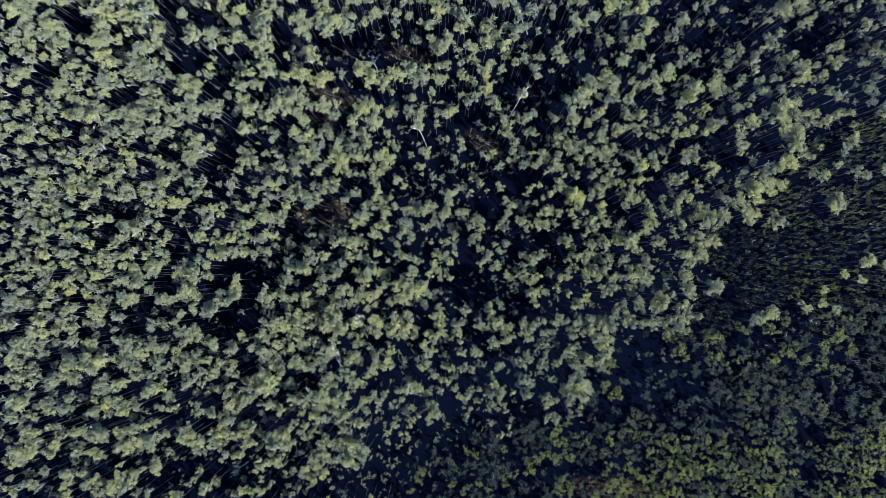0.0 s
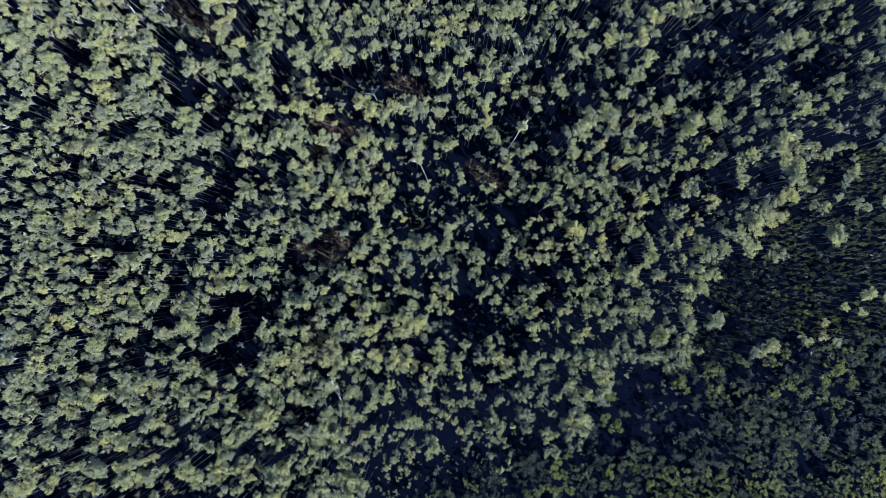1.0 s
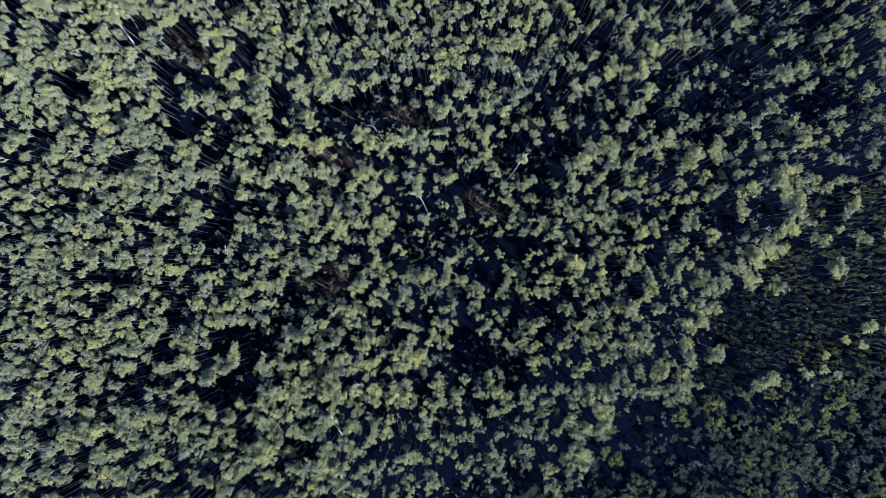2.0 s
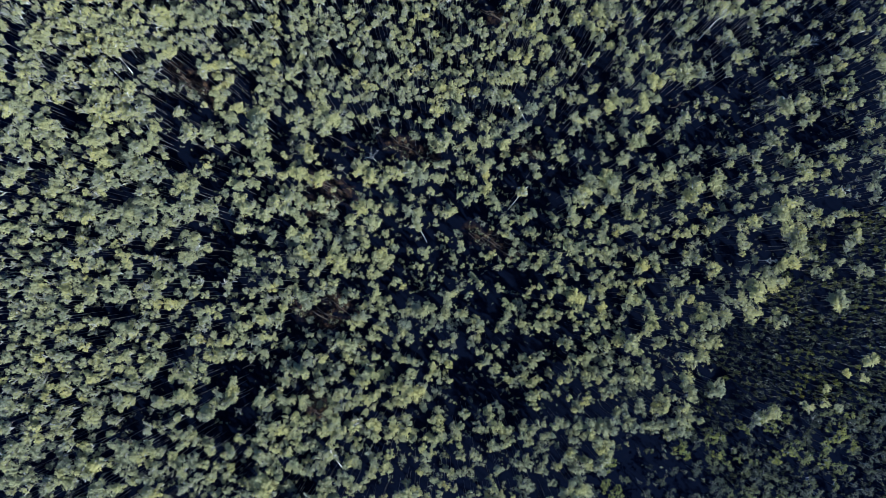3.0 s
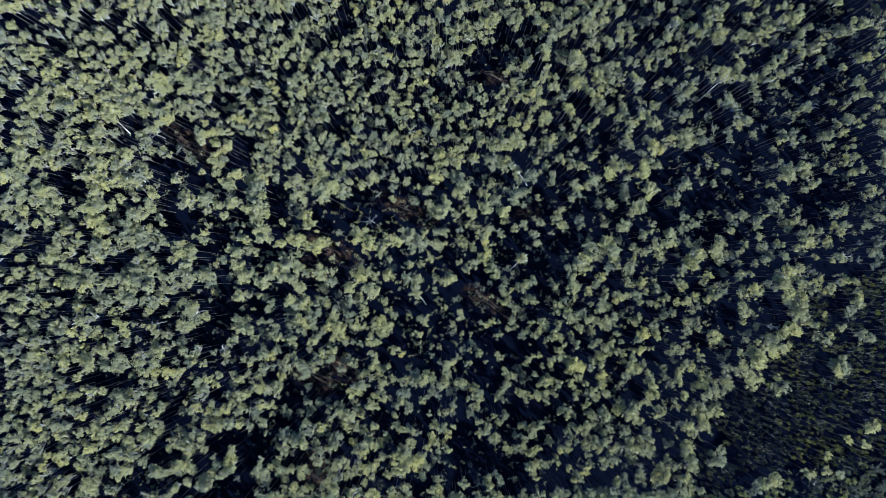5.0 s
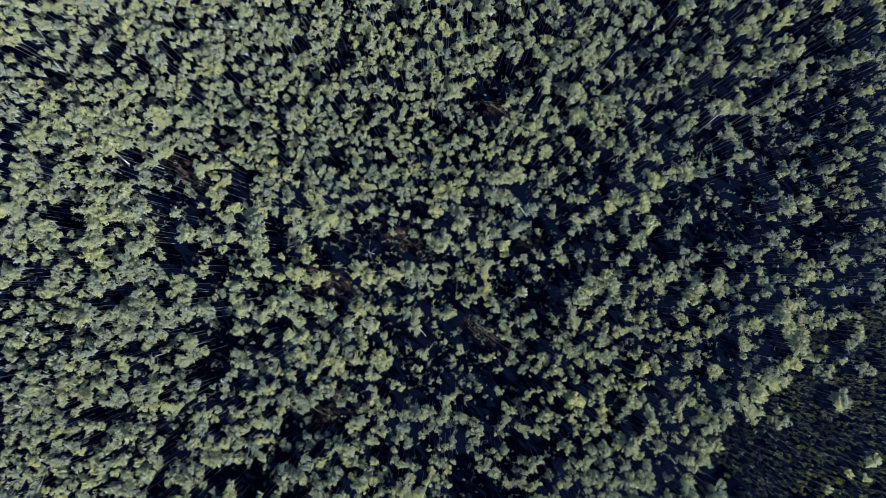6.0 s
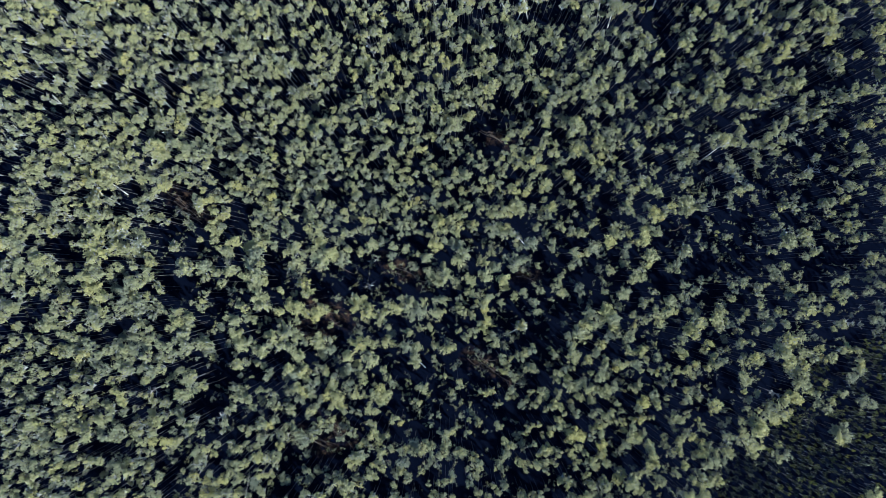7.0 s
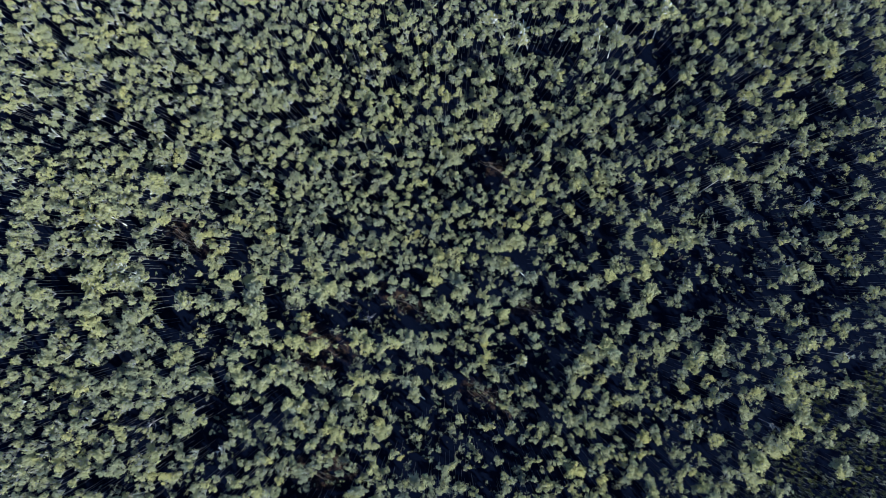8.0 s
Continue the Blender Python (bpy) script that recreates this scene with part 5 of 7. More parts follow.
plot(-40, 40, [(64, 95, 13), (43, 92, 15), (95, 92, 10), (6, 84, 15), (59, 79, 17), (51, 63, 15), (70, 63, 10), (22, 50, 8), (10, 48, 13), (66, 42, 15), (40, 37, 14), (75, 29, 10), (54, 22, 13), (66, 1, 16)], low=[(38, 13, 10), (3, 10, 10)])
plot(-30, 40, [(32, 88, 14), (68, 88, 9), (18, 79, 8), (48, 79, 10), (99, 77, 15), (77, 74, 18), (32, 63, 15), (81, 60, 13), (9, 14, 8), (60, 11, 9), (53, 4, 8)], yellow=[(48, 22, 13)], low=[(24, 5, 8)])
plot(-20, 40, [(73, 95, 13), (31, 88, 9), (63, 84, 8), (52, 81, 9), (18, 69, 15)])
plot(-10, 40, [(15, 92, 9), (36, 88, 10), (57, 79, 7), (10, 74, 9), (72, 74, 12), (10, 58, 8), (78, 48, 9), (88, 37, 15), (99, 22, 8)], yellow=[(90, 95, 13)], low=[(50, 56, 10)])
plot(0, 40, [(35, 92, 13), (91, 84, 9), (42, 79, 14), (77, 69, 10), (32, 66, 13), (84, 63, 8), (5, 58, 9), (84, 42, 14), (9, 37, 15), (46, 35, 11), (59, 29, 11), (30, 27, 11), (49, 11, 8), (61, 6, 9), (90, 1, 9)])
plot(10, 40, [(45, 90, 8), (19, 74, 9), (50, 71, 10), (61, 69, 8), (40, 63, 15), (1, 56, 12), (79, 55, 7), (34, 52, 9), (14, 32, 13), (19, 16, 10), (50, 11, 7), (87, 11, 9), (55, 6, 9), (36, 3, 9)], low=[(78, 23, 6)])
plot(20, 40, [(89, 95, 10), (79, 90, 12), (6, 88, 8), (47, 84, 10), (70, 81, 8), (52, 63, 9), (41, 56, 8), (18, 35, 9), (13, 18, 10), (55, 16, 9), (23, 8, 10), (60, 6, 7), (32, 4, 8)], yellow=[(55, 77, 10)], low=[(99, 54, 10)])
plot(30, 40, [(44, 95, 8), (88, 74, 15), (83, 60, 9), (70, 48, 10), (59, 37, 13), (73, 37, 10), (52, 29, 8), (49, 11, 9), (38, 6, 13), (90, 6, 8)], low=[(48, 80, 10), (45, 64, 8), (16, 50, 11), (8, 10, 8)])
plot(40, 40, [(54, 84, 12), (46, 77, 8), (36, 63, 9), (27, 53, 10), (38, 48, 7), (48, 22, 9), (63, 8, 8), (53, 6, 10), (43, 1, 9)], low=[(93, 32, 8)])
plot(50, 40, [(55, 27, 7), (94, 25, 6), (37, 22, 9), (63, 22, 10), (89, 16, 9), (44, 11, 7), (84, 4, 7)], low=[(2, 97, 9), (17, 88, 8), (9, 32, 6)])
plot(60, 40, [(28, 95, 9), (58, 95, 10), (97, 88, 7), (16, 84, 9), (89, 81, 9), (76, 74, 9), (34, 58, 8), (13, 53, 9), (21, 42, 11), (26, 35, 8), (59, 18, 8), (52, 11, 10), (48, 1, 8), (88, 1, 8)])
plot(70, 40, [(88, 79, 7), (93, 60, 8), (46, 37, 8), (25, 27, 8), (30, 6, 10), (42, 6, 8), (51, 6, 10)], yellow=[(99, 74, 10), (38, 29, 10)], low=[(84, 91, 6)])
plot(80, 40, [(19, 71, 7)], yellow=[(12, 22, 8)], low=[(38, 48, 8), (16, 43, 8), (5, 32, 8), (5, 10, 10)])
plot(-80, 50, [(18, 97, 8), (39, 97, 9), (50, 82, 11), (14, 77, 12), (34, 77, 12), (96, 72, 10), (24, 61, 12), (45, 61, 11), (91, 56, 10), (9, 46, 12), (55, 46, 10), (29, 41, 12), (86, 41, 10), (65, 36, 11), (19, 25, 12), (45, 25, 12), (96, 25, 10), (61, 20, 11), (81, 20, 11), (30, 15, 11), (18, 1, 12)], low=[(43, 74, 8), (54, 63, 8)])
plot(-70, 50, [(11, 97, 9), (26, 82, 9), (16, 77, 9), (52, 77, 10), (72, 77, 10), (93, 77, 10), (32, 67, 9), (62, 67, 10), (6, 61, 10), (83, 61, 10), (42, 56, 10), (32, 51, 9), (88, 51, 9), (78, 46, 10), (93, 31, 11), (63, 25, 12), (47, 20, 11), (78, 20, 12), (98, 15, 10)], yellow=[(67, 51, 11), (12, 46, 9), (57, 41, 11)], low=[(2, 31, 8), (12, 26, 10)])
plot(-60, 50, [(69, 87, 8), (59, 82, 9), (39, 77, 8), (49, 72, 9), (44, 62, 9), (59, 62, 8), (29, 51, 7), (54, 51, 9), (83, 51, 7), (18, 46, 7), (64, 46, 9), (75, 46, 8), (8, 41, 10), (85, 41, 9), (29, 36, 10), (95, 36, 7), (49, 31, 8), (19, 25, 11), (34, 20, 11), (19, 15, 9), (44, 15, 10)], yellow=[(79, 98, 11)])
plot(-50, 50, [(61, 98, 8), (92, 93, 8), (51, 82, 9), (82, 82, 9), (72, 77, 10), (97, 77, 8), (46, 72, 8), (62, 72, 10), (56, 62, 9), (82, 36, 10), (98, 31, 9), (77, 25, 10), (88, 20, 10), (59, 5, 7), (85, 5, 10)], yellow=[(77, 62, 9), (87, 56, 9), (93, 46, 9)])
plot(-40, 50, [(18, 93, 8), (60, 93, 8), (75, 93, 8), (28, 88, 9), (8, 82, 9), (44, 82, 9), (65, 77, 9), (96, 62, 9), (75, 57, 10), (65, 51, 10), (86, 51, 9), (96, 41, 9), (60, 36, 8), (70, 36, 9), (81, 31, 9), (91, 25, 8), (65, 15, 9), (81, 15, 9), (20, 0, 13), (85, 0, 7)], yellow=[(39, 98, 10), (91, 82, 9), (75, 72, 9), (86, 67, 10), (3, 62, 9), (8, 51, 9)])
plot(-30, 50, [(37, 98, 8), (58, 98, 8), (32, 88, 8), (48, 88, 8), (1, 77, 8), (27, 77, 8), (84, 77, 8), (17, 72, 8), (58, 72, 8), (99, 72, 8), (79, 67, 8), (63, 62, 8), (94, 62, 8), (22, 57, 8), (68, 51, 9), (89, 51, 8), (32, 46, 8), (58, 46, 8), (94, 41, 8), (12, 31, 9), (84, 31, 8), (22, 25, 9), (17, 15, 9), (79, 15, 9), (63, 6, 8), (79, 3, 13)], yellow=[(11, 62, 8), (1, 51, 8), (63, 31, 9), (53, 25, 9), (74, 25, 9), (58, 15, 9)])
plot(-20, 50, [(82, 98, 8), (41, 93, 8), (51, 88, 8), (46, 82, 8), (77, 77, 8), (56, 72, 8), (98, 72, 8), (72, 67, 9), (82, 62, 8), (20, 57, 8), (67, 57, 8), (15, 46, 9), (25, 46, 9), (93, 41, 8), (10, 36, 8), (5, 25, 8), (51, 25, 8), (72, 25, 8), (20, 20, 9), (41, 20, 8), (62, 20, 8), (31, 15, 8), (94, 2, 10), (15, 0, 10)], yellow=[(36, 72, 8), (41, 62, 8), (82, 51, 8), (56, 46, 8), (72, 41, 9), (62, 36, 9)])
plot(-10, 50, [(96, 98, 8), (29, 93, 8), (91, 88, 8), (44, 82, 8), (75, 82, 8), (13, 77, 8), (86, 77, 9), (96, 72, 8), (8, 67, 9), (18, 62, 8), (55, 62, 8), (65, 62, 8), (86, 57, 7), (3, 51, 9), (44, 46, 8), (86, 46, 9), (8, 36, 8), (34, 36, 9), (70, 36, 7), (24, 31, 9), (50, 31, 8), (91, 31, 9), (39, 20, 9), (55, 20, 9), (65, 20, 8), (96, 20, 9), (29, 15, 8), (81, 15, 8)], yellow=[(60, 77, 9), (50, 72, 8), (39, 67, 8), (34, 57, 8), (96, 46, 9)])
plot(0, 50, [(38, 98, 8), (63, 98, 8), (74, 98, 7), (89, 98, 8), (43, 93, 7), (17, 88, 7), (38, 77, 7), (69, 77, 8), (12, 72, 8), (32, 67, 8), (55, 67, 7), (74, 67, 8), (48, 62, 8), (99, 62, 8), (43, 51, 8), (94, 51, 9), (32, 46, 9), (22, 41, 9), (12, 36, 8), (63, 36, 8), (84, 36, 8), (38, 31, 9), (53, 31, 8), (99, 31, 8), (22, 25, 8), (89, 25, 9), (10, 20, 8), (32, 15, 8), (94, 15, 9), (7, 5, 9), (25, 0, 12)], yellow=[(1, 36, 9)], low=[(23, 79, 9)])
plot(0, 50, [(79, 62, 7), (89, 62, 7), (69, 57, 7), (63, 25, 7)])
plot(10, 50, [(88, 98, 9), (98, 98, 8), (10, 82, 9), (93, 82, 6), (15, 72, 9), (41, 72, 13), (31, 67, 10), (72, 67, 8), (20, 62, 9), (46, 62, 12), (67, 62, 7), (36, 57, 11), (5, 51, 8), (15, 51, 8), (26, 51, 8), (98, 49, 8), (72, 33, 6), (10, 31, 11), (82, 31, 7), (75, 25, 7), (5, 20, 9), (31, 20, 9), (93, 20, 8), (20, 15, 9), (98, 15, 7), (85, 7, 8), (40, 0, 8), (66, 0, 13)], yellow=[(31, 98, 10), (62, 98, 8), (38, 95, 8), (57, 91, 8), (20, 25, 11)], low=[(93, 63, 9), (88, 53, 9)])
plot(20, 50, [(86, 98, 7), (81, 93, 7), (65, 88, 7), (71, 82, 6), (34, 77, 8), (45, 72, 8), (39, 67, 6), (0, 62, 8), (14, 62, 7), (39, 41, 6), (86, 41, 7), (81, 36, 8), (19, 31, 8), (76, 31, 7), (24, 25, 7), (41, 25, 8), (48, 20, 7), (60, 20, 9), (39, 15, 7), (55, 15, 7), (65, 15, 7), (5, 0, 9)], yellow=[(6, 67, 9)])
plot(30, 50, [(48, 98, 8), (64, 98, 8), (85, 98, 10), (95, 93, 10), (48, 82, 8), (43, 72, 9), (84, 67, 9), (45, 64, 7), (38, 62, 8), (55, 57, 9), (89, 46, 10), (74, 41, 9), (22, 31, 9), (79, 31, 10), (89, 25, 9), (27, 22, 9), (17, 20, 8), (32, 15, 8), (53, 15, 8), (84, 15, 9), (99, 15, 9), (22, 12, 7)], yellow=[(95, 57, 12), (74, 20, 10), (63, 5, 10), (75, 5, 12), (10, 0, 13)])
plot(40, 50, [(7, 88, 8), (57, 84, 8), (62, 77, 11), (78, 77, 7), (52, 72, 12), (26, 67, 8), (76, 67, 9), (17, 62, 9), (46, 62, 11), (62, 62, 10), (83, 62, 9), (31, 57, 7), (55, 53, 8), (13, 51, 8), (7, 20, 8), (75, 7, 6)], yellow=[(5, 46, 10)], low=[(86, 19, 6)])
plot(50, 50, [(50, 98, 9), (71, 98, 7), (59, 93, 8), (35, 72, 7), (38, 64, 6)], yellow=[(10, 20, 6)], low=[(50, 90, 9), (98, 85, 7), (42, 13, 9)])
plot(60, 50, [(38, 77, 9), (33, 67, 9), (43, 67, 8), (64, 67, 7), (59, 62, 8), (69, 20, 8), (43, 18, 8), (74, 15, 8), (38, 12, 8), (51, 12, 7), (63, 12, 7), (79, 5, 13), (45, 2, 12)], low=[(68, 87, 9), (4, 79, 6), (25, 53, 7), (35, 48, 7)])
plot(70, 50, [(47, 98, 8), (57, 98, 9), (78, 91, 7), (11, 77, 9), (21, 77, 7), (16, 70, 8), (5, 67, 7), (65, 67, 5), (21, 53, 6), (52, 53, 7), (57, 49, 6), (62, 33, 7), (46, 22, 7), (57, 22, 8), (15, 18, 6), (26, 11, 8), (78, 9, 9), (68, 5, 10)], yellow=[(52, 82, 9), (45, 77, 7), (52, 31, 9)])
plot(-80, 60, [(74, 95, 10), (84, 90, 9), (69, 85, 10), (12, 83, 8), (2, 75, 9), (64, 75, 10), (85, 70, 9), (7, 64, 8), (54, 59, 10), (69, 59, 9), (44, 54, 9), (95, 54, 9), (39, 39, 11), (70, 39, 9), (85, 39, 10), (23, 33, 9), (54, 33, 11), (80, 28, 10), (95, 28, 9), (34, 23, 10), (65, 23, 11), (49, 13, 10), (75, 8, 9), (29, 3, 9)])
plot(-70, 60, [(76, 96, 10), (20, 85, 12), (66, 85, 11), (41, 80, 12), (87, 75, 10), (15, 70, 10), (71, 70, 10), (31, 65, 12), (92, 60, 10), (5, 59, 10), (51, 59, 11), (77, 54, 11), (10, 49, 10), (31, 49, 11), (61, 44, 11), (97, 44, 10), (21, 39, 10), (82, 39, 11), (41, 34, 11), (82, 29, 10), (11, 28, 11), (26, 23, 11), (97, 23, 10), (6, 13, 10), (41, 8, 9), (62, 8, 10), (26, 3, 9), (87, 3, 10)], yellow=[(56, 75, 12), (67, 23, 12), (52, 18, 11), (77, 13, 11)])
plot(-60, 60, [(12, 91, 9), (22, 86, 9), (68, 84, 9), (79, 81, 12), (99, 81, 10), (2, 80, 11), (69, 70, 12), (89, 70, 12), (7, 65, 10), (79, 65, 12), (33, 60, 10), (64, 60, 10), (94, 60, 11), (84, 55, 9), (18, 54, 11), (38, 49, 9), (18, 44, 9), (38, 39, 9), (2, 34, 9), (23, 34, 9), (59, 29, 10), (99, 29, 10), (89, 24, 10), (18, 23, 10), (43, 23, 10), (8, 18, 9), (28, 18, 10), (64, 18, 9), (49, 13, 9), (84, 13, 10), (99, 8, 9)], yellow=[(90, 3, 11)])
plot(-60, 60, [(43, 86, 8), (48, 49, 8), (74, 44, 7), (69, 39, 8)])
plot(-50, 60, [(66, 96, 8), (76, 91, 8), (51, 86, 9), (92, 86, 9), (15, 81, 10), (45, 76, 11), (71, 76, 10), (87, 76, 7), (25, 75, 12), (35, 70, 12), (66, 65, 10), (97, 65, 9), (30, 60, 11), (56, 60, 10), (76, 60, 9), (20, 55, 9), (40, 55, 10), (68, 39, 9), (20, 34, 10), (41, 34, 9), (56, 29, 8), (30, 24, 10), (46, 19, 9), (66, 19, 8), (15, 18, 9), (82, 13, 8), (36, 8, 8), (51, 8, 8)], yellow=[(61, 50, 11)], low=[(90, 33, 10)])
plot(-40, 60, [(23, 97, 9), (64, 97, 8), (75, 91, 8), (90, 86, 7), (23, 71, 8), (33, 71, 9), (80, 71, 8), (54, 65, 7), (64, 65, 7), (38, 60, 9), (75, 60, 8), (18, 55, 8), (28, 55, 8), (33, 39, 8), (85, 39, 9), (70, 34, 9), (44, 29, 8), (80, 29, 10), (65, 24, 9), (23, 19, 9), (54, 19, 9), (85, 19, 10), (13, 8, 8), (49, 8, 9), (75, 8, 9), (91, 8, 8), (65, 3, 9)], yellow=[(90, 60, 9), (95, 50, 8), (28, 3, 10)], low=[(1, 92, 10), (33, 86, 9), (6, 38, 10)])
plot(-30, 60, [(63, 97, 8), (78, 97, 8), (37, 86, 8), (26, 81, 9), (68, 81, 9), (94, 81, 9), (47, 76, 9), (84, 76, 9), (21, 71, 9), (58, 71, 8), (73, 71, 9), (32, 65, 8), (16, 60, 8), (52, 60, 9), (89, 60, 8), (68, 50, 8), (78, 50, 8), (99, 50, 8), (94, 39, 8), (73, 34, 8), (63, 29, 8), (84, 29, 9), (27, 24, 8), (47, 24, 9), (16, 19, 9), (79, 19, 8), (68, 13, 8), (42, 8, 8), (84, 8, 8), (22, 3, 8), (73, 3, 8)], yellow=[(42, 60, 10), (37, 50, 9)])
plot(-30, 60, [(21, 50, 7), (24, 36, 7), (11, 34, 7), (89, 3, 8)])
plot(-20, 60, [(87, 97, 8), (20, 91, 8), (41, 91, 8), (98, 91, 8), (30, 86, 9), (82, 76, 8), (98, 76, 8), (25, 71, 9), (92, 71, 7), (4, 65, 9), (35, 65, 8), (77, 65, 9), (10, 55, 8), (51, 55, 8), (72, 55, 8), (30, 50, 8), (61, 50, 8), (15, 39, 8), (46, 39, 7), (4, 34, 8), (35, 34, 8), (61, 34, 8), (56, 29, 8), (41, 24, 8), (67, 24, 8), (10, 19, 7), (30, 13, 8), (56, 8, 8), (25, 3, 7), (41, 3, 8), (93, 3, 9)], low=[(52, 92, 9), (41, 81, 9), (78, 33, 9), (94, 33, 9)])
plot(-10, 60, [(55, 97, 8), (75, 97, 8), (86, 97, 8), (34, 91, 8), (8, 86, 8), (49, 86, 8), (60, 86, 8), (29, 76, 8), (55, 76, 9), (24, 65, 8), (44, 65, 8), (81, 60, 8), (3, 55, 8), (13, 50, 8), (39, 50, 8), (18, 45, 8), (86, 39, 8), (8, 34, 8), (39, 34, 8), (75, 34, 8), (24, 29, 8), (96, 29, 8), (55, 24, 8), (3, 19, 8), (29, 19, 8), (81, 19, 8), (13, 13, 9), (44, 13, 8), (34, 8, 8), (60, 8, 8), (91, 8, 8)], yellow=[(70, 71, 9)])
plot(-10, 60, [(70, 45, 7), (18, 3, 8)])
plot(0, 60, [(1, 91, 8), (22, 91, 10), (34, 78, 7), (12, 76, 8), (17, 71, 7), (38, 71, 8), (72, 67, 6), (74, 60, 7), (53, 55, 8), (58, 50, 7), (63, 45, 7), (69, 39, 7), (79, 36, 7), (27, 34, 7), (43, 34, 8), (27, 24, 9), (38, 24, 10), (48, 24, 9), (95, 19, 7), (1, 13, 8), (10, 13, 8), (32, 13, 8), (79, 13, 8), (99, 13, 9), (17, 3, 8), (95, 3, 8)], low=[(23, 60, 7)])
plot(10, 60, [(26, 97, 9), (93, 97, 7), (21, 86, 8), (47, 86, 7), (93, 86, 9), (36, 76, 9), (88, 76, 8), (46, 71, 9), (78, 71, 7), (21, 65, 7), (36, 60, 9), (52, 60, 7), (83, 60, 8), (15, 55, 7), (31, 50, 8), (78, 50, 8), (5, 45, 7), (46, 45, 8), (20, 39, 8), (41, 39, 7), (57, 39, 8), (67, 39, 7), (88, 39, 8), (10, 34, 8), (83, 34, 7), (15, 24, 8), (67, 19, 7), (46, 13, 7), (10, 8, 8), (93, 8, 11), (67, 5, 7)], yellow=[(62, 55, 7), (67, 50, 8)])
plot(10, 60, [(72, 24, 6), (41, 8, 6)])
plot(20, 60, [(97, 91, 10), (4, 86, 7), (55, 86, 8), (87, 86, 9), (14, 81, 7), (92, 76, 10), (66, 65, 8), (45, 60, 8), (97, 60, 8), (76, 55, 8), (81, 50, 7), (92, 45, 9), (86, 34, 9), (97, 34, 8), (29, 29, 8), (38, 26, 8), (91, 24, 7), (34, 19, 7), (3, 8, 8), (55, 3, 6), (91, 3, 6)], yellow=[(61, 76, 11), (50, 71, 12), (9, 65, 11), (45, 19, 6), (42, 13, 7)])
plot(30, 60, [(12, 86, 10), (2, 81, 11), (59, 81, 10), (18, 76, 8), (73, 76, 7), (7, 71, 9), (66, 71, 10), (62, 60, 8), (12, 55, 9), (23, 55, 7), (33, 43, 7), (38, 34, 8), (7, 24, 8), (12, 19, 7), (74, 19, 10), (41, 16, 8), (85, 13, 8), (33, 8, 9), (69, 8, 9), (28, 3, 7)], low=[(27, 33, 9)])
plot(40, 60, [(58, 97, 7), (60, 88, 6), (11, 76, 8), (21, 76, 7), (73, 74, 8), (4, 71, 7), (26, 71, 7), (66, 67, 9), (47, 65, 7), (42, 60, 8), (68, 60, 8), (55, 50, 8), (47, 45, 10), (47, 13, 7), (62, 13, 7), (52, 8, 8)], low=[(12, 38, 7), (1, 33, 7), (39, 22, 9)])
plot(50, 60, [(15, 97, 10), (36, 97, 9), (51, 94, 8), (4, 91, 10), (25, 91, 10), (98, 91, 7), (46, 86, 9), (82, 84, 8), (9, 81, 8), (20, 81, 9), (56, 81, 9), (72, 81, 8), (92, 81, 9), (77, 65, 6), (82, 60, 8), (87, 50, 9), (92, 43, 7), (40, 39, 8), (30, 34, 8), (40, 29, 7), (45, 24, 8), (61, 3, 8)], low=[(51, 49, 9)])
plot(60, 60, [(8, 97, 9), (50, 97, 8), (39, 91, 9), (3, 86, 9), (13, 78, 7), (3, 74, 7), (21, 71, 8), (15, 65, 7), (96, 60, 6), (91, 55, 7), (75, 29, 8), (70, 24, 8), (83, 22, 7)], low=[(71, 17, 7)])
plot(70, 60, [(48, 97, 6), (79, 81, 7), (74, 76, 8), (69, 71, 7), (84, 71, 8), (89, 60, 8), (79, 50, 9), (68, 47, 7), (22, 36, 6), (27, 34, 5), (58, 34, 7), (53, 29, 6), (52, 8, 8), (63, 8, 9), (83, 8, 6), (78, 3, 7)], yellow=[(94, 50, 8)])
plot(80, 60, [(15, 29, 7)], low=[(33, 11, 7)])
plot(-90, 70, [(99, 81, 10)])
plot(-80, 70, [(92, 95, 9), (82, 84, 8), (97, 79, 9), (7, 74, 8), (20, 63, 9), (88, 63, 8), (31, 58, 8), (57, 53, 8), (5, 50, 8), (16, 50, 8), (37, 35, 9), (6, 32, 11), (22, 27, 10), (42, 27, 10), (32, 16, 10), (12, 11, 9), (48, 11, 9), (22, 1, 9)], yellow=[(79, 11, 10)], low=[(44, 98, 7), (18, 87, 7), (50, 76, 9), (46, 39, 9), (78, 28, 10)])
plot(-70, 70, [(2, 99, 8), (64, 95, 8), (23, 89, 8), (13, 84, 9), (18, 74, 9), (69, 71, 8), (8, 63, 8), (75, 63, 9), (85, 60, 8), (39, 58, 9), (65, 58, 9), (80, 53, 9), (29, 50, 9), (65, 48, 8), (50, 32, 9), (14, 27, 9), (91, 27, 10), (40, 22, 9), (65, 22, 10), (81, 11, 11), (96, 11, 9), (10, 6, 8), (35, 6, 9), (61, 6, 11)], low=[(40, 82, 9), (30, 71, 9), (5, 17, 11)])
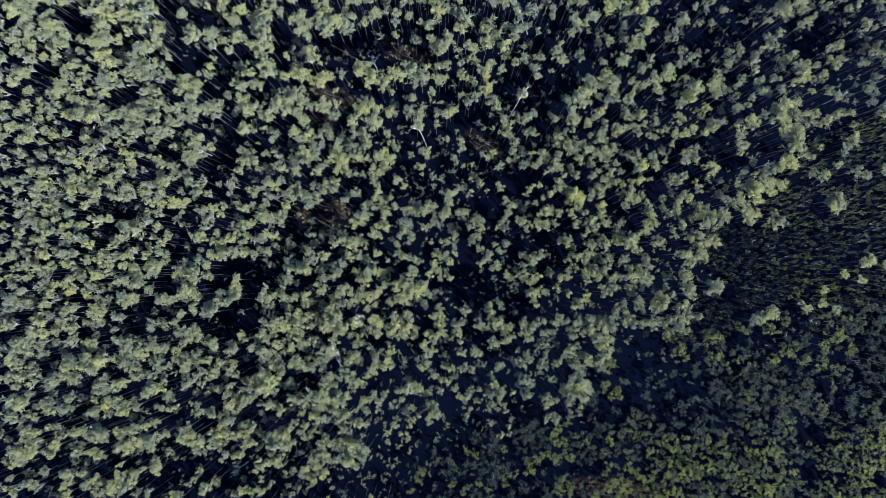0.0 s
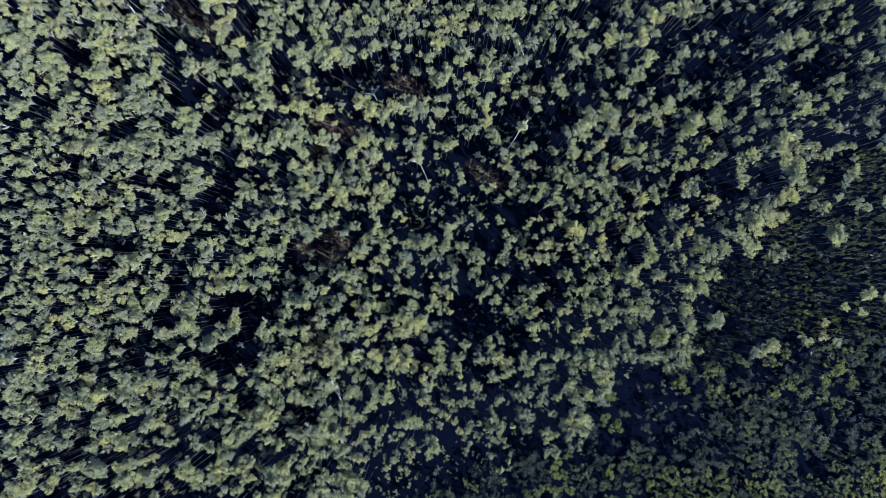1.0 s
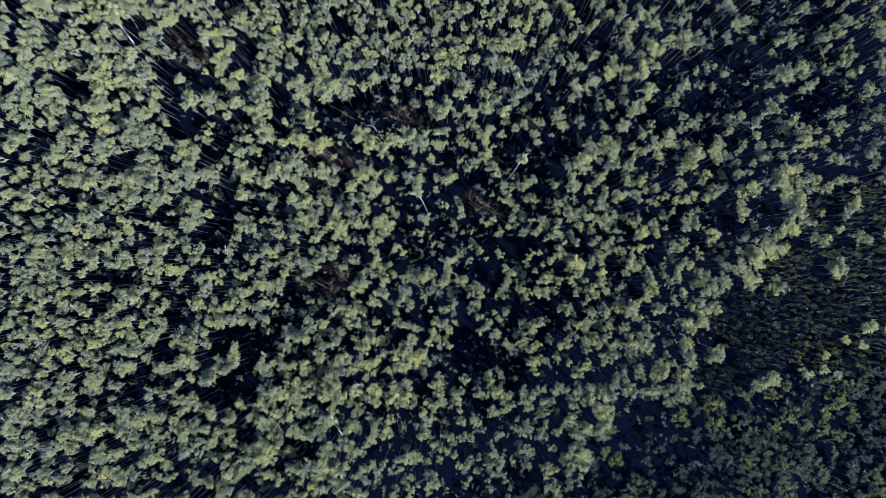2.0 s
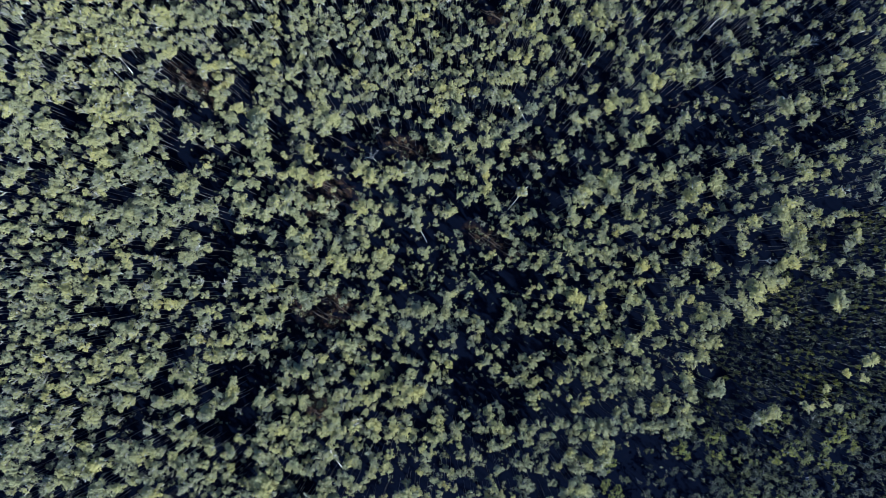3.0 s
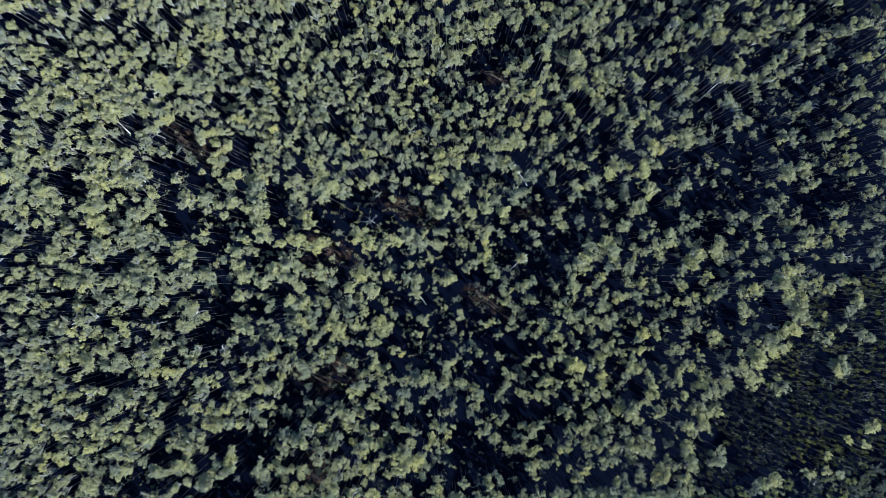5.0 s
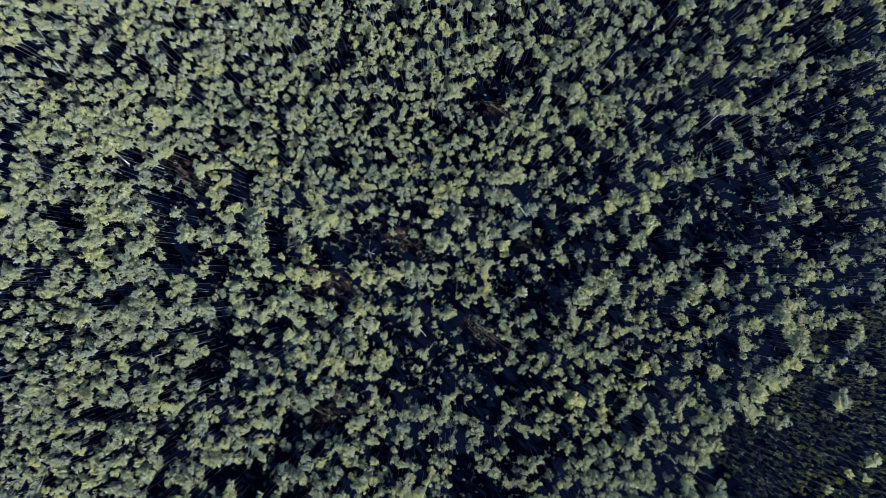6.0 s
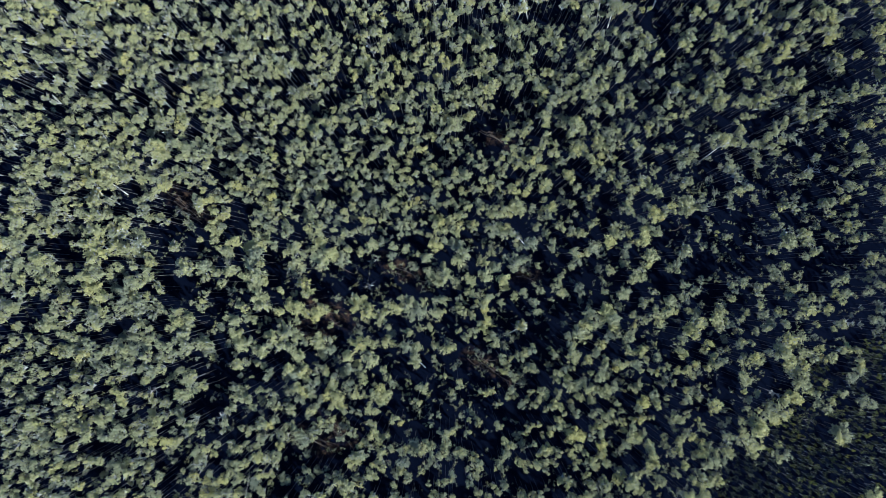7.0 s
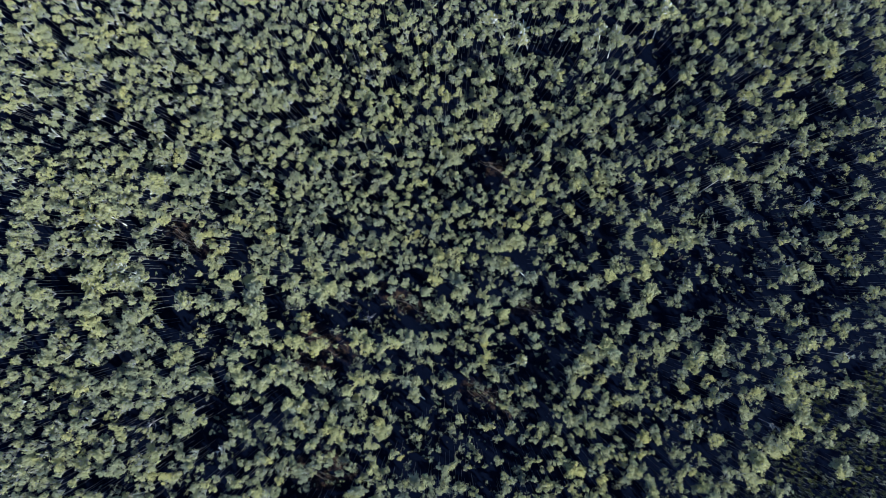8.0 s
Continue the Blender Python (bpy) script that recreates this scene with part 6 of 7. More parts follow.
plot(-60, 70, [(46, 95, 8), (66, 95, 9), (25, 90, 8), (15, 85, 8), (56, 85, 8), (77, 85, 7), (87, 75, 8), (5, 74, 8), (72, 69, 8), (31, 67, 7), (62, 59, 7), (82, 59, 8), (11, 58, 8), (21, 58, 8), (26, 48, 8), (42, 48, 8), (47, 40, 8), (83, 33, 9), (1, 32, 10), (52, 29, 10), (99, 27, 9), (17, 22, 11), (42, 22, 11), (68, 22, 9), (88, 22, 10), (78, 12, 9), (94, 12, 10), (27, 11, 11), (17, 6, 10), (37, 6, 10)], low=[(47, 12, 10)])
plot(-50, 70, [(80, 96, 11), (44, 91, 11), (64, 91, 11), (90, 86, 10), (33, 80, 8), (75, 80, 11), (59, 70, 10), (29, 67, 8), (49, 59, 9), (24, 54, 8), (39, 49, 8), (65, 49, 10), (81, 44, 10), (19, 43, 8), (3, 40, 8), (24, 36, 8), (86, 33, 8), (65, 28, 9), (81, 23, 9), (29, 22, 9), (96, 17, 8), (71, 12, 8), (86, 2, 9), (20, 1, 8)], yellow=[(75, 64, 11), (85, 59, 10), (19, 28, 10), (14, 12, 10)])
plot(-40, 70, [(11, 91, 9), (37, 91, 9), (63, 91, 9), (73, 86, 8), (99, 86, 8), (6, 80, 8), (58, 80, 8), (89, 80, 9), (42, 75, 8), (84, 70, 8), (16, 65, 8), (48, 65, 8), (32, 59, 8), (68, 59, 8), (99, 59, 10), (89, 54, 9), (79, 49, 8), (64, 44, 8), (7, 33, 9), (43, 33, 10), (90, 33, 8), (33, 28, 10), (79, 28, 9), (7, 23, 10), (48, 17, 8), (90, 17, 9), (38, 12, 9), (69, 12, 8), (12, 7, 10), (85, 7, 8)])
plot(-30, 70, [(67, 96, 8), (51, 91, 9), (77, 91, 8), (20, 86, 9), (41, 86, 9), (88, 86, 7), (31, 80, 10), (57, 80, 8), (46, 75, 8), (36, 70, 8), (26, 65, 8), (83, 59, 7), (10, 54, 9), (31, 54, 9), (21, 49, 8), (41, 49, 8), (99, 49, 8), (10, 33, 9), (47, 33, 8), (88, 33, 9), (0, 28, 9), (31, 28, 9), (21, 23, 8), (52, 23, 9), (83, 23, 9), (42, 17, 9), (94, 17, 10), (11, 12, 8), (57, 12, 8), (37, 7, 8), (99, 7, 9)], yellow=[(68, 7, 10)], low=[(65, 83, 8), (60, 62, 9)])
plot(-20, 70, [(87, 96, 9), (3, 91, 7), (76, 91, 10), (45, 86, 8), (56, 80, 8), (71, 75, 8), (97, 75, 8), (61, 70, 9), (40, 54, 8), (56, 54, 8), (77, 54, 8), (25, 49, 8), (14, 44, 8), (14, 33, 9), (45, 33, 8), (87, 33, 8), (4, 28, 8), (25, 28, 9), (71, 28, 9), (56, 23, 9), (82, 23, 9), (40, 17, 8), (92, 17, 9), (30, 12, 8), (61, 12, 8), (98, 7, 8)], yellow=[(50, 65, 9)], low=[(24, 72, 9)])
plot(-10, 70, [(39, 96, 8), (65, 96, 8), (8, 91, 8), (96, 91, 8), (86, 89, 8), (60, 86, 8), (75, 86, 8), (18, 75, 9), (49, 75, 9), (80, 75, 8), (34, 70, 8), (8, 65, 9), (23, 65, 9), (44, 65, 8), (86, 65, 9), (75, 59, 8), (54, 54, 8), (13, 49, 9), (39, 49, 8), (65, 44, 8), (60, 33, 9), (91, 33, 9), (39, 28, 10), (3, 23, 9), (49, 23, 9), (65, 23, 8), (86, 23, 8), (13, 17, 8), (29, 12, 9), (44, 7, 9), (60, 7, 8)], yellow=[(28, 86, 9), (91, 49, 9)])
plot(-10, 70, [(96, 7, 8)])
plot(0, 70, [(10, 86, 9), (48, 86, 11), (69, 80, 9), (33, 75, 9), (55, 75, 9), (12, 70, 8), (22, 70, 9), (30, 59, 8), (43, 59, 10), (58, 59, 8), (74, 59, 8), (84, 54, 8), (95, 54, 7), (22, 49, 8), (10, 33, 9), (30, 28, 10), (1, 23, 9), (22, 23, 10), (35, 17, 9), (27, 12, 10), (17, 7, 8), (12, 2, 8)], yellow=[(74, 91, 11), (85, 86, 11), (95, 86, 11), (90, 75, 9), (1, 44, 8), (48, 33, 9), (58, 33, 10)])
plot(10, 70, [(31, 96, 9), (78, 96, 9), (47, 91, 9), (31, 86, 8), (83, 86, 9), (42, 80, 8), (89, 65, 8), (99, 49, 8), (88, 33, 8), (99, 33, 10), (93, 23, 11), (67, 12, 8), (57, 7, 9), (52, 2, 7)], yellow=[(0, 96, 10), (94, 75, 9)])
plot(20, 70, [(30, 96, 8), (77, 96, 11), (98, 96, 8), (15, 91, 9), (62, 91, 9), (93, 91, 9), (51, 86, 8), (72, 86, 11), (20, 80, 10), (82, 80, 11), (41, 75, 9), (67, 75, 10), (9, 70, 9), (35, 70, 8), (87, 70, 9), (25, 65, 8), (46, 65, 8), (77, 65, 10), (14, 59, 9), (4, 54, 8), (82, 49, 9), (72, 44, 9), (92, 44, 9), (56, 28, 9), (45, 23, 10), (82, 23, 6), (61, 17, 10), (87, 17, 7), (50, 12, 11), (66, 7, 8), (40, 2, 9)], low=[(31, 35, 9), (36, 24, 7)])
plot(30, 70, [(3, 86, 9), (34, 80, 6), (50, 72, 7), (39, 70, 8), (55, 65, 8), (34, 59, 9), (57, 57, 6), (29, 54, 7), (8, 49, 9), (18, 44, 8), (39, 28, 7), (91, 23, 9), (54, 19, 8), (49, 12, 8), (85, 12, 8), (28, 7, 7), (64, 7, 8), (7, 2, 9), (18, 2, 8), (85, 2, 7)], low=[(93, 99, 10)])
plot(40, 70, [(44, 96, 7), (49, 89, 9), (33, 80, 9), (96, 80, 8), (70, 75, 8), (85, 72, 8), (28, 70, 9), (67, 68, 7), (23, 65, 8), (80, 65, 7), (90, 65, 8), (17, 54, 8), (2, 49, 8), (9, 44, 7), (64, 44, 8), (53, 40, 8), (1, 28, 9), (19, 28, 9), (8, 17, 8), (22, 12, 8)], yellow=[(39, 91, 9), (27, 33, 9)], low=[(14, 99, 9), (3, 72, 6), (72, 35, 9), (77, 29, 7), (7, 8, 7)])
plot(50, 70, [(12, 96, 9), (22, 96, 8), (79, 93, 8), (1, 91, 9), (69, 91, 7), (6, 80, 9), (16, 75, 8), (32, 70, 8), (68, 70, 10), (89, 70, 9), (99, 68, 8), (61, 65, 9), (73, 61, 8), (6, 59, 8), (52, 59, 8), (84, 59, 8), (21, 51, 8), (11, 49, 9), (68, 36, 8), (78, 33, 7), (46, 23, 6), (60, 12, 9), (53, 7, 7), (67, 7, 7)], yellow=[(27, 65, 9), (16, 59, 9), (94, 59, 9), (89, 51, 8)])
plot(60, 70, [(37, 91, 9), (26, 86, 9), (31, 78, 9), (83, 75, 7), (72, 70, 9), (67, 59, 8), (56, 44, 8), (66, 44, 7), (98, 40, 8), (82, 33, 9), (40, 28, 8), (76, 28, 7), (30, 23, 10), (22, 17, 8), (37, 17, 9), (19, 2, 9)], yellow=[(52, 91, 10), (63, 91, 11), (57, 80, 9), (15, 75, 9), (10, 65, 9)], low=[(23, 97, 9)])
plot(70, 70, [(67, 86, 8), (93, 86, 10), (46, 80, 8), (87, 78, 8), (61, 75, 9), (77, 75, 7), (50, 72, 9), (40, 65, 8), (55, 65, 8), (3, 49, 7), (8, 44, 7), (96, 23, 7), (7, 17, 8), (75, 12, 7), (9, 9, 6), (43, 2, 7)], yellow=[(80, 19, 8), (90, 17, 8)], low=[(40, 72, 7), (29, 67, 7)])
plot(80, 70, [(17, 28, 7)], low=[(35, 13, 7)])
plot(-80, 80, [(52, 99, 9), (6, 89, 10), (1, 79, 8), (22, 79, 11), (84, 73, 8), (95, 73, 9), (48, 68, 9), (1, 63, 11), (22, 58, 9), (2, 47, 8), (12, 47, 9), (54, 47, 10), (23, 42, 9), (85, 42, 11), (65, 37, 10), (75, 37, 10), (70, 26, 9), (81, 23, 8), (22, 21, 8), (55, 15, 8)], yellow=[(89, 92, 8), (8, 31, 9), (13, 15, 10), (3, 10, 9)], low=[(52, 90, 12), (36, 84, 13), (16, 36, 9)])
plot(-70, 80, [(81, 97, 9), (51, 95, 9), (87, 90, 8), (4, 89, 10), (35, 89, 11), (20, 84, 10), (71, 84, 11), (61, 79, 10), (41, 76, 9), (31, 74, 10), (77, 74, 8), (67, 69, 8), (15, 68, 9), (5, 63, 9), (57, 63, 8), (52, 53, 8), (31, 52, 8), (11, 42, 10), (1, 37, 9), (32, 37, 9), (17, 26, 9), (37, 26, 9), (42, 16, 9), (27, 10, 9), (17, 5, 9), (63, 5, 8), (74, 0, 9)], low=[(54, 36, 10), (60, 20, 10)])
plot(-60, 80, [(64, 96, 8), (85, 96, 9), (95, 94, 9), (28, 93, 10), (7, 90, 10), (49, 90, 9), (59, 87, 9), (23, 85, 11), (75, 85, 9), (33, 80, 10), (54, 77, 9), (90, 77, 8), (18, 74, 9), (3, 72, 9), (13, 66, 8), (41, 64, 9), (78, 64, 9), (91, 59, 9), (24, 53, 9), (3, 48, 9), (44, 48, 9), (55, 48, 8), (34, 43, 9), (9, 32, 9), (40, 32, 10), (60, 32, 10), (91, 32, 8), (50, 22, 10), (71, 22, 9), (35, 16, 9), (45, 11, 9)], yellow=[(14, 42, 11), (19, 27, 9), (14, 16, 9)], low=[(54, 58, 8), (97, 37, 10)])
plot(-60, 80, [(70, 59, 7), (76, 38, 8), (96, 24, 7), (25, 6, 8), (66, 6, 8)])
plot(-50, 80, [(78, 97, 10), (5, 96, 9), (62, 91, 11), (88, 86, 9), (0, 85, 8), (21, 85, 10), (73, 81, 11), (31, 80, 10), (42, 75, 10), (68, 70, 9), (32, 64, 9), (47, 64, 9), (74, 44, 9), (89, 38, 9), (53, 35, 8), (79, 33, 10), (48, 28, 9), (38, 22, 9), (69, 22, 11), (89, 22, 11), (28, 12, 8), (59, 12, 10), (12, 11, 8), (2, 6, 7), (54, 1, 10), (90, 1, 9)], yellow=[(43, 45, 9)], low=[(6, 42, 9)])
plot(-40, 80, [(67, 99, 8), (82, 97, 8), (14, 91, 8), (98, 91, 9), (61, 88, 8), (77, 86, 8), (20, 81, 8), (30, 75, 13), (46, 75, 10), (25, 65, 9), (41, 65, 11), (98, 65, 9), (57, 60, 8), (46, 49, 8), (10, 44, 9), (31, 44, 9), (52, 44, 8), (88, 44, 10), (20, 38, 10), (41, 38, 9), (73, 38, 10), (99, 38, 10), (15, 28, 9), (83, 28, 10), (31, 23, 9), (62, 23, 9), (99, 23, 10), (52, 17, 9), (78, 12, 9), (94, 12, 9), (26, 1, 9)], yellow=[(2, 91, 10)])
plot(-40, 80, [(88, 86, 7), (78, 54, 7), (88, 54, 7), (5, 17, 8), (36, 12, 8), (63, 7, 8)])
plot(-30, 80, [(29, 91, 8), (40, 91, 8), (61, 91, 7), (50, 86, 8), (87, 86, 9), (97, 81, 8), (3, 75, 8), (40, 75, 8), (82, 75, 8), (66, 70, 8), (92, 65, 8), (9, 60, 9), (72, 60, 7), (30, 44, 7), (66, 44, 9), (77, 44, 11), (25, 38, 8), (87, 38, 8), (9, 33, 8), (35, 33, 8), (72, 33, 10), (61, 28, 8), (22, 23, 9), (9, 17, 8), (18, 12, 8), (82, 12, 9), (93, 12, 9), (62, 7, 8), (72, 7, 8)], low=[(16, 70, 9)])
plot(-20, 80, [(55, 91, 8), (86, 91, 9), (8, 86, 7), (44, 86, 7), (65, 86, 8), (76, 86, 8), (8, 75, 8), (55, 75, 8), (39, 65, 7), (55, 65, 7), (92, 65, 8), (3, 60, 8), (86, 60, 8), (13, 54, 7), (76, 54, 7), (60, 49, 9), (8, 44, 8), (92, 44, 8), (29, 38, 8), (45, 38, 8), (55, 38, 10), (76, 38, 8), (8, 35, 7), (66, 33, 10), (3, 23, 9), (71, 23, 9), (97, 23, 11), (87, 17, 10), (92, 7, 9), (71, 1, 9)], yellow=[(34, 23, 9), (40, 12, 8)], low=[(94, 87, 9)])
plot(-10, 80, [(59, 97, 8), (49, 91, 9), (2, 86, 8), (96, 86, 8), (59, 81, 8), (49, 75, 9), (91, 65, 8), (70, 60, 8), (60, 54, 8), (91, 54, 8), (44, 49, 8), (80, 49, 9), (7, 44, 9), (33, 44, 8), (54, 44, 9), (75, 38, 8), (18, 33, 8), (86, 33, 8), (23, 23, 8), (80, 23, 7), (34, 17, 8), (75, 17, 8), (7, 12, 10), (44, 12, 7), (96, 12, 8), (39, 7, 8), (91, 7, 8), (2, 1, 9)], low=[(10, 92, 9), (31, 70, 9)])
plot(0, 80, [(22, 97, 10), (85, 97, 9), (10, 91, 8), (95, 91, 9), (80, 88, 8), (43, 86, 9), (51, 81, 8), (38, 75, 8), (85, 75, 9), (22, 65, 8), (64, 65, 8), (80, 65, 8), (95, 65, 8), (33, 60, 8), (74, 60, 8), (85, 49, 10), (95, 44, 8), (41, 33, 8), (90, 28, 9), (74, 23, 9), (51, 17, 8), (85, 17, 8), (62, 14, 8), (43, 12, 9), (74, 12, 8), (27, 7, 9), (90, 7, 8), (1, 1, 8), (35, 1, 8)], yellow=[(6, 44, 9), (35, 44, 9), (17, 38, 9), (80, 33, 9), (10, 28, 8)], low=[(60, 43, 8)])
plot(10, 80, [(37, 97, 9), (63, 97, 8), (74, 97, 8), (27, 91, 9), (42, 86, 10), (99, 81, 9), (32, 75, 9), (48, 75, 9), (89, 75, 8), (37, 65, 8), (68, 65, 7), (47, 60, 8), (74, 54, 8), (0, 49, 7), (63, 49, 8), (58, 44, 8), (0, 38, 8), (32, 38, 9), (53, 38, 8), (68, 38, 8), (42, 33, 8), (26, 28, 8), (58, 28, 8), (63, 17, 8), (32, 12, 8), (47, 12, 8), (11, 7, 8), (68, 7, 8), (78, 7, 8), (21, 1, 8), (42, 1, 9)], yellow=[(91, 20, 9), (99, 17, 9)], low=[(19, 38, 9)])
plot(10, 80, [(73, 17, 7)])
plot(20, 80, [(84, 99, 8), (63, 91, 9), (16, 86, 8), (94, 86, 9), (73, 84, 9), (10, 75, 9), (89, 65, 7), (5, 54, 8), (83, 54, 8), (15, 49, 9), (62, 49, 9), (73, 44, 8), (67, 38, 9), (78, 33, 8), (31, 28, 6), (60, 28, 9), (15, 17, 9), (93, 17, 10), (20, 12, 7), (72, 12, 7), (88, 10, 8), (36, 7, 7), (51, 7, 8), (41, 1, 9)], yellow=[(5, 91, 10), (21, 75, 9), (23, 65, 8), (5, 12, 7)])
plot(30, 80, [(67, 97, 7), (25, 91, 8), (83, 91, 9), (2, 88, 8), (46, 88, 9), (62, 86, 8), (41, 81, 8), (88, 81, 9), (4, 75, 8), (83, 75, 8), (72, 67, 8), (6, 65, 8), (88, 65, 8), (98, 65, 7), (25, 54, 9), (67, 54, 10), (30, 49, 7), (77, 49, 10), (61, 44, 9), (56, 35, 8), (19, 31, 9), (14, 23, 10), (24, 17, 8), (40, 17, 8), (9, 12, 8), (35, 7, 8), (29, 1, 8)], low=[(87, 5, 8)])
plot(40, 80, [(70, 97, 8), (61, 91, 10), (66, 81, 10), (56, 75, 10), (50, 67, 8), (63, 67, 9), (8, 49, 9), (3, 42, 7), (3, 17, 8), (8, 12, 6)], low=[(68, 41, 8), (52, 38, 9), (79, 21, 8)])
plot(50, 80, [(22, 97, 9), (97, 97, 8), (14, 91, 10), (56, 91, 6), (24, 88, 7), (45, 86, 8), (8, 84, 9), (40, 78, 7), (97, 60, 8), (81, 54, 8), (70, 52, 8), (13, 44, 7), (65, 44, 9), (96, 42, 9), (75, 38, 10), (86, 38, 9), (65, 33, 8), (80, 28, 9), (90, 25, 8), (7, 17, 8), (33, 17, 7), (28, 12, 8), (12, 10, 8), (1, 7, 8), (74, 1, 9)], low=[(23, 65, 8), (33, 48, 9)])
plot(60, 80, [(71, 97, 8), (86, 97, 8), (8, 95, 8), (7, 75, 8), (60, 75, 8), (13, 70, 8), (91, 70, 7), (80, 65, 8), (16, 20, 6), (43, 20, 8), (37, 14, 8), (11, 12, 8), (53, 12, 8), (68, 12, 8), (27, 10, 7)], yellow=[(2, 65, 9), (49, 65, 10), (38, 60, 10), (49, 52, 9), (33, 49, 11), (22, 35, 9), (58, 1, 9)], low=[(18, 5, 9)])
plot(70, 80, [(13, 97, 8), (2, 91, 7), (18, 88, 8), (79, 54, 7), (72, 49, 6), (53, 44, 7), (32, 42, 9), (47, 38, 9), (37, 31, 8), (42, 23, 8)], yellow=[(35, 86, 8), (28, 81, 9), (22, 75, 8), (37, 54, 9), (42, 46, 9)], low=[(98, 99, 9)])
plot(80, 80, [], yellow=[(17, 91, 9), (25, 81, 8)], low=[(33, 27, 9), (38, 19, 9)])
plot(-90, 90, [(98, 58, 13), (99, 5, 10)])
plot(-80, 90, [(14, 53, 11), (66, 53, 13), (51, 47, 13), (25, 42, 10), (77, 42, 10), (4, 37, 13), (61, 37, 11), (31, 26, 9), (10, 21, 12), (57, 16, 9), (36, 14, 9), (47, 10, 9), (99, 10, 8)], yellow=[(77, 26, 10), (78, 10, 10)], low=[(93, 33, 10), (41, 1, 11)])
plot(-70, 90, [(13, 63, 10), (59, 59, 10), (2, 58, 10), (33, 58, 9), (59, 48, 8), (85, 43, 9), (24, 37, 10), (44, 32, 14), (80, 32, 9), (70, 27, 8), (34, 26, 13), (55, 21, 11), (24, 16, 10), (40, 11, 11), (50, 5, 9)], yellow=[(75, 59, 11), (85, 53, 10), (70, 37, 10)])
plot(-60, 90, [(6, 59, 9), (84, 47, 8), (27, 43, 7), (22, 38, 9), (42, 38, 10), (79, 38, 9), (99, 38, 9), (32, 33, 8), (53, 33, 9), (84, 30, 9), (4, 27, 6), (12, 24, 8), (48, 22, 11), (94, 17, 8), (69, 15, 9), (98, 9, 7), (2, 1, 9), (38, 1, 8)], yellow=[(58, 17, 11)])
plot(-50, 90, [(56, 60, 9), (71, 60, 9), (46, 55, 8), (20, 49, 9), (67, 48, 9), (9, 44, 9), (93, 39, 8), (25, 37, 9), (82, 34, 9), (36, 33, 9), (8, 28, 8), (20, 26, 8), (88, 23, 9), (41, 17, 8), (83, 7, 9), (52, 2, 8)], low=[(91, 47, 9)])
plot(-40, 90, [(18, 66, 10), (97, 63, 8), (3, 61, 9), (34, 55, 10), (76, 55, 9), (66, 50, 10), (55, 45, 8), (24, 39, 12), (87, 39, 9), (45, 34, 10), (61, 34, 8), (97, 31, 7), (35, 29, 10), (14, 23, 8), (51, 18, 8), (30, 13, 9), (82, 13, 7), (9, 2, 10), (30, 2, 8), (93, 2, 8)], yellow=[(71, 34, 9)])
plot(-30, 90, [(65, 66, 8), (13, 61, 9), (29, 61, 9), (91, 61, 8), (55, 55, 8), (39, 50, 9), (3, 39, 9), (55, 39, 8), (18, 37, 9), (86, 34, 7), (34, 31, 9), (13, 29, 7), (50, 29, 9), (24, 18, 9), (45, 18, 8), (71, 7, 8), (55, 2, 8), (87, 2, 8)], low=[(16, 14, 9)])
plot(-20, 90, [(2, 66, 8), (54, 63, 9), (33, 61, 9), (44, 55, 9), (23, 50, 9), (60, 50, 8), (81, 39, 8), (39, 37, 8), (28, 34, 9), (70, 34, 8), (49, 29, 9), (86, 26, 8), (60, 23, 8), (76, 23, 7), (55, 13, 8), (18, 9, 8), (97, 7, 8), (81, 2, 9)], low=[(88, 63, 9), (23, 25, 9), (29, 14, 10)])
plot(-10, 90, [(86, 61, 8), (17, 55, 9), (54, 55, 8), (38, 50, 8), (80, 50, 8), (70, 45, 8), (28, 39, 9), (23, 29, 8), (38, 23, 10), (91, 18, 9), (44, 16, 8), (54, 2, 8), (91, 2, 8)], yellow=[(59, 41, 9), (96, 29, 9), (75, 13, 9), (80, 2, 9)], low=[(20, 8, 9), (31, 3, 9)])
plot(0, 90, [(75, 66, 9), (38, 61, 10), (64, 61, 8), (48, 55, 10), (10, 50, 9), (59, 50, 9), (96, 50, 9), (80, 45, 8), (1, 39, 9), (43, 39, 10), (54, 34, 9), (17, 29, 9), (22, 18, 10), (80, 13, 8), (12, 7, 9)], yellow=[(85, 55, 9)], low=[(36, 47, 10), (93, 30, 9)])
plot(10, 90, [(22, 69, 9), (6, 66, 9), (80, 61, 8), (95, 61, 9), (27, 55, 8), (85, 55, 8), (1, 39, 9), (22, 34, 8), (16, 23, 9), (1, 18, 8), (27, 18, 9), (32, 7, 8), (74, 7, 7), (53, 2, 8)], low=[(63, 52, 8)])
plot(20, 90, [(74, 66, 9), (6, 63, 9), (63, 61, 9), (37, 55, 10), (48, 55, 9), (95, 55, 8), (32, 45, 8), (53, 45, 8), (93, 45, 8), (79, 39, 10), (74, 31, 10), (84, 29, 9), (68, 23, 8), (79, 18, 8)])
plot(30, 90, [(5, 61, 8), (21, 50, 10), (31, 50, 9), (47, 45, 9), (63, 45, 9), (26, 39, 10), (58, 37, 8), (37, 34, 9), (15, 29, 8), (47, 7, 6)], yellow=[(81, 37, 7), (89, 34, 5)])
plot(40, 90, [(83, 37, 9), (88, 23, 7), (72, 20, 8)], yellow=[(78, 29, 10)])
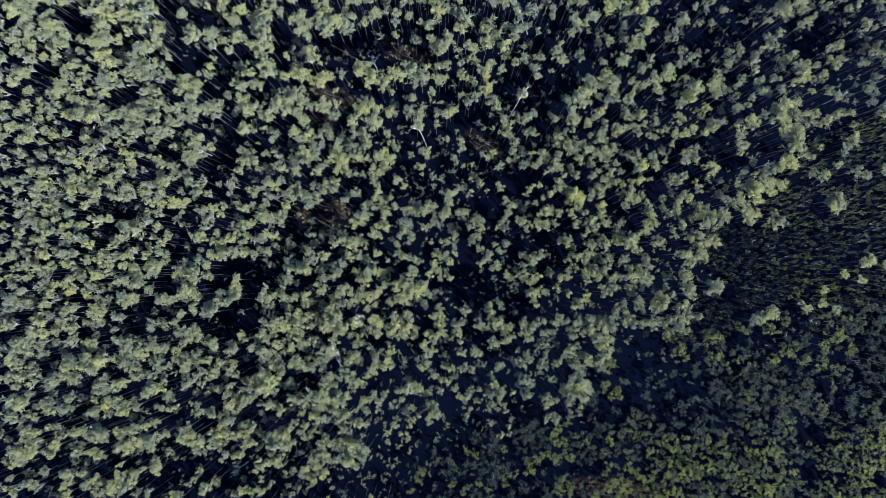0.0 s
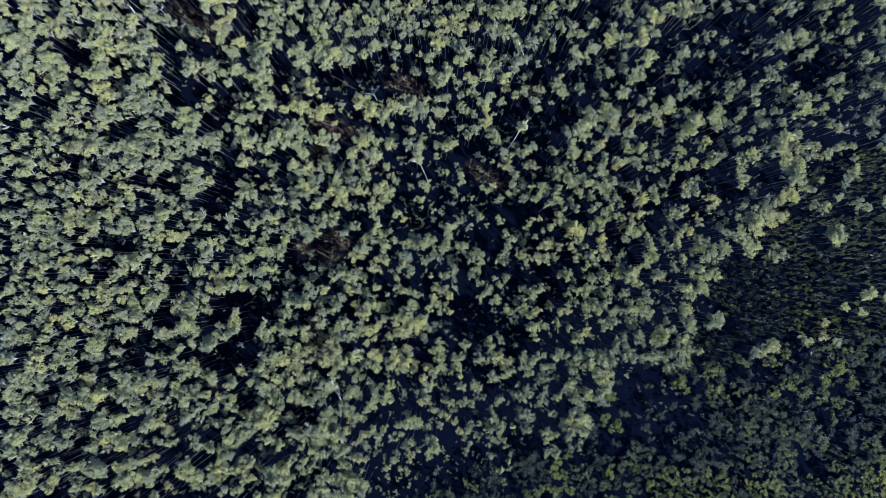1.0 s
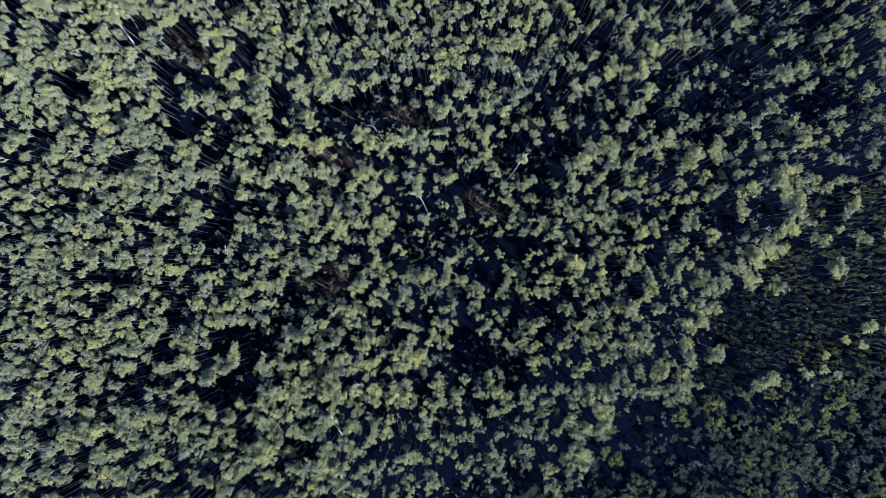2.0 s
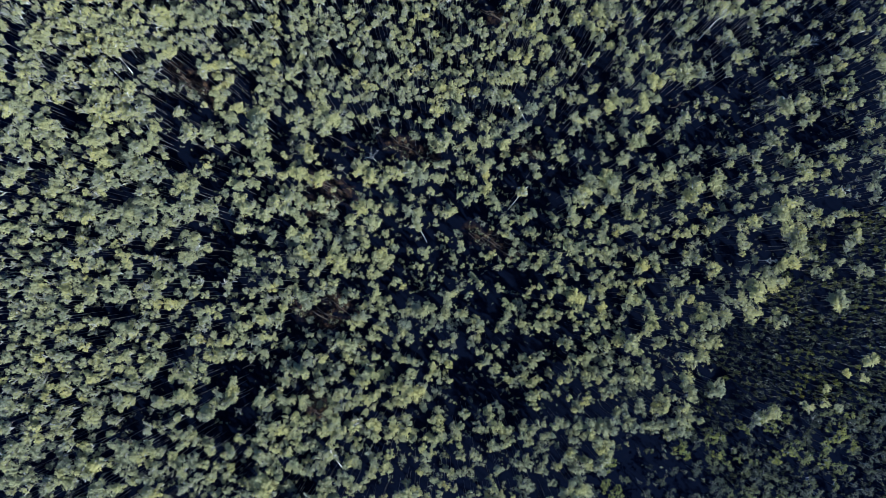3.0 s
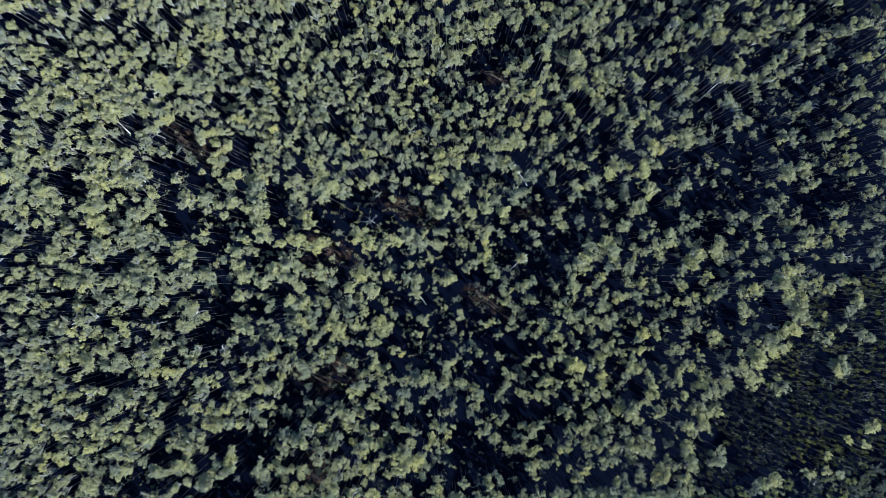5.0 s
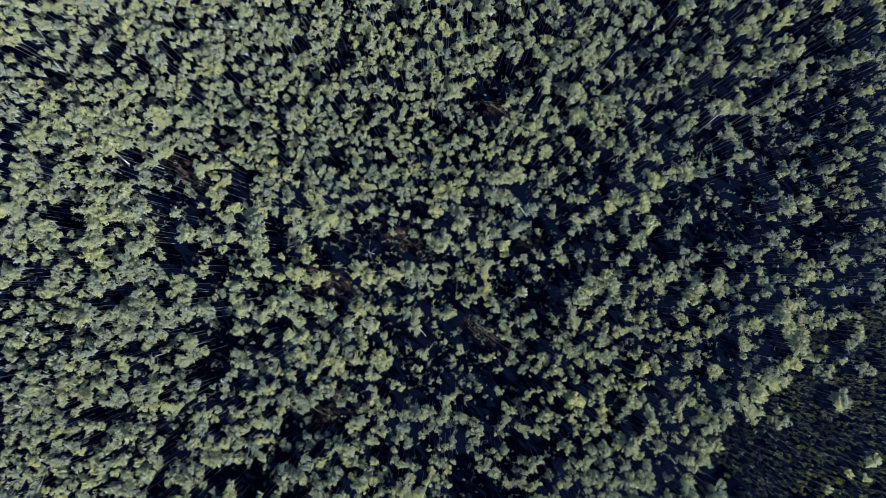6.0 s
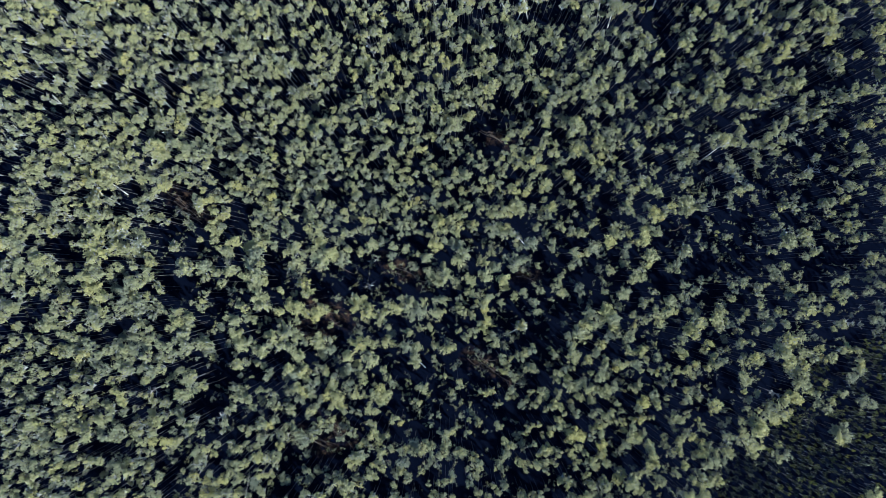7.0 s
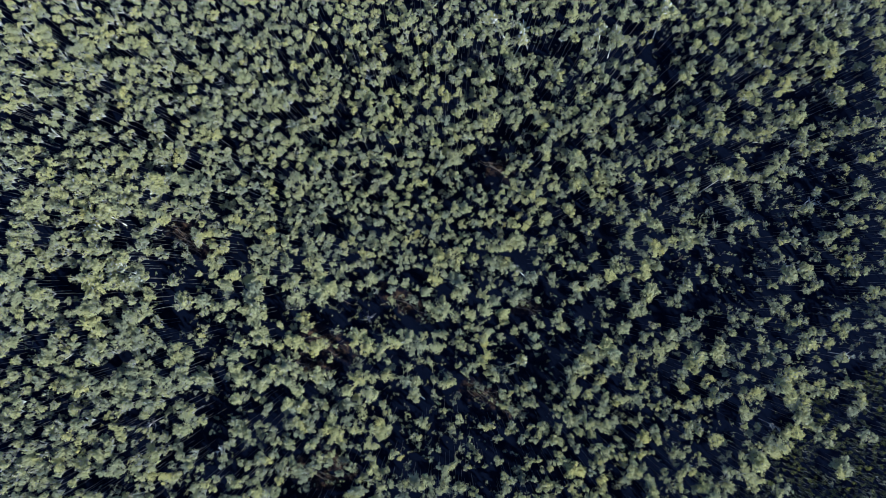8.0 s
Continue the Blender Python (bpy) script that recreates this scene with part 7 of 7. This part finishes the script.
plot(50, 90, [(83, 66, 8), (89, 61, 7), (78, 55, 9), (67, 52, 9), (13, 48, 9), (4, 45, 10), (57, 45, 9), (93, 39, 7), (9, 37, 8), (36, 34, 8), (77, 34, 9), (51, 29, 8), (41, 23, 9), (72, 23, 9), (82, 13, 8), (72, 7, 9), (92, 2, 7)])
plot(60, 90, [(67, 39, 8), (4, 34, 7), (61, 34, 8), (63, 26, 7), (56, 23, 8), (82, 9, 8), (50, 7, 7), (40, 5, 6), (76, 2, 9)], low=[(71, 69, 8), (48, 47, 8), (54, 41, 9), (4, 6, 9)])
plot(70, 90, [(15, 66, 9), (9, 55, 9), (4, 50, 7), (19, 34, 12), (77, 34, 9), (3, 29, 8), (29, 29, 9), (66, 29, 7), (13, 23, 9), (29, 18, 8), (45, 18, 8), (36, 2, 8)], yellow=[(39, 13, 9)])
plot(80, 90, [(19, 63, 8)], yellow=[(4, 61, 9), (14, 55, 9), (23, 2, 10)], low=[(9, 3, 9)])


def crown_height(x, y):
    """How high the middle of the crowns stands over the floor."""
    z = 10.2 + 0.9 * np.clip((y - 40) / 30, 0, 1) + 0.6 * np.clip((-x - 40) / 30, 0, 1)
    return float(z - 2.0 * np.clip((x - 45) / 15, 0, 1) * np.clip((28 - y) / 14, 0, 1))


def a_tree(x, y, r, h, kind="grey"):
    # low crowns take a darker leaf tone, for the shade they stand in
    mood = {"grey": 0.40, "yellow": 0.66, "low": 0.22}[kind]
    tone = float(np.clip(mood + 0.16 * noise.noise((x * 0.04, y * 0.04, 2.0)) + rng.normal() * 0.15, 0, 1))
    which = int(rng.integers(14)) if rng.random() > 0.10 else 14 + int(rng.integers(4))
    if r > 1.22:
        which = 26 + which % 6
    elif r < 0.82:
        which = 18 + which % 8
    lean = rng.normal(size=2) * 0.008
    return (x, y, r, h, which, rng.uniform(0, 6.28), tone, (float(lean[0]), float(lean[1])))


def grow_wood():
    trees, low, floor, saplings = [], [], [], []
    sc = Scatter(4.0)
    for x, y, east, north, r in OLD_TREES:
        sc.put(x + 8 * east, y + 8 * north, 0.8 * r)
    for x, y, r, kind in PLOTS:
        sc.put(x, y, r)
        a, b = heath(x, y), young(x, y)
        r *= 1.03
        if b > 0:
            t = a_tree(x, y, r, (4.3 if r < 0.95 else 6.3) + 0.4 * rng.normal(), kind)
            saplings.append((*t[:4], int(rng.integers(8)), t[5], 0.30 + t[6] * 0.7, t[7]))
        elif a > 0 and r < 0.9:
            t = a_tree(x, y, r, 3.0 + 0.3 * rng.normal(), kind)
            low.append((*t[:4], int(rng.integers(8)), t[5], t[6] + 0.15, t[7]))
        else:
            h = 6.8 if a > 0 else crown_height(x, y) + (0.6 if kind != "low" else -2.6)
            trees.append(a_tree(x, y, r, h + 0.60 * rng.normal(), kind))
    for _ in range(40000):     # the wood goes on beyond the plots
        x, y = rng.uniform(WEST, EAST), rng.uniform(SOUTH, NORTH)
        if -81 < x < 82 and -41 < y < 96:
            continue
        r = float(np.clip(1.02 * math.exp(rng.normal() * 0.22), 0.6, 1.6))
        if heath(x, y) > 0 or young(x, y) > 0 or not sc.free(x, y, r, 0.78):
            continue
        sc.put(x, y, r)
        trees.append(a_tree(x, y, r, crown_height(x, y) + 0.6 + 0.5 * rng.normal()))
    for x, y, r in DEAD_TREES:
        sc.put(x, y, 0.8 * r)
    for _ in range(5200):     # half-grown crowns fill the close stands of the west and the north
        x, y = rng.uniform(WEST, EAST), rng.uniform(SOUTH, NORTH)
        r = float(np.clip(rng.normal(0.72, 0.12), 0.5, 1.0))
        if max(-20 - x, y - 52 - 0.5 * max(0, x)) < 0 or young(x, y) > 0 or in_clearing(x, y, 0.7) or not sc.free(x, y, r, 0.66):
            continue
        sc.put(x, y, 0.8 * r)
        t = a_tree(x, y, r, crown_height(x, y) - rng.uniform(1.0, 3.2), "low")
        trees.append(t)
    for _ in range(2600):     # lower trees in the shade between
        x, y = rng.uniform(WEST, EAST), rng.uniform(SOUTH, NORTH)
        r = float(np.clip(rng.normal(0.8, 0.18), 0.45, 1.2))
        if heath(x, y) > 0 or young(x, y) > 0 or in_clearing(x, y, 0.6) or not sc.free(x, y, r, 0.55):
            continue
        sc.put(x, y, 0.5 * r)
        t = a_tree(x, y, r, rng.uniform(3.5, 7.2), "low")
        trees.append((*t[:4], 14 + t[4] % 4, *t[5:]))
    sc2 = Scatter(3.0)
    for _ in range(60000):
        x, y = rng.uniform(40 if rng.random() < 0.5 else -14, EAST), rng.uniform(SOUTH, 42)
        a, b = heath(x, y), young(x, y)
        if max(a, b) < -1.0 or (in_clearing(x, y, 0.9) and rng.random() < 0.97):
            continue
        grown = b > 0 and rng.random() < 0.85
        far = float(np.clip((-26 - y) / 6, 0, 1))
        group = noise.noise((x * 0.09, y * 0.09, 4.0)) + 0.6 * noise.noise((x * 0.22, y * 0.22, 14.0))
        if b > 0 and group < -0.22 and rng.random() < 0.86:
            continue
        r = float(np.clip((1.10 - 0.2 * far) * math.exp(rng.normal() * 0.22) if grown else rng.normal(0.70, 0.16), 0.4, 1.6))
        if not sc2.free(x, y, r, 0.66 - 0.12 * group if grown else 0.74) or not sc.free(x, y, r, 0.8):
            continue
        sc2.put(x, y, r)
        # tone also carries shade: it is lowered in the nearer young growth
        tone = float(np.clip(0.18 + 0.55 * group + 0.008 * (x - 62) + 0.34 * far * np.clip((x - 4) / 26, 0, 1) - 0.12 * (1 - far) * (b > 0) + rng.normal() * 0.24, 0, 1))
        h = float(np.clip(rng.normal(4.0, 0.7) + 1.2 * (r - 1) if grown else rng.normal(2.4, 0.5), 1.2, 8))
        (saplings if grown else low).append((x, y, r, h, int(rng.integers(8)), rng.uniform(0, 6.28), tone, (0.0, 0.0)))
    for _ in range(22000):
        x, y = rng.uniform(WEST, EAST), rng.uniform(SOUTH, NORTH)
        if not sc.free(x, y, 0.3, 0.75) or rng.random() > 0.65 + 0.9 * noise.noise((x * 0.13, y * 0.13, 15.0)):
            continue
        outer = heath(x, y) > 0 or young(x, y) > 0
        if rng.random() < (0.65 if outer else 0.0):
            continue
        r = float(np.clip(rng.normal(0.60, 0.2), 0.25, 1.1))
        floor.append((x, y, r, r * rng.uniform(1.2, 3.6), int(rng.integers(len(SCRUB))), rng.uniform(0, 6.28), float(rng.uniform(0, 0.15 if outer else 0.6)), (0.0, 0.0)))
    return trees, low, floor, saplings


def dead_tree(x, y, r, k):
    """A leafless tree: its stem and its bare branches."""
    s = DEAD[k % 4]
    wood, _ = placed(s, 0, 0, 0, r, 8.2, 1.3 * k, (0.0, 0.0))
    cut = 7 * 5                                  # the stem's own points come first
    ob = tagged(new("dead_tree"), "bare dead tree with bleached grey-white branches", "tree", "dead trees in the wood")
    ob.location = (x, y, swell(x, y - 25) - 0.1)
    new("trunk", mesh_of("trunk", wood[:cut], s[1][(s[1] < cut).all(1)], NONE, [WHITE_BARK])).parent = ob
    limb = 12 + 4 * 6                             # a limb and its four twigs
    for k in range(cut, len(wood), limb):
        f = s[1][((s[1] >= k) & (s[1] < k + limb)).all(1)] - k
        new("branch", mesh_of("branch", wood[k:k + limb], f, NONE, [WHITE_BARK])).parent = ob


def fallen_trunk(x, y, length, turn, thick=1.0):
    """A thin trunk on the ground, bent, with two broken stubs."""
    p = Plant()
    ts = np.linspace(0, 1, 7)
    p.tube([((t - 0.5) * length, 0.25 * math.sin(4 * t + turn), 0.16 + 0.05 * math.sin(7 * t)) for t in ts], [0.11 * thick * (1 - 0.6 * t) for t in ts], 6)
    for t, side in ((0.55, 1), (0.75, -1)):
        b = np.array([(t - 0.5) * length, 0.25 * math.sin(4 * t + turn), 0.18])
        p.tube([b, b + (0.5, 0.55 * side, 0.25)], [0.05, 0.02], 4)
    v, f, _, _ = p.done()
    ob = tagged(new("fallen_trunk", mesh_of("fallen_trunk", v, f, NONE, [DEAD_WOOD])), "thin brown fallen trunk lying on the dark floor", "log", "fallen trunks")
    ob.matrix_world = pose(x, y, swell(x, y - 25) - 0.03, 0, 0, turn)


def tree_label(p):
    """Words for a tree by its height, breadth, leafiness and tone."""
    build = "low shaded" if p[3] < 7.5 else "small slender" if p[2] < 0.9 else "broad-crowned" if p[2] > 1.25 else "slender"
    colour = "yellow-green" if p[6] > 0.68 else "dull blue-green" if p[6] < 0.22 else "grey-green"
    crown = "a sparse, half-bare" if 14 <= p[4] < 18 else "a clumped" if p[2] > 1.25 else "a ragged"
    return f"{build} pale-barked tree with {crown} {colour} crown"


TREES, LOW, FLOOR, SAPLINGS = grow_wood()
TREES.sort(key=lambda p: abs(p[0]) + max(0, -30 - p[1]) + max(0, p[1] - 85))
for p in TREES[:300]:
    single("gum_tree", tree_label(p), "tree", "trees of the wood", p, GUMS, GUM_LEAF)
for k, (x, y, east, north, r) in enumerate(OLD_TREES):
    single("old_tree", "old tree with a stout white trunk and a ragged grey-green crown", "tree", "old trees of the wood",
           (x, y, r, 9.6, k % 5, 1.7 * k, 0.3 + 0.4 * (k % 3) / 2, (east, north)), OLD, GUM_LEAF, bark=WHITE_BARK)
for k, (x, y, r) in enumerate(DEAD_TREES):
    dead_tree(x, y, r, k)
for x, y, length, turn in FALLEN:
    fallen_trunk(x, y, length, turn)
for x, y, a, b, turn in SUNLIT_LITTER_STRIPS:     # thin poles added as lines along the sunlit strips of litter
    for _ in range(5):
        u, v, w = rng.uniform(-0.6, 0.6) * a, rng.uniform(-1.1, 1.1) * b, radians(turn)
        fallen_trunk(x + u * math.cos(w) - v * math.sin(w), y + u * math.sin(w) + v * math.cos(w), rng.uniform(2.5, 5.0), turn + rng.normal() * 4, 0.6)
joined("woodland", "dense woodland of slender pale-barked trees with grey-green crowns", "trees", TREES[300:], GUMS, GUM_LEAF)
LOW.sort(key=lambda p: p[0] + 0.3 * abs(p[1] - 5))
for p in LOW[:240]:
    single("shrub", "low rounded shrub with yellow-green leaves darkened for shade", "shrub", "shrubs at the edge of the wood", p, SHRUBS, SHRUB_LEAF, "stem")
joined("shrubland", "low yellow-green shrubs, darkened for shade, growing close together", "shrubs", LOW[240:], SHRUBS, SHRUB_LEAF)
SAPLINGS.sort(key=lambda p: abs(p[0] - 38) + 1.5 * abs(p[1] + 25))
for p in SAPLINGS[:240]:
    single("young_tree", "young tree with a small green crown dulled for shade", "tree", "young trees beyond the wood", p, YOUNG, SHRUB_LEAF)
joined("young_growth", "close growth of young trees with green crowns dulled for shade", "trees", SAPLINGS[240:], YOUNG, SHRUB_LEAF)
joined("undergrowth", "sparse dark shrubs on the shaded floor of the wood", "shrubs", FLOOR, SCRUB, GUM_LEAF)
